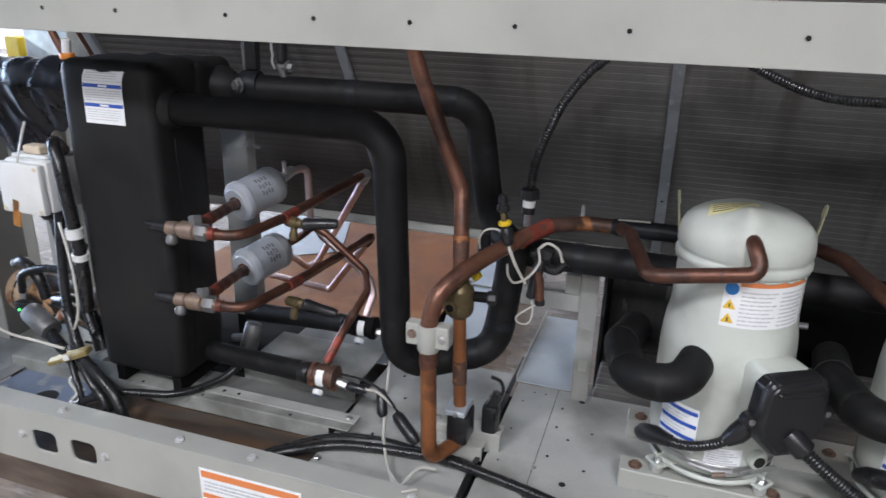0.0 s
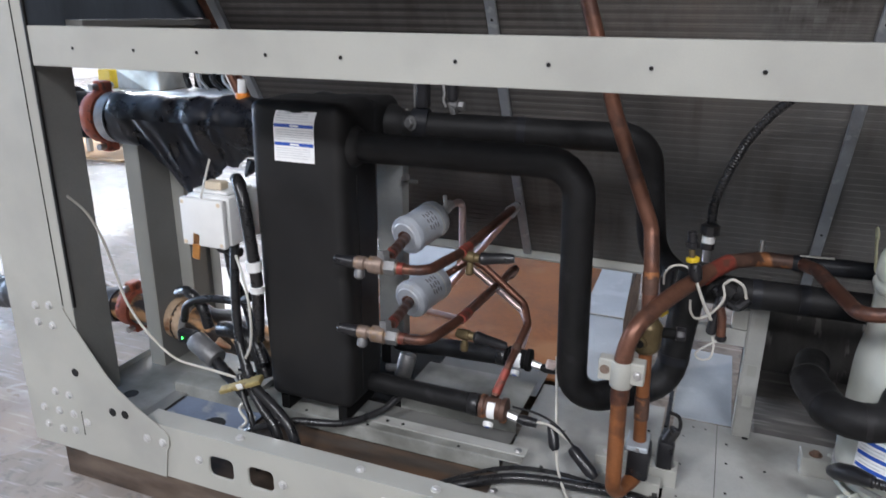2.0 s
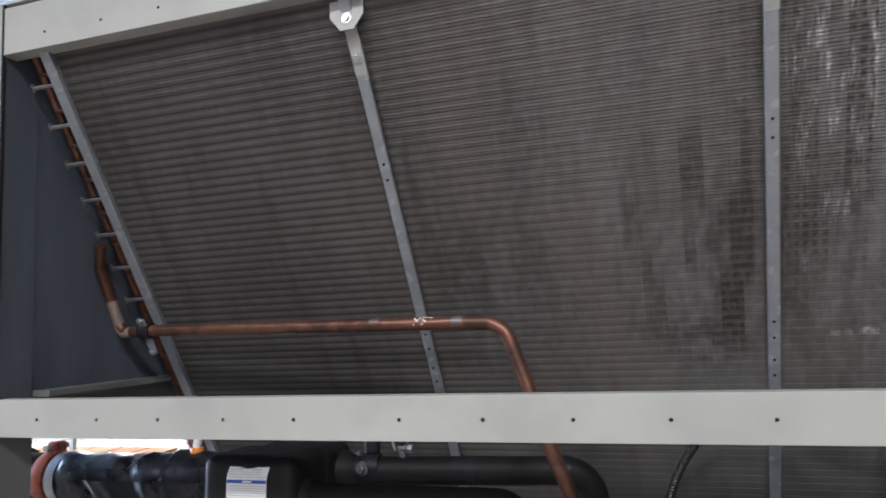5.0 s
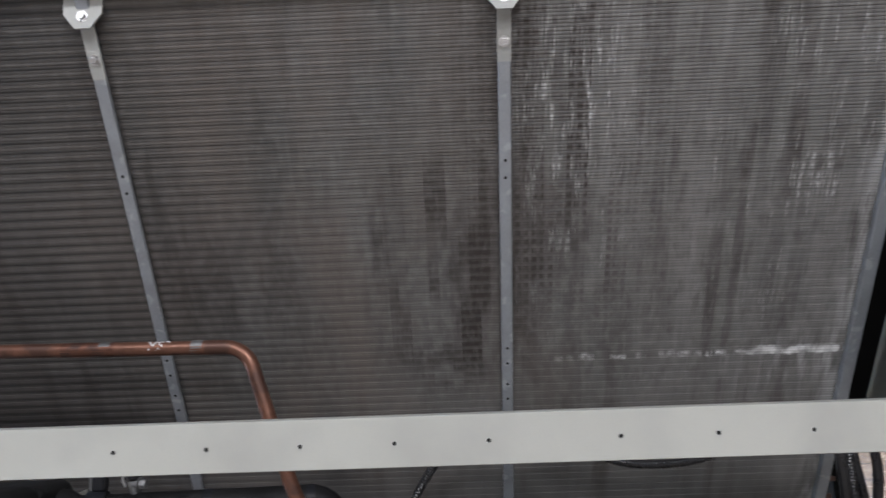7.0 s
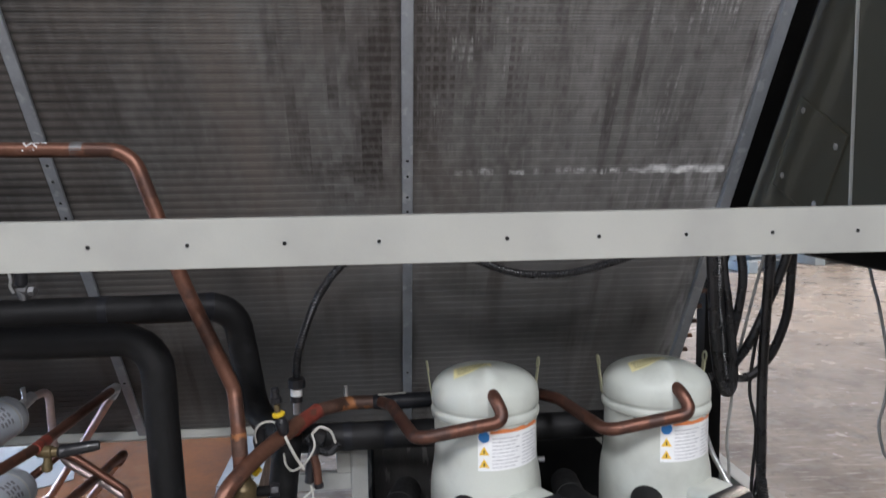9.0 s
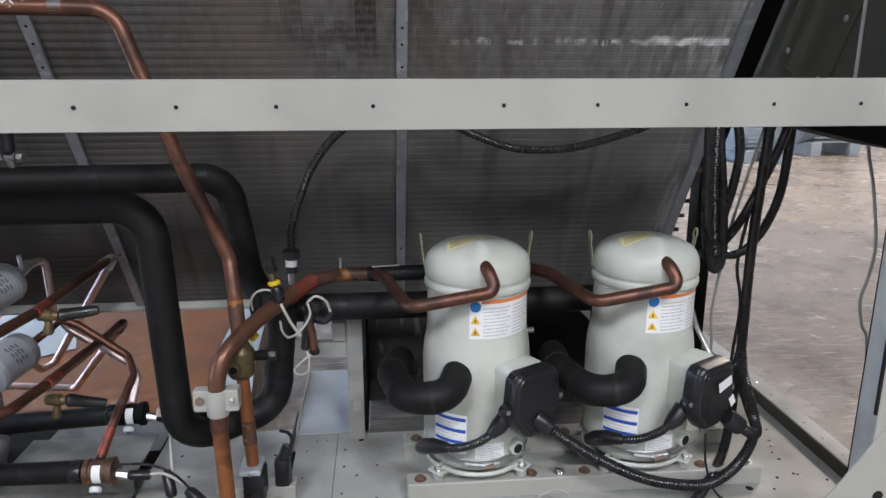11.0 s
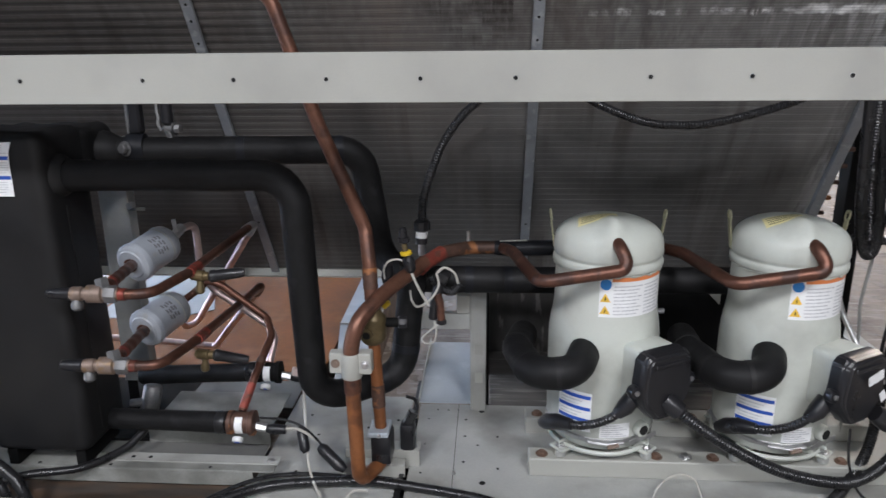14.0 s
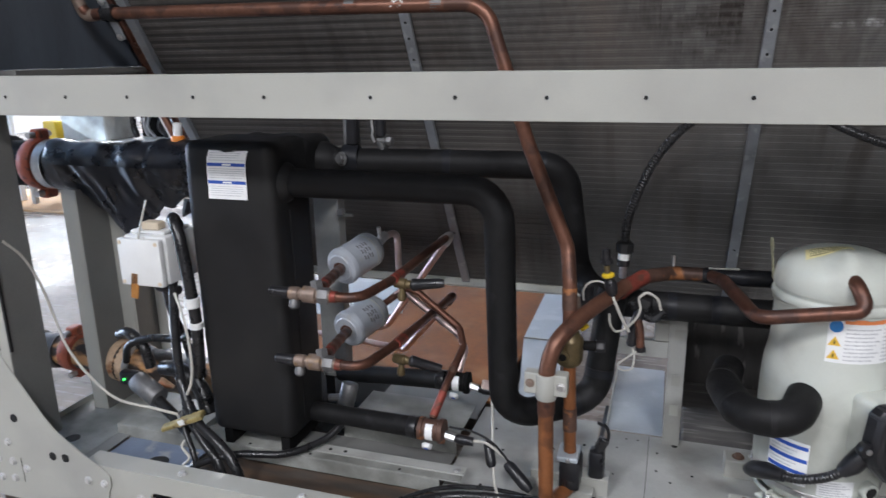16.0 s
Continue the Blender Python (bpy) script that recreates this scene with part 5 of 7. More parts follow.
# ---- discharge pipes ----
def discharge(cx, joinx, name_label):
    d = thing("discharge_pipe", name_label, "pipe", (cx, CY - 0.15, 0.95), group="compressor discharge pipes")
    part("pipe_run", pipe([(cx - 0.007, CY - 0.090, 1.038), (cx + 0.006, CY - 0.160, 1.022), (cx + 0.024, CY - 0.184, 0.976), (joinx + 0.018, CY - 0.185, 0.940), (joinx - 0.04, CY + 0.08, 0.942), (joinx - 0.08, CY + 0.16, 0.934)], 0.0168, 0.04), COPPER_DARK, d)
    part("collar", cyl((cx - 0.006, CY - 0.10, 1.036), (cx + 0.000, CY - 0.128, 1.0295), 0.0192, 16), COPPER_DARK, d)
    return d


discharge(C1, C1 - 0.215, "dark tarnished copper discharge pipe from the compressor")
discharge(C2, C2 - 0.215, "dark tarnished copper discharge pipe from the compressor")
dh = thing("discharge_header", "dark tarnished copper discharge header behind the compressors", "pipe", (0.4, 0.58, 0.93))
part("pipe_run", pipe([(0.155, 0.45, 0.925), (0.20, 0.505, 0.94), (0.27, 0.575, 0.935), (0.70, 0.588, 0.932), (0.76, 0.588, 0.93)], 0.0195, 0.06), COPPER_OXIDE, dh)
part("red_joint", sweep(fillet([(0.135, 0.42, 0.917), (0.155, 0.45, 0.927), (0.195, 0.498, 0.941)], 0.03), 0.0215, 16), COPPER_RED, dh, "red brazed pipe joint")
part("dark_joint", sweep([(0.345, 0.5772, 0.934), (0.36, 0.5775, 0.934), (0.44, 0.5795, 0.9335), (0.70, 0.588, 0.932)], lambda i, run: (0.020, 0.0235, 0.0235, 0.0205)[i], 16), TAPE, dh, "blackened pipe joint")
part("test_port", cyl((0.268, 0.575, 0.95), (0.268, 0.575, 0.985), 0.006, 10), STEEL, dh)
part("strap_tie", cyl((0.36, 0.57, 0.956), (0.44, 0.575, 0.958), 0.003, 6), WIRE_W, dh)

hg = thing("hot_gas_pipe", "tarnished copper hot gas pipe bending down to the valve", "pipe", (0.0, 0.2, 0.4))
part("pipe_run", sweep(spline([(0.150, 0.44, 0.930), (0.118, 0.39, 0.916), (0.080, 0.33, 0.902), (0.036, 0.25, 0.879), (0.004, 0.20, 0.848), (-0.012, 0.182, 0.80), (-0.017, 0.177, 0.74), (-0.016, 0.176, 0.66)], 6), 0.0205, 18), COPPER, hg)
part("lower_run", pipe([(-0.016, 0.175, 0.70), (-0.010, 0.178, 0.395), (0.040, 0.285, 0.395), (0.040, 0.285, 0.50)], 0.0195, 0.035, 18), COPPER_ORANGE, hg)
part("collar", cyl((-0.015, 0.176, 0.665), (-0.015, 0.176, 0.73), 0.0225, 18), COPPER_DARK, hg)

v2 = thing("liquid_pipe", "tarnished copper riser pipe with a brass service valve", "pipe", (0.03, 0.29, 0.5))
part("lower_run", sweep([(0.036, 0.285, 0.46), (0.024, 0.285, 0.80)], 0.0165, 16), COPPER_ORANGE, v2)
part("collar", cyl((0.0322, 0.285, 0.565), (0.030, 0.285, 0.63), 0.0185, 16), COPPER_OXIDE, v2)
vb = part("valve_body", sweep([(0.024, 0.285, 0.752), (0.024, 0.285, 0.758), (0.024, 0.285, 0.766), (0.024, 0.285, 0.772), (0.024, 0.285, 0.822), (0.024, 0.285, 0.828), (0.024, 0.285, 0.836), (0.024, 0.285, 0.850)], lambda i, run: (0.022, 0.030, 0.0345, 0.036, 0.036, 0.0345, 0.027, 0.021)[i], 20), BRONZE, v2, "greenish brass valve body")
part("front_port", cyl((0.014, 0.252, 0.790), (0.013, 0.243, 0.789), 0.017, 16, bevel=0.003), BRONZE, vb)
part("port_eye", cyl((0.013, 0.2428, 0.789), (0.013, 0.2415, 0.789), 0.010, 14), DARKMETAL, vb)
part("valve_stem", cyl((0.050, 0.29, 0.808), (0.098, 0.30, 0.806), 0.013, 12), DARKMETAL, vb)
part("stem_cap", cyl((0.090, 0.299, 0.8062), (0.112, 0.303, 0.8055), 0.018, 8, bevel=0.003), PLASTIC, vb)
part("yellow_plug", cyl((0.046, 0.33, 0.838), (0.060, 0.33, 0.852), 0.010, 10), YELLOWCAP, vb, "yellow plastic plug")
part("white_tab", rot_box((0.036, 0.315, 0.834), (0.026, 0.010, 0.014), (0, 10, 0), 0.003), WHITE, vb)
part("upper_run", pipe([(0.024, 0.286, 0.84), (0.016, 0.31, 0.97), (0.004, 0.34, 1.055), (-0.105, 0.345, 1.32), (-0.215, 0.345, 1.655), (-1.44, 0.415, 1.675)], 0.0185, 0.075, 16), COPPER, v2)
part("red_joint", cyl((0.0203, 0.298, 0.90), (0.0168, 0.307, 0.955), 0.0198, 16), COPPER_OXIDE, v2, "dark brazed pipe joint")
for x in (-0.60, -0.355):
    zz = 1.6553 + (-0.215 - x) / 1.225 * 0.02
    part("solder_band", cyl((x, 0.3455 + (-0.215 - x) * 0.057, zz), (x + 0.03, 0.3455 + (-0.245 - x) * 0.057, zz), 0.0190, 16), DULLSTEEL, v2)
part("upper_joint", cyl((-0.70, 0.373, 1.663), (-0.56, 0.365, 1.6607), 0.0190, 16), COPPER_DARK, v2)
tx = bpy.data.curves.new("mark", "FONT")
tx.body, tx.size, tx.extrude = "MSP", 0.034, 0.0004
txo = new("mark_tmp", tx)
bpy.context.view_layer.update()
me = bpy.data.meshes.new_from_object(txo.evaluated_get(bpy.context.evaluated_depsgraph_get()))
bpy.data.objects.remove(txo)
b = bmesh.new()
b.from_mesh(me)
for v in b.verts:
    # wrap the letters round the pipe
    a = (v.co.y - 0.004) / 0.0185
    v.co = Vector((-0.468 + v.co.x, 0.3598 - math.cos(a) * (0.0200 + v.co.z), 1.6595 + math.sin(a) * (0.0192 + v.co.z)))
part("marker_text", b, CHALK, v2, "white handwritten letters")
cl = thing("pipe_clip", "galvanised clip holding the copper pipe at the coil", "pipe clip", (-1.40, 0.42, 1.64))
part("plate", rot_box((-1.405, 0.415, 1.655), (0.028, 0.006, 0.13), (31, 0, 0), 0.002), GALV, cl)
part("saddle", sweep([(-1.43, 0.414, 1.675), (-1.385, 0.412, 1.6745)], 0.026, 14), RUBBER, cl, "black rubber saddle")
for z in (1.605, 1.705):
    part("bolt", hexbolt((-1.405, 0.408 - (z - 1.655) * 0.6, z), (0, -1, -0.6), 0.008, 0.007), STEEL, cl)
br = thing("header_drop", "tarnished copper pipe rising to the coil header", "pipe", (-1.5, 0.4, 1.7))
part("pipe_run", pipe([(-1.44, 0.415, 1.675), (-1.515, 0.425, 1.670), (-1.535, 0.400, 1.775), (-1.538, 0.352, 1.880), (-1.508, 0.322, 1.950)], 0.0178, 0.05, 14), COPPER_DARK, br)
# sleeve over the bend carries the pipe's bright reflection as pale colour
part("pale_bend", pipe([(-1.470, 0.419, 1.673), (-1.515, 0.425, 1.670), (-1.535, 0.400, 1.775)], 0.0184, 0.05, 14), COPPER_PALE, br, "lower bend paled for its reflection")

# pipe clamp block
k = thing("pipe_clamp", "light grey two-bolt clamp block round the copper pipe", "pipe clamp", (-0.014, 0.17, 0.76))
part("clamp_wing", box(-0.071, 0.168, 0.716, -0.036, 0.20, 0.772, 0.003), PAINT, k)
part("clamp_wing", box(0.004, 0.162, 0.718, 0.037, 0.20, 0.774, 0.003), PAINT, k)
b = sweep([(-0.016, 0.178, 0.704), (-0.016, 0.178, 0.707), (-0.016, 0.178, 0.768), (-0.016, 0.178, 0.771)], lambda i, run: (0.025, 0.027, 0.027, 0.025)[i], 20)
part("clamp_collar", b, PAINT, k)
for x, m in ((-0.049, BRASS), (0.019, STEEL)):
    part("bolt", hexbolt((x - 0.006 if x < 0 else x + 0.003, 0.168 if x < 0 else 0.162, 0.745), (0, -1, 0), 0.008, 0.006), m, k)

# valve block at the foot of the pipes
vb = thing("valve_block", "grey topped black solenoid valve block under the copper riser", "valve", (0.02, 0.29, 0.42))
part("block_top", box(0.004, 0.245, 0.487, 0.060, 0.325, 0.502, 0.003), SHEET, vb)
part("block_body", box(0.010, 0.248, 0.402, 0.066, 0.325, 0.4868, 0.008, seg=2), PLASTIC, vb)
part("coil_plug", box(0.078, 0.335, 0.385, 0.122, 0.385, 0.475, 0.012, seg=2), PLASTIC, vb)
part("plug_screw", hexbolt((0.035, 0.245, 0.4945), (0, -1, 0), 0.006, 0.005, False), STEEL, vb)
b = cable([(0.105, 0.36, 0.47), (0.128, 0.365, 0.51), (0.122, 0.36, 0.545), (0.10, 0.35, 0.56)], 0.005)
part("coil_lead", b, RUBBER, vb)
part("plug_joint", sweep([(0.095, 0.355, 0.455), (0.118, 0.365, 0.505)], 0.016, 10), RUBBER, vb)

# ---- insulated suction pipes ----
def foam_pipe(name, label, pts, r, bend, rings=()):
    t = thing(name, label, "insulated pipe", pts[-1])
    path = fillet(pts, bend, 9)
    part("insulation", sweep(even(path, 0.02) + [path[-1]], lambda i, run: r * (1 + 0.03 * noise.noise(Vector((run * 9, r * 50, 3)))), 22), FOAM, t)
    for q, d in rings:
        q, d = Vector(q), Vector(d).normalized()
        part("tape_seam", sweep([q - d * 0.012, q + d * 0.012], r * 1.035, 22), TAPE, t)
    return t


foam_pipe("suction_pipe", "suction pipe wrapped in black foam insulation", [(-0.80, 0.52, 1.228), (-0.055, 0.665, 1.213), (-0.015, 0.72, 0.86), (0.10, 0.60, 0.82)], 0.0415, 0.085,
          [((-0.12, 0.652, 1.2143), (1, 0.19, 0)), ((-0.40, 0.598, 1.220), (1, 0.19, 0))])
foam_pipe("suction_pipe", "suction pipe wrapped in black foam insulation bending down and back up", [(-0.80, 0.30, 1.199), (-0.172, 0.31, 1.199), (-0.158, 0.33, 0.546), (0.078, 0.46, 0.580), (0.112, 0.50, 0.90)], 0.0405, 0.085,
          [((0.087, 0.470, 0.66), (0.1, 0.12, 1)), ((0.02, 0.428, 0.572), (1, 0.55, 0.15))])
foam_pipe("suction_header", "suction header wrapped in black foam insulation behind the compressors", [(0.12, 0.545, 0.845), (0.48, 0.575, 0.835), (1.05, 0.59, 0.835)], 0.040, 0.05,
          [((0.27, 0.5575, 0.841), (1, 0.08, 0)), ((0.385, 0.567, 0.8376), (1, 0.08, 0))])


def suction_elbow(cx):
    t = thing("suction_elbow", "black foam insulated suction bend on the compressor", "insulated pipe", (cx - 0.12, CY - 0.15, 0.6), group="compressor suction bends")
    pts = [(cx - 0.215, CY + 0.16, 0.655), (cx - 0.243, CY - 0.02, 0.688), (cx - 0.207, CY - 0.19, 0.695), (cx - 0.100, CY - 0.21, 0.702), (cx - 0.062, CY - 0.11, 0.730)]
    path = fillet(pts, 0.07, 8)
    part("insulation", sweep(even(path, 0.012) + [path[-1]], lambda i, run: 0.0425 * (1 + 0.03 * noise.noise(Vector((run * 14, cx, 1)))), 22), FOAM, t)
    for i in (14, 26, 34):
        q = even(path, 0.012)
        part("joint_ring", sweep([q[i], q[i + 1]], 0.0436, 22), FOAM_SHEET, t)
    return t


suction_elbow(C1)
suction_elbow(C2)

# ---- plate heat exchanger ----
hx = thing("heat_exchanger", "tall plate heat exchanger wrapped in black foam sheet", "heat exchanger", (-0.92, 0.4, 0.40))
b = box(-1.062, 0.2245, 0.425, -0.775, 0.440, 1.318, 0.030, seg=4)
bmesh.ops.subdivide_edges(b, edges=[e for e in b.edges if e.calc_length() > 0.12], cuts=9, use_grid_fill=True)
for v in b.verts:
    # sheet sags and puckers a little
    n = noise.noise(v.co * 4.0)
    v.co += Vector((0.004 * n, 0.003 * n, 0.004 * noise.noise(v.co * 3 + Vector((5, 0, 0)))))
    v.co += Vector((0.003, -0.0025, 0.003)) * noise.noise(v.co * 17)
part("foam_wrap", b, FOAM_SHEET, hx)
b = sweep(fillet([(-1.05, 0.246, 1.296), (-0.93, 0.240, 1.311), (-0.79, 0.246, 1.296)], 0.2), 0.007, 8)
part("top_seam", b, FOAM_SHEET, hx)
b = box(-1.05, 0.40, 1.145, -0.772, 0.580, 1.308, 0.030, seg=3)
bmesh.ops.subdivide_edges(b, edges=[e for e in b.edges if e.calc_length() > 0.08], cuts=5, use_grid_fill=True)
for v in b.verts:
    v.co += Vector((0.006, 0.004, 0.008)) * noise.noise(v.co * 13)
part("hood", b, FOAM_SHEET, hx, "puckered foam hood round the rear pipe")
for x in (-1.03, -0.83):
    part("foot", box(x, 0.24, 0.3765, x + 0.03, 0.42, 0.4265, 0.002), DARKMETAL, hx, "black foot")
part("side_seam", sweep([(-0.7745, 0.300, 0.47), (-0.7735, 0.302, 0.80), (-0.7745, 0.299, 1.12)], 0.0022, 6), FOAM_SHEET, hx)
part("collar_wrap", sweep([(-0.79, 0.30, 1.199), (-0.77, 0.30, 1.199), (-0.755, 0.3005, 1.199)], lambda i, run: (0.062, 0.054, 0.043)[i], 20), FOAM_SHEET, hx)
part("collar_wrap", sweep([(-0.79, 0.522, 1.2278), (-0.76, 0.528, 1.2272), (-0.735, 0.533, 1.2267)], lambda i, run: (0.066, 0.058, 0.044)[i], 20), FOAM_SHEET, hx)
def draped(x0, x1, z0, z1, lift):
    """A thin piece stuck on the sheet's front, rolling back over its top edge."""
    q = bmesh.new()
    rows = []
    for j in range(9):
        z = z0 + (z1 - z0) * j / 8
        rows.append([])
        for i in range(7):
            x = x0 + (x1 - x0) * i / 6
            back = max(0.0, z - 1.270) ** 2 * 11.0
            sway = 0.002 * math.sin((z - 1.15) * 22) + max(0.0, z - 1.23) ** 2 * 2.6
            rows[-1].append(q.verts.new((x + sway, 0.2195 + back - lift, z)))
    for lo, hi in zip(rows, rows[1:]):
        for i in range(6):
            q.faces.new((lo[i], lo[i + 1], hi[i + 1], hi[i]))
    return q


lb = part("safety_label", draped(-0.980, -0.856, 1.160, 1.309, 0.0), LABEL, hx, "white label with blue bands and grey print", 60)
for z, h in ((1.300, 0.007), (1.252, 0.009), (1.203, 0.009)):
    part("blue_band", draped(-0.978, -0.858, z, z + h, 0.0006), BLUE, lb, "", 60)
    part("white_word", draped(-0.930, -0.902, z + 0.002, z + h - 0.002, 0.0010), LABEL, lb, "", 60)
for z in (1.293, 1.287, 1.281, 1.275, 1.268, 1.244, 1.238, 1.232, 1.226, 1.219, 1.195, 1.189, 1.183, 1.177, 1.170):
    part("print_bar", draped(-0.973, -0.876 + 0.008 * ((z * 1000) % 3), z, z + 0.0018, 0.0006), PRINT, lb, "", 60)
st = thing("back_strip", "light grey painted upright strip behind the heat exchanger", "upright", (-0.74, 0.62, 0.4))
part("strip", box(-0.903, 0.672, 0.425, -0.810, 0.679, 1.25, 0.001), PAINT_IN, st)
part("side_flange", box(-0.813, 0.679, 0.425, -0.810, 0.72, 1.25, 0.001), PAINT_IN, st)
part("foot", box(-0.903, 0.6805, 0.346, -0.870, 0.6885, 0.4245, 0.001), DARKMETAL, st)
part("clip_arm", box(-0.809, 0.665, 1.020, -0.755, 0.671, 1.030, 0.001), SHADE_GREY, st)
part("clip_nut", cyl((-0.792, 0.664, 1.040), (-0.792, 0.640, 1.040), 0.011, 8), STEEL, st)

# ---- filter driers, valves and liquid lines ----
def drier(a, b_, label):
    a, b_ = Vector(a), Vector(b_)
    d = (b_ - a).normalized()
    t = thing("filter_drier", label, "filter drier", a, group="filter driers")
    ln = (b_ - a).length

    def shell_of(rows):
        return sweep([a + d * u for u, _ in rows], lambda i, run: rows[min(i, len(rows) - 1)][1], 36)

    part("canister", shell_of([(0.0, 0.016), (0.0015, 0.034), (0.004, 0.049), (0.008, 0.0560), (0.014, 0.0585), (0.024, 0.0590), (0.027, 0.0565), (0.030, 0.0555), (ln - 0.048, 0.0555)]), GREYCAN, t, "", 28)
    part("front_ring", shell_of([(0.002, 0.040), (-0.001, 0.0405), (-0.001, 0.0440), (0.0028, 0.0450)]), GREYCAN, t)
    part("end_bell", shell_of([(ln - 0.048, 0.0550), (ln - 0.0475, 0.0572), (ln - 0.034, 0.0572), (ln - 0.022, 0.0535), (ln - 0.010, 0.042), (ln - 0.003, 0.026), (ln, 0.014)]), DRIERBELL, t, "darker grey end bell", 28)
    part("seam_band", shell_of([(ln - 0.055, 0.0552), (ln - 0.0545, 0.0562), (ln - 0.0495, 0.0562), (ln - 0.049, 0.0552)]), PAINT_IN, t, "pale seam line")
    side = d.cross(Vector((0, 0, 1))).normalized()
    up_ = side.cross(d)
    # print wrapped round the front of the can
    for i in range(4):
        for k in range(3):
            q = bmesh.new()
            arc = [radians(10 + 21 * k + 14 * f / 4 - 4 * (i % 2)) for f in range(5)]
            u0 = 0.060 + i * 0.0105
            lo = [q.verts.new(a + d * u0 + (side * math.cos(g) + up_ * math.sin(g)) * 0.0559) for g in arc]
            hi = [q.verts.new(a + d * (u0 + 0.0062) + (side * math.cos(g) + up_ * math.sin(g)) * 0.0559) for g in arc]
            for f in range(4):
                q.faces.new((lo[f], lo[f + 1], hi[f + 1], hi[f]))
            part("print_bar", q, DARKPRINT, t, "", 60)
    part("face_ring", sweep([a + d * 0.002, a - d * 0.006], 0.020, 18), COPPER_DARK, t)
    return t


D1A, D1B = Vector((-0.689, 0.420, 0.919)), Vector((-0.641, 0.580, 0.952))
D2A, D2B = Vector((-0.679, 0.420, 0.718)), Vector((-0.634, 0.580, 0.745))
drier(D1A, D1B, "grey painted filter drier canister on a copper line")
drier(D2A, D2B, "grey painted filter drier canister on the lower copper line")


def liquid_line(vx, z, a, back, label):
    """Valve at the front, stub from the drier, and a copper tube bending to the back."""
    t = thing("liquid_line", label, "copper pipe", (vx, 0.16, z), group="liquid lines")
    part("drier_stub", sweep(even([a + Vector((0.004, 0.012, 0.003)), Vector((vx + 0.012, 0.178, z + 0.012))], 0.008), lambda i, run: 0.0140 if (i // 3) % 2 else 0.0154, 14), COPPER_DARK, t)
    stub = (a - Vector((vx + 0.012, 0.178, z + 0.012))).normalized()
    part("red_band", sweep([Vector((vx + 0.012, 0.178, z + 0.012)) + stub * 0.030, Vector((vx + 0.012, 0.178, z + 0.012)) + stub * 0.075], 0.0160, 14), COPPER_RED, t, "red brazed band")
    rows = [(-0.070, 0.012), (-0.064, 0.0185), (-0.040, 0.0185), (-0.036, 0.0150), (-0.030, 0.0150), (-0.026, 0.0230), (0.010, 0.0235), (0.014, 0.0180), (0.050, 0.0165)]
    body = part("valve_body", sweep([(vx + u, 0.158 + 0.1 * u, z - 0.02 * u) for u, _ in rows], lambda i, run: rows[i][1], 14), BRASS, t, "dull brass shut-off valve")
    part("valve_port", sweep([(vx - 0.052, 0.150, z - 0.012), (vx - 0.052, 0.147, z - 0.022), (vx - 0.052, 0.145, z - 0.034), (vx - 0.052, 0.144, z - 0.040)], lambda i, run: (0.010, 0.0145, 0.0145, 0.008)[i], 12), DULLSTEEL, body)
    part("packing_nut", cyl((vx + 0.012, 0.163, z + 0.008), (vx + 0.004, 0.172, z + 0.036), 0.0175, 6, bevel=0.003), DULLSTEEL, body)
    part("steel_sleeve", cyl((vx + 0.016, 0.160, z - 0.001), (vx + 0.046, 0.163, z - 0.002), 0.0225, 6, bevel=0.003), DULLSTEEL, body)
    part("valve_cap", sweep([(vx - 0.068, 0.151, z + 0.001), (vx - 0.080, 0.150, z + 0.002), (vx - 0.120, 0.146, z + 0.005), (vx - 0.124, 0.146, z + 0.005)], lambda i, run: (0.0165, 0.0155, 0.0125, 0.008)[i], 12), PLASTIC, body, "black valve cap")
    part("red_ring", cyl((vx + 0.046, 0.164, z - 0.003), (vx + 0.066, 0.165, z - 0.003), 0.0160, 14), COPPER_RED, t)
    x2 = vx + 0.150
    run_ = fillet([(vx + 0.04, 0.164, z - 0.003), (vx + 0.125, 0.17, z - 0.004), (x2 + 0.010, 0.33, z + 0.002), back], 0.07, 8)
    part("tube_run", sweep(run_, 0.0135, 14), COPPER_DARK, t)
    mid_ = Vector((x2 + 0.012, 0.34, z + 0.002))
    d = (Vector(back) - mid_).normalized()
    part("red_joint", sweep([mid_ - d * 0.015, mid_ + d * 0.045], 0.0152, 14), COPPER_RED, t, "red brazed joint")
    return t


B1, B2 = Vector((-0.476, 0.83, 0.930)), Vector((-0.477, 0.86, 0.697))
liquid_line(-0.640, 0.927, D1A, B1, "copper liquid line with a brass shut-off valve")
liquid_line(-0.638, 0.732, D2A, B2, "lower copper liquid line with a brass shut-off valve")
r1 = thing("return_tube", "bright copper tube looping down behind the driers", "copper pipe", B1, group="return tubes")
part("elbow", sweep(fillet([B1 - Vector((0.005, 0.05, 0.003)), B1 + Vector((0.004, 0.02, 0.002)), B1 + Vector((-0.02, 0.03, -0.035))], 0.02), 0.0155, 14), STEEL, r1)
part("tube_run", pipe([B1 + Vector((-0.006, 0.024, -0.012)), (-0.915, 1.24, 0.365), (-0.875, 1.05, 0.495), (-0.80, 0.84, 0.60)], 0.0130, 0.035), COPPER_BRIGHT, r1)
r2 = thing("return_tube", "bright copper tube looping low behind the driers", "copper pipe", B2, group="return tubes")
part("elbow", sweep(fillet([B2 - Vector((0.005, 0.05, 0.002)), B2 + Vector((0.004, 0.02, 0.004)), B2 + Vector((-0.02, 0.02, -0.03))], 0.02), 0.0155, 14), COPPER_DARK, r2)
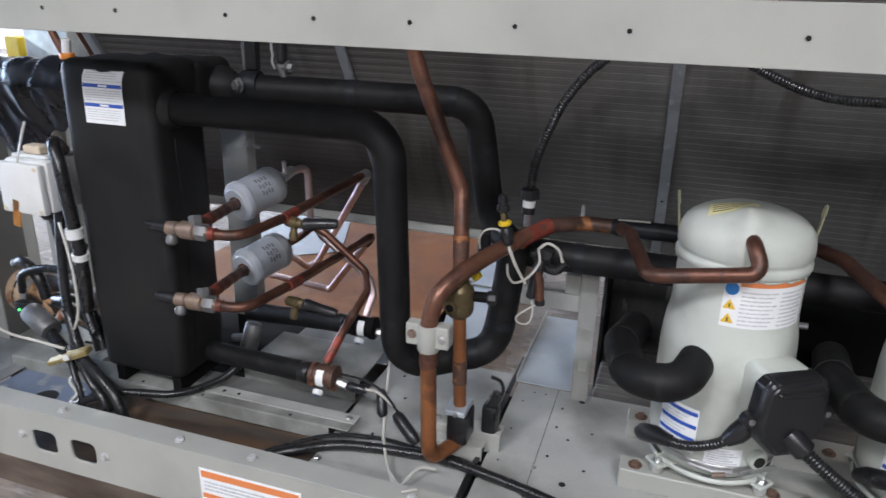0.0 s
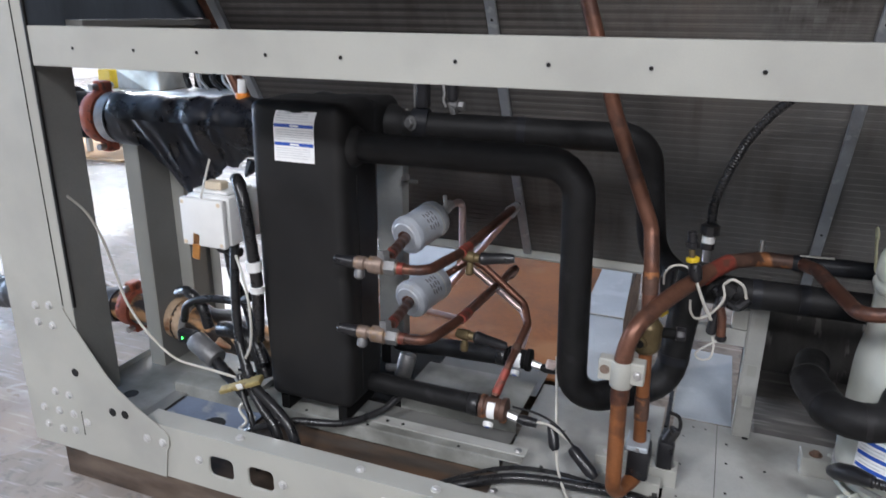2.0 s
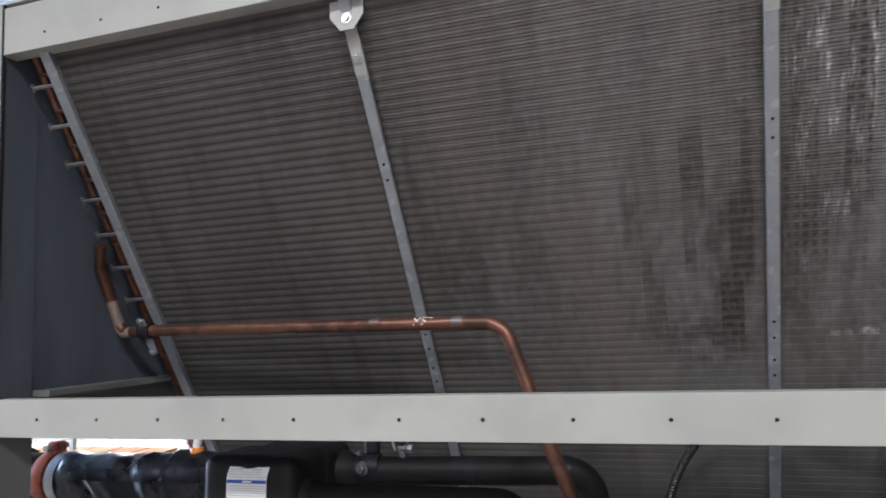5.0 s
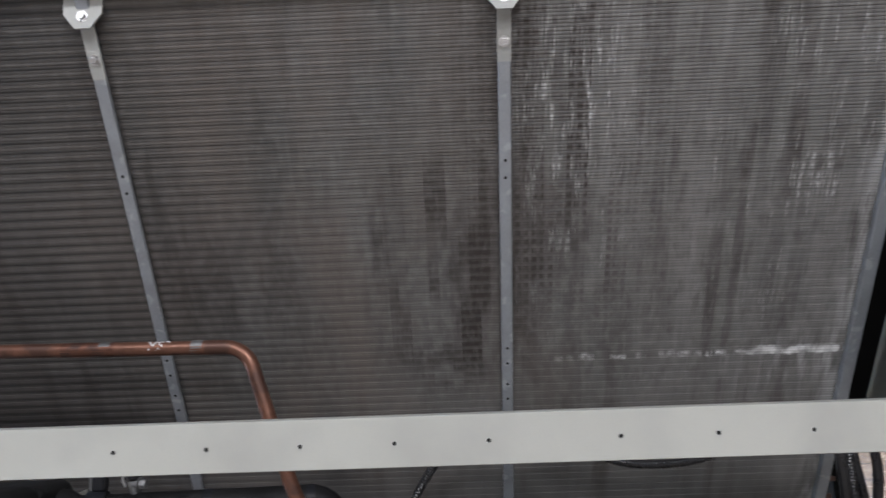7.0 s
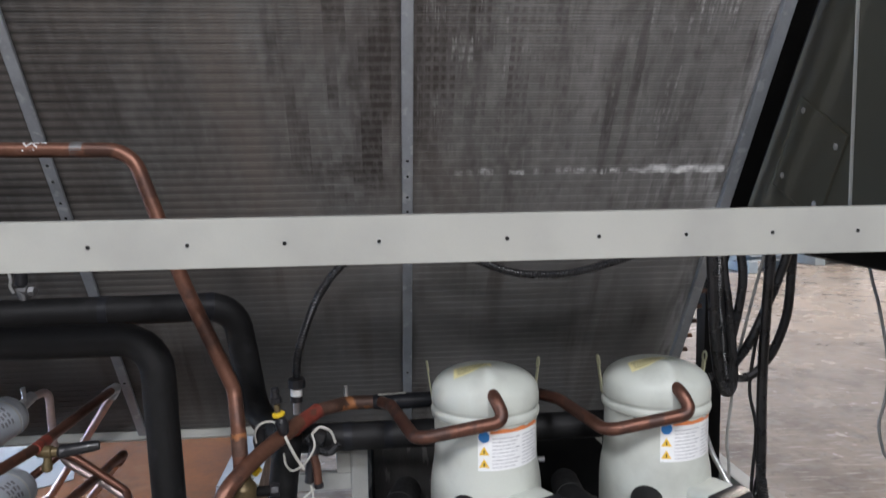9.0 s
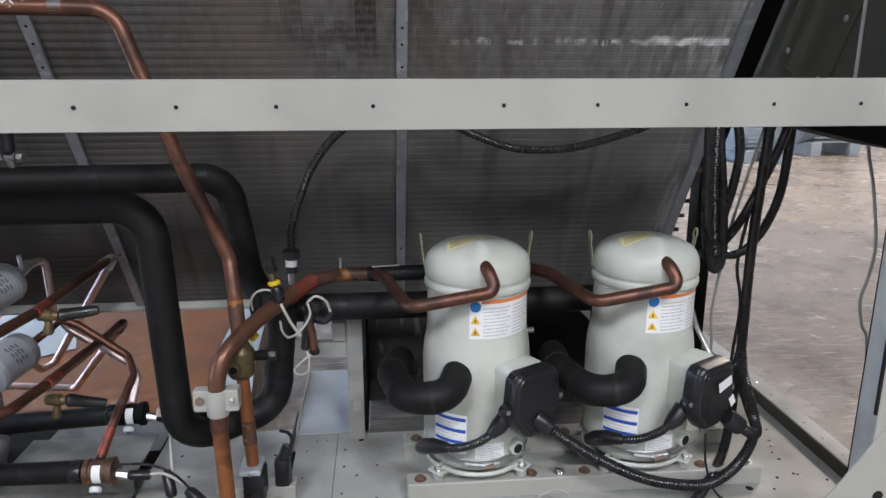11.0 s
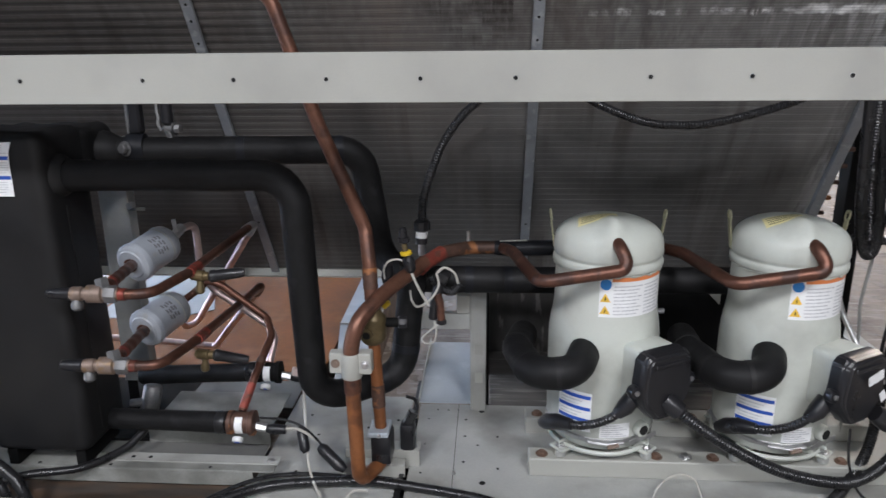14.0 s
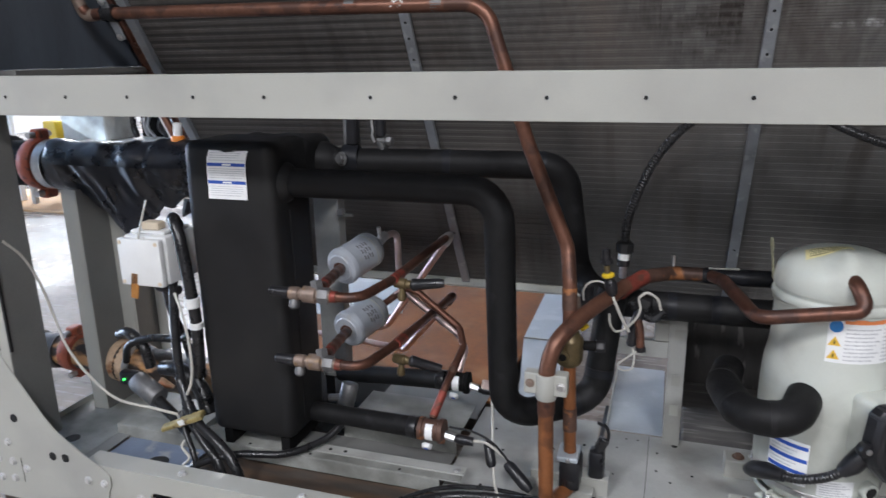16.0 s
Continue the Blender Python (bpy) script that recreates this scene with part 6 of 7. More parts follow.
part("tube_run", pipe([B2 + Vector((-0.006, 0.018, -0.01)), (-0.755, 1.09, 0.368), (-0.985, 1.11, 0.378), (-1.20, 1.13, 0.38)], 0.0130, 0.035), COPPER_BRIGHT, r2)
u1 = thing("drier_outlet", "copper outlet tube with a service port on the drier", "copper pipe", D1B)
part("tube_run", pipe([D1B, D1B + Vector((0.014, 0.055, 0.018)), (-0.612, 0.70, 0.972), (-0.612, 0.705, 0.80), (-0.575, 0.71, 0.74), (-0.47, 0.70, 0.675), (-0.388, 0.67, 0.635), (-0.362, 0.64, 0.60), (-0.372, 0.60, 0.54)], 0.0115, 0.035), COPPER_BRIGHT, u1)
part("end_collar", sweep([D1B + Vector((0.004, 0.006, 0.004)), D1B + Vector((0.014, 0.055, 0.022))], 0.0155, 12), STEEL, u1)
part("service_port", cyl(D1B + Vector((0.012, 0.018, 0.018)), D1B + Vector((0.010, 0.012, 0.058)), 0.0065, 10), STEEL, u1)
u2 = thing("valve_feed_tube", "tarnished copper tube feeding the expansion valve", "copper pipe", (-0.37, 0.34, 0.52))
part("tube_run", pipe([D2B, D2B + Vector((0.03, 0.05, 0.02)), (-0.545, 0.60, 0.815), (-0.50, 0.60, 0.795), (-0.362, 0.58, 0.70), (-0.335, 0.53, 0.66), (-0.352, 0.40, 0.585), (-0.370, 0.325, 0.515)], 0.0115, 0.035), COPPER_DARK, u2)
part("red_end", sweep([(-0.3555, 0.385, 0.572), (-0.369, 0.33, 0.52)], 0.0128, 12), COPPER_RED, u2, "red brazed tube end")
part("band", sweep([(-0.345, 0.455, 0.618), (-0.347, 0.44, 0.608)], 0.0135, 12), COPPER_OXIDE, u2)
for (x, y, z), nm in (((-0.452, 0.34, 0.915), "upper"), ((-0.463, 0.34, 0.682), "lower")):
    sv = thing("service_valve", "dull brass service valve with a black cap", "valve", (x, y, z), group="service valves")
    part("valve_body", sweep([(x - 0.030, y, z + 0.004), (x - 0.024, y, z + 0.003), (x + 0.006, y, z), (x + 0.010, y, z), (x + 0.026, y, z)], lambda i, run: (0.010, 0.0145, 0.0160, 0.0125, 0.0125)[i], 14), BRONZE, sv)
    part("valve_stem", sweep([(x - 0.004, y, z - 0.008), (x - 0.004, y - 0.003, z - 0.022), (x - 0.005, y - 0.004, z - 0.030), (x - 0.005, y - 0.005, z - 0.044), (x - 0.005, y - 0.005, z - 0.048)], lambda i, run: (0.010, 0.009, 0.0120, 0.0120, 0.008)[i], 12), BRONZE, sv)
    dz = 0.004 if nm == "upper" else -0.022
    part("valve_cap", sweep([(x + 0.022, y, z), (x + 0.026, y, z), (x + 0.038, y + 0.004, z + dz * 0.2), (x + 0.040, y + 0.004, z + dz * 0.2), (x + 0.098, y + 0.020, z + dz), (x + 0.112, y + 0.023, z + dz * 1.1)], lambda i, run: (0.012, 0.0175, 0.0175, 0.0160, 0.0140, 0.0110)[i], 14), PLASTIC, sv, "black valve cap")


def expansion_valve(x, y, z, to, label, body_mat):
    t = thing("expansion_valve", label, "valve", (x, y, z), group="expansion valves")
    b = sweep([(x - 0.040, y, z), (x - 0.036, y, z), (x - 0.024, y, z), (x - 0.022, y, z), (x + 0.022, y, z), (x + 0.025, y, z), (x + 0.038, y, z), (x + 0.042, y, z)], lambda i, run: (0.022, 0.034, 0.034, 0.0305, 0.0305, 0.036, 0.036, 0.024)[i], 20)
    part("valve_body", b, body_mat, t)
    q = bmesh.new()
    lo, hi = [], []
    for f in range(9):
        g = radians(-42 + 100 * f / 8)
        for row, xx in ((lo, x - 0.012), (hi, x + 0.010)):
            row.append(q.verts.new((xx, y - math.cos(g) * 0.0318, z + math.sin(g) * 0.0318)))
    for f in range(8):
        q.faces.new((lo[f], lo[f + 1], hi[f + 1], hi[f]))
    part("body_label", q, LABEL, t, "white paper label", 60)
    part("sight_ring", cyl((x - 0.006, y - 0.024, z - 0.032), (x - 0.006, y - 0.034, z - 0.043), 0.015, 16, bevel=0.003), WHITE, t, "white plastic sight ring")
    part("sight_eye", cyl((x - 0.006, y - 0.034, z - 0.043), (x - 0.006, y - 0.0352, z - 0.0442), 0.007, 12), BLUE, t)
    part("steel_nut", cyl((x + 0.040, y, z - 0.010), (x + 0.070, y, z - 0.016), 0.0125, 6), STEEL, t)
    part("sensor_plug", sweep([(x + 0.070, y, z - 0.016), (x + 0.085, y, z - 0.018), (x + 0.125, y + 0.002, z - 0.02)], lambda i, run: (0.010, 0.015, 0.013)[i], 12), PLASTIC, t)
    part("tube_insulation", sweep(even([Vector((x - 0.038, y, z)), Vector(to)], 0.02) + [Vector(to)], lambda i, run: 0.030 * (1 + 0.05 * noise.noise(Vector((run * 12, z * 9, 0)))), 16), FOAM, t, "black foam insulation")
    part("end_grommet", cyl((x - 0.070, y + 0.003, z - 0.003), (x - 0.038, y, z), 0.033, 16, bevel=0.004), RUBBER, t)
    return t


expansion_valve(-0.366, 0.305, 0.490, (-0.80, 0.36, 0.462), "brown electronic expansion valve with a white band on an insulated line", COPPER_OXIDE)
expansion_valve(-0.370, 0.582, 0.512, (-0.82, 0.64, 0.462), "black expansion valve with a white band behind the first", DARKMETAL)
sn = thing("steel_fitting", "short zinc plated steel fitting by the heat exchanger", "fitting", (-0.72, 0.5, 0.46))
part("body", cyl((-0.738, 0.49, 0.402), (-0.722, 0.515, 0.492), 0.028, 18, bevel=0.006), DULLSTEEL, sn)
part("side_stub", cyl((-0.79, 0.49, 0.440), (-0.735, 0.495, 0.447), 0.013, 10), DULLSTEEL, sn)
# sensor leads
for pts, r, m, lab_ in (
    ([(-0.24, 0.305, 0.474), (-0.20, 0.30, 0.475), (-0.13, 0.27, 0.45), (-0.07, 0.235, 0.41)], 0.004, WIRE_W, "off-white sensor lead on the expansion valve"),
    ([(-0.31, 0.30, 0.51), (-0.24, 0.30, 0.505), (-0.18, 0.29, 0.485), (-0.12, 0.26, 0.445)], 0.0035, RUBBER, "black sensor lead on the expansion valve"),
    ([(-0.23, 0.47, 0.60), (-0.215, 0.42, 0.53), (-0.19, 0.33, 0.45), (-0.16, 0.24, 0.38), (-0.10, 0.14, 0.352), (-0.06, 0.09, 0.356)], 0.004, WIRE_W, "off-white sensor lead hanging over the deck"),
    ([(-0.06, 0.10, 0.352), (-0.03, 0.16, 0.375), (0.01, 0.175, 0.372)], 0.004, WIRE_W, "off-white lead looped at the copper bend"),
    ([(-0.10, 0.14, 0.36), (-0.06, 0.10, 0.36), (-0.02, 0.075, 0.362), (0.0, 0.06, 0.395), (-0.03, 0.04, 0.395)], 0.0035, WIRE_W, "off-white lead end lying on the rail"),
):
    whole("sensor_lead", cable(pts, r), m, lab_, "wire", group="sensor leads")
cn = thing("cable_connector", "black in-line cable connector by the valve", "connector", (-0.09, 0.24, 0.4), group="cable connectors")
part("plug", sweep([(-0.135, 0.265, 0.445), (-0.125, 0.26, 0.44), (-0.075, 0.235, 0.405), (-0.06, 0.23, 0.395)], lambda i, run: (0.012, 0.017, 0.017, 0.010)[i], 12), PLASTIC, cn)
cn = thing("cable_connector", "black in-line cable connector under the valve", "connector", (-0.18, 0.3, 0.43), group="cable connectors")
part("plug", sweep([(-0.205, 0.325, 0.47), (-0.20, 0.32, 0.462), (-0.185, 0.29, 0.42), (-0.18, 0.285, 0.412)], lambda i, run: (0.010, 0.015, 0.015, 0.009)[i], 12), PLASTIC, cn)
cn = thing("cable_connector", "pale pink and white wire connector by the valves", "connector", (-0.24, 0.46, 0.58))
part("plug", rot_box((-0.243, 0.455, 0.578), (0.026, 0.02, 0.024), (0, 15, 20), 0.003), PINKWHITE, cn)
whole("deck_hose", cable([(-0.60, 0.10, 0.30), (-0.45, 0.09, 0.345), (-0.386, 0.12, 0.362), (-0.266, 0.195, 0.362), (-0.10, 0.225, 0.362), (0.036, 0.228, 0.362), (0.268, 0.180, 0.362), (0.45, 0.12, 0.364), (0.75, 0.10, 0.364), (1.0, 0.12, 0.364)], 0.0135, 12), RUBBER, "black hose lying along the deck", "hose")
whole("deck_cable", cable([(-0.50, 0.10, 0.33), (-0.33, 0.21, 0.362), (-0.20, 0.27, 0.352), (-0.05, 0.262, 0.352), (0.08, 0.25, 0.353), (0.30, 0.155, 0.353), (0.5, 0.09, 0.353)], 0.006, 8), RUBBER, "thin black cable lying along the deck", "cable")

# ---- pressure switch cluster at the tee ----
ps = thing("service_port_valve", "black capped service valve with a yellow collar", "valve", (0.114, 0.361, 0.93))
vc = part("cap", sweep([(0.101, 0.372, 1.004), (0.101, 0.372, 1.008), (0.1005, 0.372, 1.020), (0.100, 0.372, 1.022), (0.0985, 0.372, 1.044), (0.098, 0.372, 1.048)], lambda i, run: (0.010, 0.0150, 0.0145, 0.0118, 0.0112, 0.008)[i], 14), PLASTIC, ps)
for k in range(8):
    g = k * math.tau / 8
    part("grip_rib", cyl((0.101 + 0.0145 * math.cos(g), 0.372 + 0.0145 * math.sin(g), 1.008), (0.1005 + 0.0142 * math.cos(g), 0.372 + 0.0142 * math.sin(g), 1.020), 0.0022, 6), PLASTIC, vc)
part("neck", cyl((0.106, 0.370, 0.972), (0.101, 0.372, 1.005), 0.0078, 12), BRONZE, ps, "dull brass neck")
part("yellow_collar", sweep([(0.1075, 0.371, 0.970), (0.107, 0.371, 0.973), (0.106, 0.371, 0.980), (0.1055, 0.371, 0.983)], lambda i, run: (0.012, 0.0165, 0.0165, 0.012)[i], 18), YELLOWCAP, ps, "yellow plastic collar")
part("body", sweep([(0.112, 0.366, 0.968), (0.1125, 0.364, 0.964), (0.116, 0.360, 0.950), (0.121, 0.358, 0.932), (0.123, 0.357, 0.925)], lambda i, run: (0.010, 0.0155, 0.017, 0.0135, 0.006)[i], 16), PLASTIC, ps)
cg = thing("conduit_gland", "black conduit gland with a white band and steel nipple", "gland", (0.135, 0.51, 0.95))
part("nut", sweep([(0.137, 0.512, 1.0), (0.137, 0.512, 1.005), (0.137, 0.513, 1.028), (0.137, 0.513, 1.033)], lambda i, run: (0.017, 0.024, 0.024, 0.017)[i], 10), PLASTIC, cg)
part("white_band", cyl((0.135, 0.51, 0.982), (0.136, 0.511, 1.000), 0.0165, 16), WHITE, cg)
part("black_base", cyl((0.135, 0.51, 0.965), (0.135, 0.51, 0.982), 0.0175, 16), PLASTIC, cg)
part("nipple", cyl((0.135, 0.51, 0.93), (0.135, 0.51, 0.965), 0.010, 12), STEEL, cg)
whole("flexible_conduit", conduit([(0.137, 0.513, 1.03), (0.140, 0.53, 1.09), (0.165, 0.545, 1.17), (0.205, 0.55, 1.26), (0.275, 0.56, 1.345), (0.38, 0.57, 1.405), (0.52, 0.58, 1.40), (0.66, 0.59, 1.337), (0.76, 0.60, 1.300), (0.85, 0.60, 1.290), (0.96, 0.60, 1.297), (1.12, 0.60, 1.338), (1.28, 0.55, 1.40), (1.45, 0.40, 1.42), (1.60, 0.25, 1.40)], 0.0125), RUBBER, "black corrugated conduit sagging behind the rail", "conduit")
for pts, lr in (
    ([(0.115, 0.365, 0.94), (0.09, 0.37, 0.958), (0.06, 0.37, 0.953), (0.045, 0.37, 0.93), (0.045, 0.38, 0.90)], 0.0028),
    ([(0.122, 0.36, 0.925), (0.128, 0.355, 0.911), (0.146, 0.36, 0.868), (0.166, 0.375, 0.825)], 0.0040),
    ([(0.112, 0.40, 0.86), (0.116, 0.40, 0.83), (0.132, 0.41, 0.808), (0.165, 0.41, 0.828), (0.190, 0.415, 0.868), (0.184, 0.42, 0.905)], 0.0032),
    ([(0.185, 0.43, 0.902), (0.205, 0.44, 0.914), (0.232, 0.445, 0.898), (0.243, 0.45, 0.865)], 0.0038),
    ([(0.195, 0.42, 0.756), (0.165, 0.41, 0.737), (0.141, 0.41, 0.712), (0.152, 0.41, 0.697), (0.176, 0.41, 0.704), (0.182, 0.415, 0.735), (0.176, 0.425, 0.758)], 0.0026),
):
    whole("switch_lead", cable(pts, lr), WIRE_W, "off-white lead coiled round the pipe switches", "wire", group="switch leads")
sw = thing("pressure_switch", "small oxidised pressure switch with a copper stub", "switch", (0.225, 0.43, 0.78))
part("body", sweep([(0.190, 0.45, 0.862), (0.187, 0.448, 0.85), (0.176, 0.44, 0.81), (0.171, 0.435, 0.765), (0.1705, 0.434, 0.760)], lambda i, run: (0.012, 0.016, 0.013, 0.0135, 0.009)[i], 12), PLASTIC, sw)
part("copper_stub", sweep([(0.184, 0.432, 0.838), (0.192, 0.428, 0.815), (0.196, 0.426, 0.764)], 0.0115, 10), COPPER, sw)
part("stub_cap", cyl((0.1962, 0.426, 0.7635), (0.1968, 0.4255, 0.750), 0.0140, 8, bevel=0.002), PLASTIC, sw)
part("plug", rot_box((0.196, 0.458, 0.880), (0.042, 0.04, 0.042), (10, 20, 0), 0.010, seg=2), RUBBER, sw)
part("bundle", sweep(spline([(0.165, 0.46, 0.88), (0.19, 0.455, 0.852), (0.225, 0.455, 0.838), (0.25, 0.46, 0.86)], 6), 0.013, 8), RUBBER, sw)
sw = thing("pressure_switch", "small black pressure switch on the suction riser", "switch", (0.06, 0.40, 0.90))
part("body", sweep([(0.055, 0.39, 0.94), (0.05, 0.40, 0.90), (0.05, 0.41, 0.86)], lambda i, run: (0.013, 0.018, 0.013)[i], 12), PLASTIC, sw)

# ---- cables at the compressors ----
def heater_lead(cx):
    t = thing("heater_cable", "black corrugated cable with moulded boots on the compressor", "cable", (cx, CY - 0.17, 0.5), group="compressor heater cables")
    pts = [(cx - 0.145, CY - 0.145, 0.532), (cx - 0.075, CY - 0.195, 0.548), (cx - 0.01, CY - 0.212, 0.578), (cx + 0.035, CY - 0.21, 0.618)]
    part("cable_run", conduit(pts, 0.0125), RUBBER, t)
    part("boot", sweep([(cx - 0.168, CY - 0.10, 0.500), (cx - 0.160, CY - 0.13, 0.520), (cx - 0.135, CY - 0.155, 0.535), (cx - 0.10, CY - 0.18, 0.542)], lambda i, run: (0.016, 0.022, 0.022, 0.015)[i], 12), PLASTIC, t)
    part("boot", sweep([(cx + 0.010, CY - 0.212, 0.592), (cx + 0.030, CY - 0.210, 0.612), (cx + 0.055, CY - 0.200, 0.640)], lambda i, run: (0.015, 0.023, 0.024)[i], 12), PLASTIC, t)
    return t


heater_lead(C1)
heater_lead(C2)
for cx, pts in (
    (C1, [(C1 + 0.140, CY - 0.218, 0.630), (C1 + 0.205, CY - 0.23, 0.580), (C1 + 0.30, CY - 0.23, 0.515), (C1 + 0.437, CY - 0.232, 0.448), (C1 + 0.58, CY - 0.225, 0.417), (C1 + 0.67, CY - 0.19, 0.415), (C1 + 0.755, CY - 0.14, 0.445), (C1 + 0.803, CY - 0.10, 0.505), (C1 + 0.800, CY - 0.07, 0.575), (C1 + 0.800, CY - 0.01, 0.64), (C1 + 0.813, CY + 0.035, 0.69)]),
    (C2, [(C2 + 0.195, CY - 0.20, 0.595), (C2 + 0.235, CY - 0.20, 0.565), (C2 + 0.285, CY - 0.17, 0.535), (C2 + 0.318, CY - 0.11, 0.530), (C2 + 0.325, CY - 0.05, 0.560), (C2 + 0.328, CY + 0.005, 0.61), (C2 + 0.340, CY + 0.04, 0.67)]),
):
    t = thing("power_conduit", "black corrugated power conduit from the terminal cover", "conduit", pts[0], group="compressor power conduits")
    part("conduit_run", conduit(pts, 0.0160, pitch=0.008), RUBBER, t)
    p = Vector(pts[0])
    d = (Vector(pts[1]) - p).normalized()
    part("gland", sweep([p - d * 0.02, p - d * 0.005, p + d * 0.03, p + d * 0.035], lambda i, run: (0.022, 0.026, 0.026, 0.019)[i], 14), PLASTIC, t)
whole("floor_cable", conduit([(1.455, 0.47, 0.64), (1.435, 0.43, 0.53), (1.375, 0.35, 0.42), (1.29, 0.27, 0.366), (1.19, 0.17, 0.362), (1.09, 0.10, 0.363), (0.99, 0.04, 0.405)], 0.0150), RUBBER, "black corrugated cable lying over the deck edge", "cable")
whole("thin_lead", cable([(1.255, 0.23, 0.56), (1.26, 0.22, 0.47), (1.29, 0.21, 0.39), (1.34, 0.19, 0.352)], 0.0035), RUBBER, "thin black lead hanging to the deck", "wire")
whole("deck_wire", cable([(0.765, 0.20, 0.352), (0.782, 0.225, 0.37), (0.806, 0.225, 0.40), (0.842, 0.225, 0.415), (0.878, 0.225, 0.40), (0.895, 0.215, 0.36), (0.898, 0.20, 0.351)], 0.0024), WIRE_W, "thin off-white wire loop on the deck", "wire")

# hanging cable bundle under the control box
def hang(pts, r, m, label, cor=False):
    whole("hanging_cable", conduit(pts, r) if cor else cable(pts, r, 10), m, label, "cable", group="hanging cables")


BL = "black cable hanging in a loop below the control box"
hang([(1.300, 0.47, 1.42), (1.312, 0.48, 1.30), (1.330, 0.49, 1.10), (1.352, 0.50, 0.985), (1.374, 0.50, 0.945), (1.388, 0.50, 1.00), (1.372, 0.50, 1.16), (1.348, 0.50, 1.32), (1.340, 0.50, 1.42)], 0.0165, RUBBER, BL)
hang([(1.318, 0.46, 1.42), (1.328, 0.47, 1.28), (1.345, 0.48, 1.10), (1.362, 0.485, 0.99)], 0.0115, RUBBER, "black corrugated conduit hanging with the cable loops", True)
hang([(1.375, 0.49, 1.42), (1.404, 0.50, 1.345), (1.412, 0.50, 1.273), (1.400, 0.50, 1.18), (1.382, 0.50, 1.10), (1.375, 0.50, 1.02), (1.380, 0.51, 0.975)], 0.0130, RUBBER, BL)
hang([(1.560, 0.50, 1.42), (1.558, 0.50, 1.32), (1.549, 0.50, 1.178), (1.520, 0.50, 1.085), (1.484, 0.50, 1.025), (1.450, 0.50, 0.995), (1.415, 0.50, 0.985), (1.375, 0.51, 0.995), (1.330, 0.52, 0.985)], 0.0130, RUBBER, BL)
hang([(1.540, 0.48, 1.42), (1.525, 0.48, 1.327), (1.472, 0.49, 1.178), (1.430, 0.49, 1.09), (1.396, 0.50, 1.032), (1.365, 0.50, 0.995)], 0.0130, RUBBER, BL)
hang([(1.478, 0.47, 1.42), (1.474, 0.47, 1.30), (1.472, 0.48, 1.15), (1.473, 0.49, 0.948), (1.477, 0.49, 0.72), (1.468, 0.48, 0.67), (1.455, 0.47, 0.635)], 0.0145, RUBBER, "black cable hanging down to the deck")
hang([(1.505, 0.48, 1.42), (1.480, 0.50, 1.20), (1.456, 0.50, 1.09), (1.441, 0.50, 0.95), (1.464, 0.50, 0.83), (1.455, 0.50, 0.66), (1.45, 0.49, 0.5), (1.46, 0.48, 0.355)], 0.005, RUBBER, "thin black wire hanging down to the deck")
hang([(1.500, 0.51, 1.42), (1.462, 0.51, 1.273), (1.42, 0.51, 1.10), (1.400, 0.51, 0.995), (1.396, 0.52, 0.90), (1.386, 0.52, 0.79), (1.395, 0.52, 0.68), (1.39, 0.53, 0.355)], 0.0045, WIRE_G, "thin grey wire hanging down to the deck")
hang([(1.575, 0.20, 1.36), (1.583, 0.20, 1.317), (1.610, 0.20, 1.228), (1.638, 0.20, 1.089), (1.633, 0.20, 1.007), (1.620, 0.20, 0.939), (1.635, 0.20, 0.87), (1.657, 0.20, 0.818), (1.68, 0.2, 0.6), (1.68, 0.2, 0.356)], 0.004, WIRE_G, "thin grey wire hanging from the control box")
whole("metal_hose", conduit([(1.295, 0.46, 0.83), (1.310, 0.45, 0.78), (1.335, 0.42, 0.72), (1.355, 0.38, 0.66), (1.37, 0.33, 0.60)], 0.008), STEEL, "short ribbed metal hose behind the terminal cover", "hose")

# ---- water pipes and clutter by the heat exchanger ----
wp = thing("water_pipe", "upper water pipe wrapped in shiny black plastic", "pipe", (-1.4, 0.43, 1.2))
path = even([Vector((-1.055, 0.45, 1.20)), Vector((-1.25, 0.45, 1.20)), Vector((-1.735, 0.45, 1.195))], 0.02)
b = sweep(even(path, 0.010), lambda i, run: 0.086 * (1 + 0.05 * noise.noise(Vector((run * 11, 2, 1))) + (0.08 if run < 0.25 else 0)), 56)
b.normal_update()
for v in b.verts:
    # folds and creases of the loose film
    q = Vector((v.co.x * 9 + v.co.z * 5, v.co.y * 9, v.co.z * 9))
    v.co += v.normal * (0.016 * (abs(noise.noise(q * 0.7)) - 0.2) + 0.005 * noise.noise(q * 2.3) + 0.0022 * noise.noise(q * 6.0))
part("plastic_wrap", b, WRAP, wp, "shiny crumpled black film", 60)


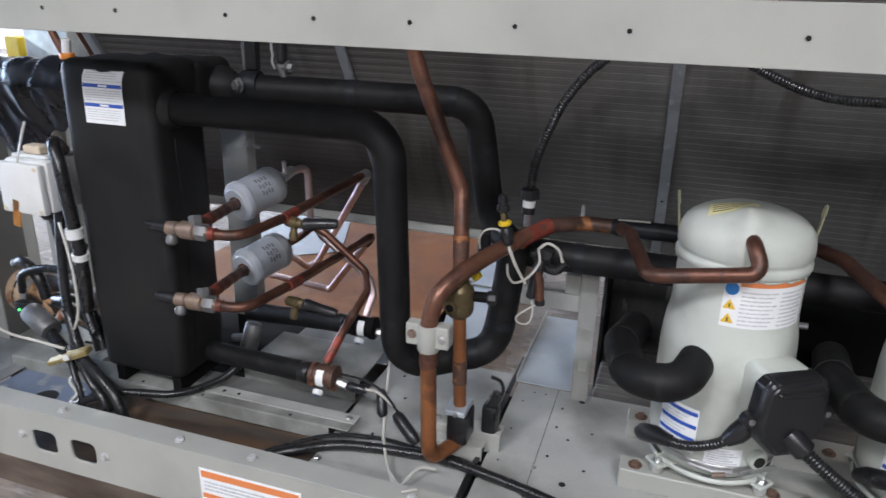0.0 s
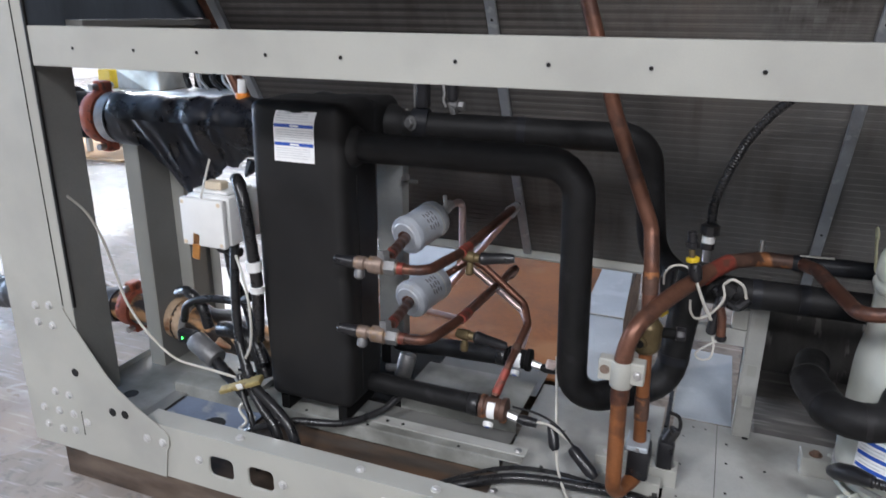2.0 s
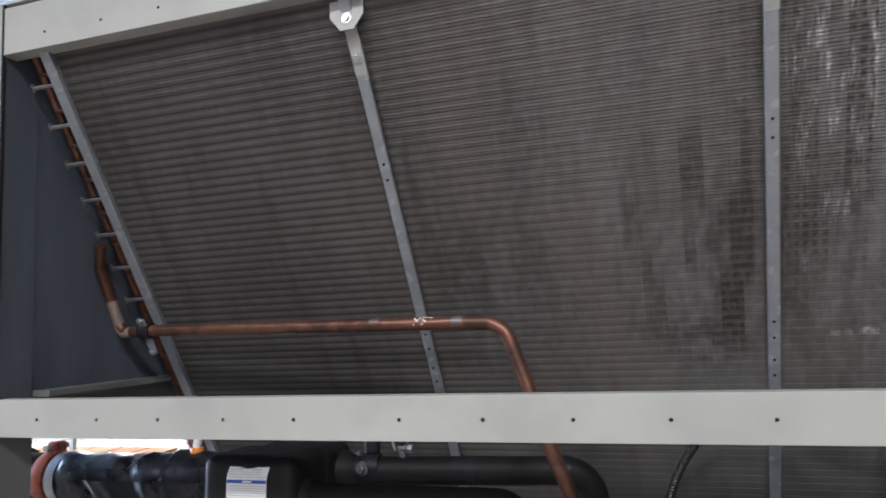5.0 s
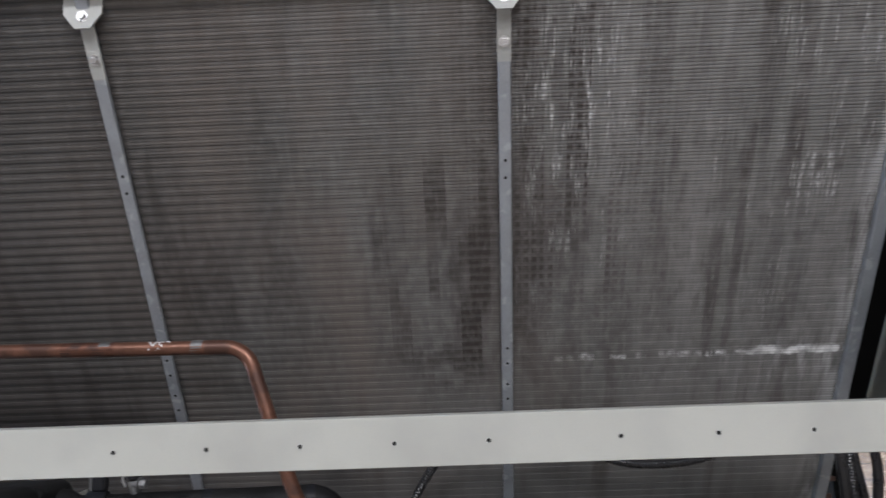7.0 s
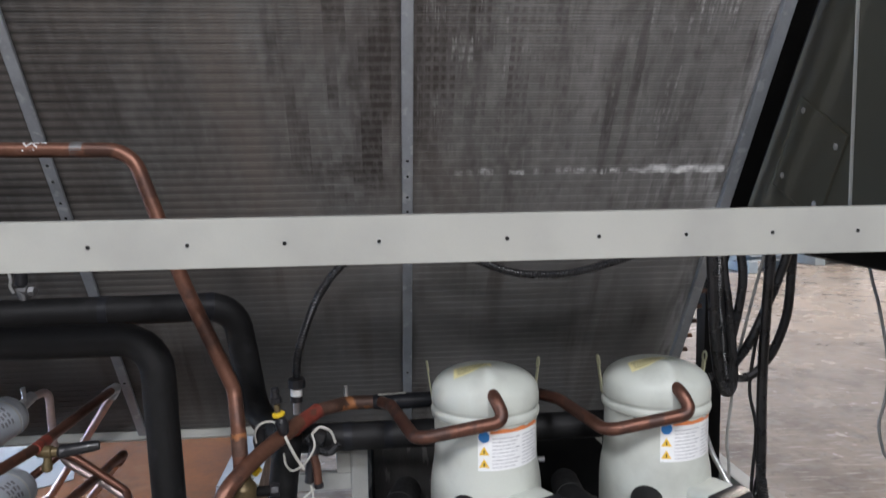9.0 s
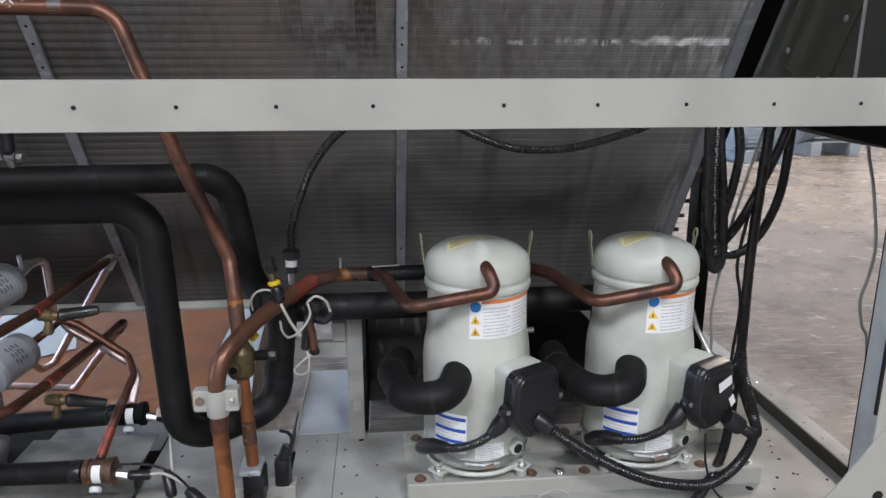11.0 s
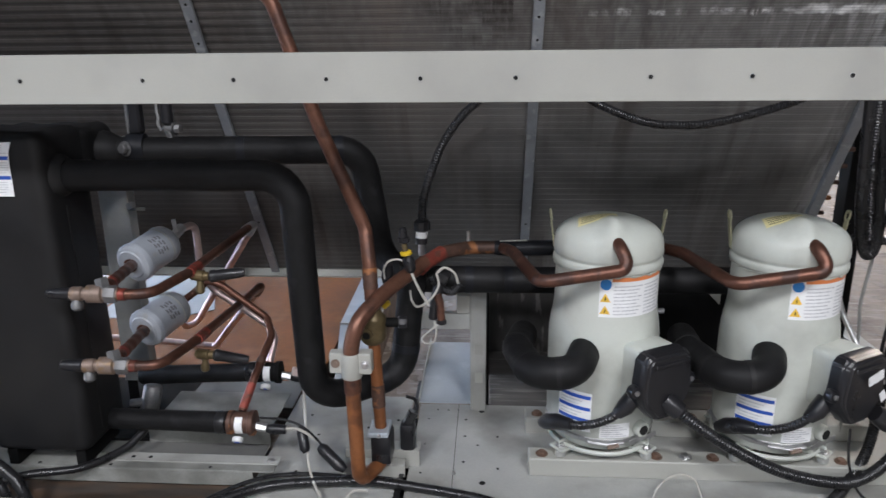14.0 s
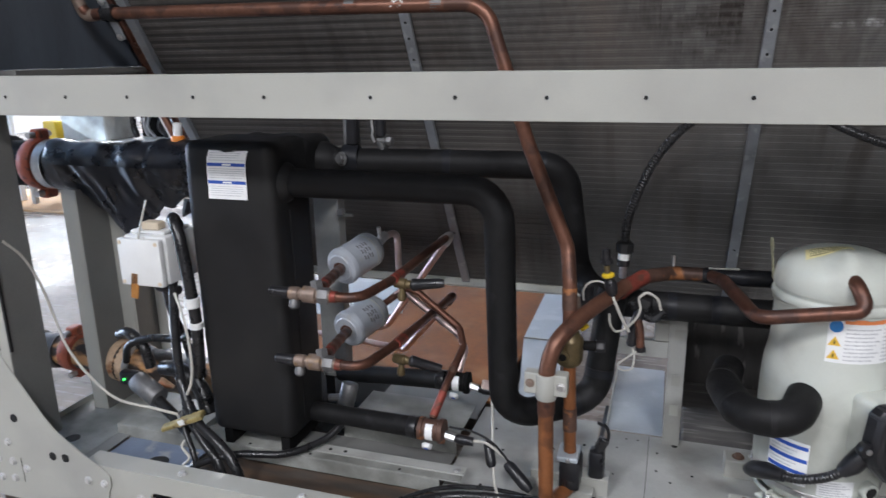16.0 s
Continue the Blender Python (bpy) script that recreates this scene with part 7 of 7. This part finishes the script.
def film_bag(edge, top, y0, y1):
    """Crumpled film hanging from a pipe: edge is its lower outline, top its upper height."""
    q = bmesh.new()
    nx, nz = 40, 12
    sides = []
    for front in (True, False):
        rows = []
        for i in range(nx + 1):
            x = edge[0][0] + (edge[-1][0] - edge[0][0]) * i / nx
            for (xa, za), (xb, zb) in zip(edge, edge[1:]):
                if xa <= x <= xb + 1e-6:
                    zl = za + (zb - za) * (x - xa) / (xb - xa)
            rows.append([])
            for j in range(nz + 1):
                f = j / nz
                z = top + (zl - top) * f
                puck = noise.noise(Vector((x * 13, z * 7, 2))) * 0.014 + noise.noise(Vector((x * 34 + z * 20, z * 10, 5))) * 0.011
                y = (y0 + 0.03 * f + puck) if front else (y1 - (y1 - y0 - 0.04) * f)
                if j == nz:
                    y = y0 + 0.035 + puck
                rows[-1].append(q.verts.new((x + 0.006 * noise.noise(Vector((x * 40, z * 40, 1))), y, z)))
        sides.append(rows)
        for i in range(nx):
            for j in range(nz):
                q.faces.new((rows[i][j], rows[i + 1][j], rows[i + 1][j + 1], rows[i][j + 1]))
    bmesh.ops.remove_doubles(q, verts=q.verts, dist=0.0015)
    return q


bag = film_bag([(-1.66, 1.135), (-1.60, 1.118), (-1.52, 1.062), (-1.43, 0.985), (-1.395, 0.992), (-1.345, 1.03), (-1.30, 1.058), (-1.275, 1.088), (-1.24, 1.082), (-1.19, 1.125), (-1.13, 1.13)], 1.215, 0.352, 0.50)
part("wrap_bag", bag, WRAP, wp, "crumpled hanging black film", 50)
for x, z in ((-1.11, 1.10), (-1.16, 1.085), (-1.07, 1.115)):
    part("wrap_shred", sweep([(x, 0.37, z + 0.03), (x - 0.012, 0.36, z), (x - 0.03, 0.365, z - 0.018)], lambda i, run: (0.022, 0.014, 0.004)[i], 7), TAPE, wp)
part("bare_pipe", cyl((-1.95, 0.45, 1.20), (-1.73, 0.45, 1.20), 0.078, 28), DARKMETAL, wp)
part("silver_band", cyl((-1.775, 0.45, 1.20), (-1.738, 0.45, 1.20), 0.0835, 28), STEEL, wp)
def coupling(x, y, z, r):
    c = thing("pipe_coupling", "red-brown bolted pipe coupling", "coupling", (x, y, z), group="pipe couplings")
    part("housing", sweep([(x - 0.028, y, z), (x - 0.024, y, z), (x - 0.010, y, z), (x + 0.010, y, z), (x + 0.024, y, z), (x + 0.028, y, z)], lambda i, run: (r, r * 1.10, r * 1.14, r * 1.14, r * 1.10, r)[i], 28), REDCOUP, c)
    for s in (-1, 1):
        part("bolt_pad", box(x - 0.02, y - 0.02, z + s * r * 1.25 - 0.02, x + 0.02, y + 0.03, z + s * r * 1.25 + 0.02, 0.006), REDCOUP, c)
        part("bolt", cyl((x, y - 0.045, z + s * r * 1.27), (x, y + 0.045, z + s * r * 1.27), 0.011, 10), STEEL, c)
    return c
coupling(-1.81, 0.45, 1.20, 0.078)
wp = thing("water_pipe", "lower rusty water pipe with peeling black wrap", "pipe", (-1.5, 0.45, 0.5))
path = even([Vector((-1.055, 0.45, 0.462)), Vector((-1.28, 0.45, 0.468)), Vector((-1.64, 0.45, 0.500)), Vector((-1.95, 0.45, 0.503))], 0.02)
part("peeling_wrap", sweep(path, lambda i, run: (0.071 if run < 0.52 else 0.057) * (1 + 0.12 * noise.noise(Vector((run * 16, 7, 1)))), 22), RUSTPIPE, wp)
part("bare_section", cyl((-1.63, 0.45, 0.4992), (-1.535, 0.45, 0.4907), 0.0735, 26), TANRUST, wp, "bare tan and rusty section")
part("hose_clamp", cyl((-1.535, 0.45, 0.4905), (-1.510, 0.45, 0.4885), 0.0775, 26), STEEL, wp, "bright steel clamp band")
for x, a0, m in ((-1.45, -20, TANRUST), (-1.41, -35, PLY), (-1.36, 10, TANRUST), (-1.28, -30, PLY), (-1.22, -15, TANRUST), (-1.14, -20, PLY)):
    q = sweep([(x - 0.035, 0.45 - 0.074 * math.cos(radians(a0)), 0.475 - 0.074 * math.sin(radians(a0)) - 0.02), (x, 0.45 - 0.076 * math.cos(radians(a0)), 0.475), (x + 0.04, 0.45 - 0.074 * math.cos(radians(a0)), 0.46)], lambda i, run: (0.008, 0.018, 0.006)[i], 8)
    part("torn_foam", q, m, wp, "torn orange foam")
coupling(-1.80, 0.45, 0.505, 0.062)
fs = thing("junction_box", "white plastic junction box under the wrapped pipe", "junction box", (-1.2, 0.27, 0.9))
b = box(-1.302, 0.225, 0.888, -1.150, 0.375, 1.035, 0.008, seg=2)
part("body", b, WHITE, fs)
lid = part("lid", box(-1.308, 0.200, 0.885, -1.156, 0.2245, 1.030, 0.007, seg=2), WHITE, fs)
for x in (-1.296, -1.168):
    for z in (0.897, 1.018):
        part("lid_screw", cyl((x, 0.2005, z), (x, 0.198, z), 0.006, 10), CREAM, lid)
for z in (0.940, 0.995):
    part("gland_port", cyl((-1.1495, 0.30, z), (-1.143, 0.30, z), 0.020, 18), WHITE, fs)
part("top_step", box(-1.290, 0.24, 1.0355, -1.165, 0.36, 1.046, 0.004), WHITE, fs)
part("top_nut", box(-1.255, 0.25, 1.0465, -1.195, 0.29, 1.070, 0.004), CREAM, fs, "cream plastic nut")
part("bottom_gland", sweep([(-1.24, 0.26, 0.884), (-1.22, 0.26, 0.868), (-1.15, 0.26, 0.862)], lambda i, run: (0.014, 0.017, 0.014)[i], 12), PLASTIC, fs)
tg = thing("wire_tag", "amber plastic tag on an off-white wire", "tag", (-1.25, 0.2, 0.87))
part("tag_body", rot_box((-1.262, 0.203, 0.885), (0.028, 0.006, 0.085), (0, 10, 0), 0.003), AMBER, tg)
part("tie_wire", cable([(-1.215, 0.24, 1.14), (-1.228, 0.215, 1.06), (-1.24, 0.2065, 1.0), (-1.255, 0.2035, 0.92)], 0.0032), WIRE_W, tg)
of = thing("orange_fitting", "small orange and white sensor fitting on the pipe", "fitting", (-1.236, 0.45, 1.28))
part("collar", cyl((-1.236, 0.44, 1.275), (-1.236, 0.44, 1.306), 0.021, 16, bevel=0.004), ORANGECAP, of)
part("sensor_head", cyl((-1.236, 0.44, 1.306), (-1.232, 0.44, 1.345), 0.014, 12), WHITE, of)
part("copper_arm", cyl((-1.250, 0.44, 1.306), (-1.285, 0.43, 1.395), 0.011, 10), COPPER, of)
part("lead", cyl((-1.262, 0.44, 1.300), (-1.305, 0.44, 1.385), 0.004, 8), WIRE_W, of)
for pts, r, lab_ in (
    ([(-1.170, 0.31, 1.052), (-1.150, 0.27, 1.082), (-1.121, 0.235, 1.083), (-1.092, 0.215, 1.042), (-1.076, 0.205, 0.975), (-1.064, 0.20, 0.905), (-1.06, 0.205, 0.80), (-1.07, 0.215, 0.70), (-1.09, 0.23, 0.60)], 0.018, "thick black cable down the heat exchanger's side"),
    ([(-1.17, 0.26, 0.89), (-1.165, 0.24, 0.78), (-1.155, 0.22, 0.66), (-1.13, 0.20, 0.55), (-1.09, 0.185, 0.45), (-1.03, 0.16, 0.40), (-0.97, 0.13, 0.33), (-0.95, 0.11, 0.25)], 0.014, "black cable running down from the junction box"),
    ([(-1.20, 0.26, 0.885), (-1.195, 0.27, 0.78), (-1.165, 0.28, 0.68), (-1.12, 0.25, 0.60), (-1.07, 0.22, 0.53)], 0.014, "black cable running down from the junction box"),
    ([(-1.46, 0.33, 0.56), (-1.42, 0.31, 0.63), (-1.33, 0.31, 0.665), (-1.22, 0.30, 0.68), (-1.12, 0.25, 0.73), (-1.08, 0.24, 0.80)], 0.013, "black cable looped over the lower pipe"),
    ([(-1.50, 0.36, 0.64), (-1.44, 0.34, 0.66), (-1.38, 0.33, 0.62), (-1.36, 0.33, 0.55)], 0.018, "black hose end by the lower pipe"),
    ([(-1.15, 0.21, 0.60), (-1.10, 0.18, 0.52), (-1.05, 0.15, 0.485), (-0.975, 0.125, 0.455), (-0.915, 0.11, 0.41), (-0.885, 0.10, 0.34), (-0.88, 0.10, 0.24)], 0.0150, "thick black cable curving down behind the base rail"),
    ([(-1.12, 0.19, 0.53), (-1.08, 0.16, 0.478), (-1.02, 0.13, 0.435), (-0.965, 0.115, 0.385), (-0.945, 0.105, 0.30), (-0.945, 0.105, 0.22)], 0.0135, "thick black cable curving down behind the base rail"),
    ([(-1.13, 0.18, 0.50), (-1.10, 0.15, 0.45), (-1.06, 0.125, 0.40), (-1.04, 0.11, 0.33), (-1.03, 0.10, 0.24)], 0.009, "thin black cable dropping into the base frame"),
    ([(-1.30, 0.32, 0.56), (-1.22, 0.30, 0.57), (-1.15, 0.30, 0.52), (-1.11, 0.28, 0.44)], 0.026, "black hose end under the lower pipe"),
    ([(-1.12, 0.12, 0.32), (-1.02, 0.12, 0.38), (-0.92, 0.15, 0.405), (-0.80, 0.21, 0.392), (-0.72, 0.30, 0.40), (-0.68, 0.36, 0.43)], 0.011, "black cable curling under the heat exchanger"),
):
    whole("cable_run", cable(pts, r, 12), RUBBER, lab_, "cable", group="cables by the heat exchanger")
ck = thing("cable_sleeve", "white bands on the thick black cable", "cable clip", (-1.06, 0.2, 0.86))
part("band", sweep([(-1.0605, 0.2, 0.838), (-1.0615, 0.199, 0.866)], 0.0235, 14), WHITE, ck)
part("band", sweep([(-1.062, 0.207, 0.772), (-1.0605, 0.205, 0.79)], 0.0225, 14), WHITE, ck)
fsw = thing("flow_switch", "silver metal can on a black cable by the lower pipe", "flow switch", (-1.27, 0.26, 0.5))
part("can", cyl((-1.370, 0.270, 0.530), (-1.265, 0.245, 0.490), 0.034, 18, bevel=0.006), DULLSTEEL, fsw)
part("lead", sweep([(-1.29, 0.25, 0.496), (-1.25, 0.235, 0.475), (-1.18, 0.21, 0.45), (-1.12, 0.18, 0.432)], lambda i, run: (0.017, 0.020, 0.018, 0.016)[i], 12), RUBBER, fsw)
part("lamp", cyl((-1.445, 0.295, 0.513), (-1.443, 0.289, 0.511), 0.0024, 8), GREENLED, fsw, "small green lamp")
part("lamp_body", box(-1.47, 0.296, 0.49, -1.405, 0.33, 0.535, 0.008, seg=2), PLASTIC, fsw)
gb = thing("earth_bar", "tarnished brass earth bar tying the cables", "earth bar", (-1.1, 0.19, 0.44))
part("bar", rot_box((-1.120, 0.150, 0.478), (0.115, 0.03, 0.014), (10, -21, 12), 0.003), EARTHBRASS, gb)
part("bar", rot_box((-1.070, 0.146, 0.502), (0.085, 0.036, 0.016), (10, -21, 12), 0.003), EARTHBRASS, gb)
part("screw", rot_box((-1.090, 0.124, 0.496), (0.020, 0.006, 0.018), (10, -21, 12), 0.002), WHITE, gb)
for pts in (
    [(-1.5570, 0.040, 1.045), (-1.552, 0.09, 0.985), (-1.540, 0.12, 0.90), (-1.517, 0.13, 0.79), (-1.487, 0.13, 0.695), (-1.424, 0.13, 0.610), (-1.326, 0.13, 0.540), (-1.20, 0.14, 0.520), (-1.13, 0.16, 0.50)],
    [(-1.15, 0.235, 0.86), (-1.11, 0.21, 0.80), (-1.085, 0.195, 0.70), (-1.09, 0.19, 0.60), (-1.13, 0.185, 0.52)],
    [(-1.10, 0.165, 0.43), (-1.12, 0.15, 0.40), (-1.09, 0.14, 0.37), (-1.11, 0.13, 0.345), (-1.07, 0.12, 0.36), (-1.05, 0.13, 0.40)],
    [(-1.165, 0.20, 0.47), (-1.14, 0.185, 0.455), (-1.12, 0.18, 0.47)],
):
    whole("pale_wire", cable(pts, 0.0042), WIRE_W, "off-white wire hanging by the heat exchanger", "wire", group="pale wires")

# rear uprights seen past the pipes
for x0, x1, y, z0, z1, lab_ in ((-1.66, -1.60, 0.36, 0.3435, 1.13, "grey steel pipe support channel under the wrapped pipe"), (-2.02, -1.97, 0.95, GZ, 1.0, "grey steel rear corner angle")):
    u = thing("support_channel", lab_, "support", (x0, y, z0))
    part("flange", box(x0, y, z0, x1, y + 0.004, z1, 0.001), PAINT, u)
    # web takes the darkened grey to read as the shaded side
    part("web", box(x1 - 0.004, y + 0.0045, z0, x1, y + 0.13, z1, 0.0), SHADE_GREY, u)
    part("rear_flange", box(x1 - 0.004, y + 0.1305, z0, x1 + 0.05, y + 0.134, z1, 0.0), PAINT, u)

# overhead of the pipes: service valves on the suction line
s = thing("access_valve", "black sensor plug with a steel edge on the insulated pipe", "valve", (-0.69, 0.541, 1.27), group="access valves")
part("saddle", sweep([(-0.712, 0.537, 1.2335), (-0.70, 0.539, 1.2333), (-0.676, 0.544, 1.233), (-0.664, 0.546, 1.2328)], lambda i, run: (0.0436, 0.0470, 0.0470, 0.0436)[i], 22), TAPE, s, "dusty black saddle")
part("side_nut", hexbolt((-0.700, 0.495, 1.240), (-0.3, -1, 0.1), 0.015, 0.016), DULLSTEEL, s)
part("plug", box(-0.700, 0.525, 1.276, -0.664, 0.56, 1.42, 0.006), PLASTIC, s, "black plug")
part("metal_edge", box(-0.707, 0.530, 1.278, -0.7005, 0.555, 1.42, 0.001), DULLSTEEL, s)
s = thing("access_valve", "small steel access valve with black cap on the insulated pipe", "valve", (-0.60, 0.558, 1.27), group="access valves")
part("stem", cyl((-0.592, 0.558, 1.262), (-0.604, 0.558, 1.298), 0.010, 10), DULLSTEEL, s)
part("side_port", cyl((-0.604, 0.558, 1.291), (-0.573, 0.552, 1.289), 0.0095, 10), DULLSTEEL, s)
part("port_cap", hexbolt((-0.575, 0.5525, 1.2893), (1, -0.15, 0.0), 0.0135, 0.018), DULLSTEEL, s)
part("cap", sweep([(-0.598, 0.558, 1.300), (-0.597, 0.558, 1.306), (-0.597, 0.558, 1.335), (-0.597, 0.558, 1.42)], lambda i, run: (0.012, 0.017, 0.017, 0.014)[i], 14), PLASTIC, s, "black cap")
part("clip", cable([(-0.612, 0.545, 1.285), (-0.619, 0.543, 1.305), (-0.616, 0.543, 1.322), (-0.619, 0.543, 1.345), (-0.616, 0.545, 1.40)], 0.0042), STEEL, s, "bright metal clip")

# ---- around the machine ----
BEFORE = set(scene.objects)
def hose(name, label, pts, r, ribs=True):
    t = thing(name, label, "hose", pts[0])
    path = even(spline(pts, 14), 0.012)
    part("hose_wall", sweep(path, (lambda i, run: r if (i // 2) % 2 else r * 0.965) if ribs else r, 20), HOSE, t)
    return t


h = hose("water_hose", "thick black ribbed water hose with steel clamps", [(-1.86, 0.45, 0.50), (-2.2, 0.45, 0.48), (-2.7, 0.48, 0.42), (-3.4, 0.6, 0.25), (-4.2, 0.9, 0.09)], 0.066)
for x in (-1.99, -2.06):
    part("hose_clamp", cyl((x, 0.45, 0.496), (x + 0.022, 0.45, 0.4965), 0.0695, 20), STEEL, h)
h = hose("water_hose", "thick black ribbed hose with a blue stripe curving down", [(-1.94, 0.45, 1.212), (-2.25, 0.46, 1.195), (-2.57, 0.50, 1.08), (-2.88, 0.57, 0.87), (-3.12, 0.66, 0.60), (-3.4, 0.80, 0.28), (-3.85, 1.0, 0.10), (-4.6, 1.3, 0.09)], 0.085)
part("blue_stripe", cable([(-2.0, 0.385, 1.155), (-2.25, 0.395, 1.14), (-2.53, 0.435, 1.025), (-2.82, 0.50, 0.82), (-3.05, 0.59, 0.555), (-3.32, 0.735, 0.245)], 0.012), BLUEHOSE, h)

bn = thing("work_bench", "white work bench with hoses and cans on it", "bench", (-7.1, 3.9, 0))
part("top", box(-8.6, 3.5, 1.09, -6.2, 4.3, 1.16, 0.006), HALLWALL, bn)
for x in (-8.5, -6.35):
    for y in (3.56, 4.2):
        part("leg", box(x, y, 0, x + 0.06, y + 0.06, 1.09), HALLWALL, bn)
part("shelf", box(-8.5, 3.55, 0.30, -6.3, 4.25, 0.34), HALLWALL, bn)
for x, y, r, h_, m, lab_ in ((-7.0, 3.75, 0.11, 0.16, REDCOUP, "red-brown can on the bench"), (-6.72, 3.8, 0.09, 0.24, GREYCAN, "grey can on the bench"), (-7.3, 3.8, 0.10, 0.2, RUBBER, "black drum on the bench")):
    whole("can", lathe([(0, 1.16), (r, 1.16), (r, 1.16 + h_ * 0.9), (r * 0.93, 1.16 + h_), (0, 1.16 + h_)], x, y, 24), m, lab_, "can")
for i, (y, z) in enumerate(((3.7, 0.46), (3.95, 0.50), (3.8, 0.72))):
    b = sweep([(-7.6 + k * 0.065, y, z) for k in range(19)], lambda i, run: (0.098, 0.125)[i % 2], 16)
    whole("ribbed_hose", b, RUBBER, "dark ribbed hose stored under the bench", "hose", group="stored hoses")
whole("white_sack", rot_box((-6.25, 3.55, 0.55), (0.35, 0.2, 0.5), (0, 25, 10), 0.05, seg=3), WHITE, "white sack leaning by the bench", "sack")
pal = thing("pallet", "pale plywood pallet on the hall floor", "pallet", (-6.6, 4.9, 0))
for k in range(5):
    part("slat", box(-8.2 + k * 0.44, 5.0, 0.09, -7.8 + k * 0.44, 6.4, 0.115, 0.003), BOARD, pal)
for y in (5.05, 5.65, 6.25):
    part("bearer", box(-8.2, y, 0.0, -6.0, y + 0.1, 0.0895, 0.003), BOARD, pal)
eq = thing("tool_stand", "white topped stand with a dark tool board", "stand", (-4.9, 4.4, 0))
part("top", box(-6.1, 4.05, 0.63, -3.7, 4.75, 0.67, 0.004), WHITE, eq)
for x in (-6.05, -3.78):
    for y in (4.1, 4.66):
        part("leg", box(x, y, 0.0, x + 0.05, y + 0.05, 0.6295, 0.003), PAINT_IN, eq)
part("tool_board", box(-5.05, 4.68, 0.67, -3.72, 4.72, 1.25, 0.004), DARKMETAL, eq, "black tool board")
gx = thing("equipment_box", "grey equipment box on the white stand", "box", (-5.36, 4.4, 0.67))
part("body", box(-5.63, 4.22, 0.67, -5.09, 4.62, 1.15, 0.012), PAINT_IN, gx)
part("lid", box(-5.65, 4.20, 1.15, -5.07, 4.64, 1.18, 0.006), WHITE, gx)
whole("yellow_box", box(-5.86, 4.2, 0.67, -5.69, 4.36, 0.86, 0.01), YELLOWCAP, "yellow plastic box on the white stand", "box")
for i in range(9):
    x = -4.98 + i * 0.125 + 0.03 * math.sin(i * 2.3)
    whole("hanging_hose", cable([(x, 4.50, 1.16), (x + 0.02, 4.47, 0.95), (x + 0.035 * math.cos(i), 4.45, 0.80), (x + 0.05, 4.47, 0.69)], 0.016 if i % 3 else 0.03), STEEL if i % 3 else RUBBER, "short metal hose standing before the tool board", "hose", group="metal hoses")
ply = whole("plywood_sheet", box(-7.4, 3.85, 0.0, -5.35, 4.75, 0.022, 0.002), PLY, "tan plywood sheet lying on the hall floor", "plywood")

for x, y, s in ((6.15, 9.0, 0.95), (7.70, 9.75, 1.1)):
    mt = thing("pump_motor", "blue-grey pump motor on steel feet", "motor", (x, y, 0), group="pump motors")
    part("drum", cyl((x - 0.45 * s, y, 0.48 * s), (x + 0.45 * s, y, 0.48 * s), 0.32 * s, 24, bevel=0.04), MOTOR, mt)
    for k in range(9):
        part("fin", box(x - 0.3 * s, y - 0.345 * s + 0.02, 0.2 * s + k * 0.065 * s, x + 0.3 * s, y - 0.30 * s, 0.22 * s + k * 0.065 * s), MOTOR, mt)
    for dx in (-0.35, 0.25):
        part("foot", box(x + dx * s, y - 0.35 * s, 0, x + (dx + 0.16) * s, y + 0.35 * s, 0.2 * s, 0.01), MOTOR, mt)

# these stand on the hall floor
for ob in [o for o in scene.objects if o not in BEFORE and o.parent is None and not o.name.startswith("water_hose")]:
    ob.location.z += GZ
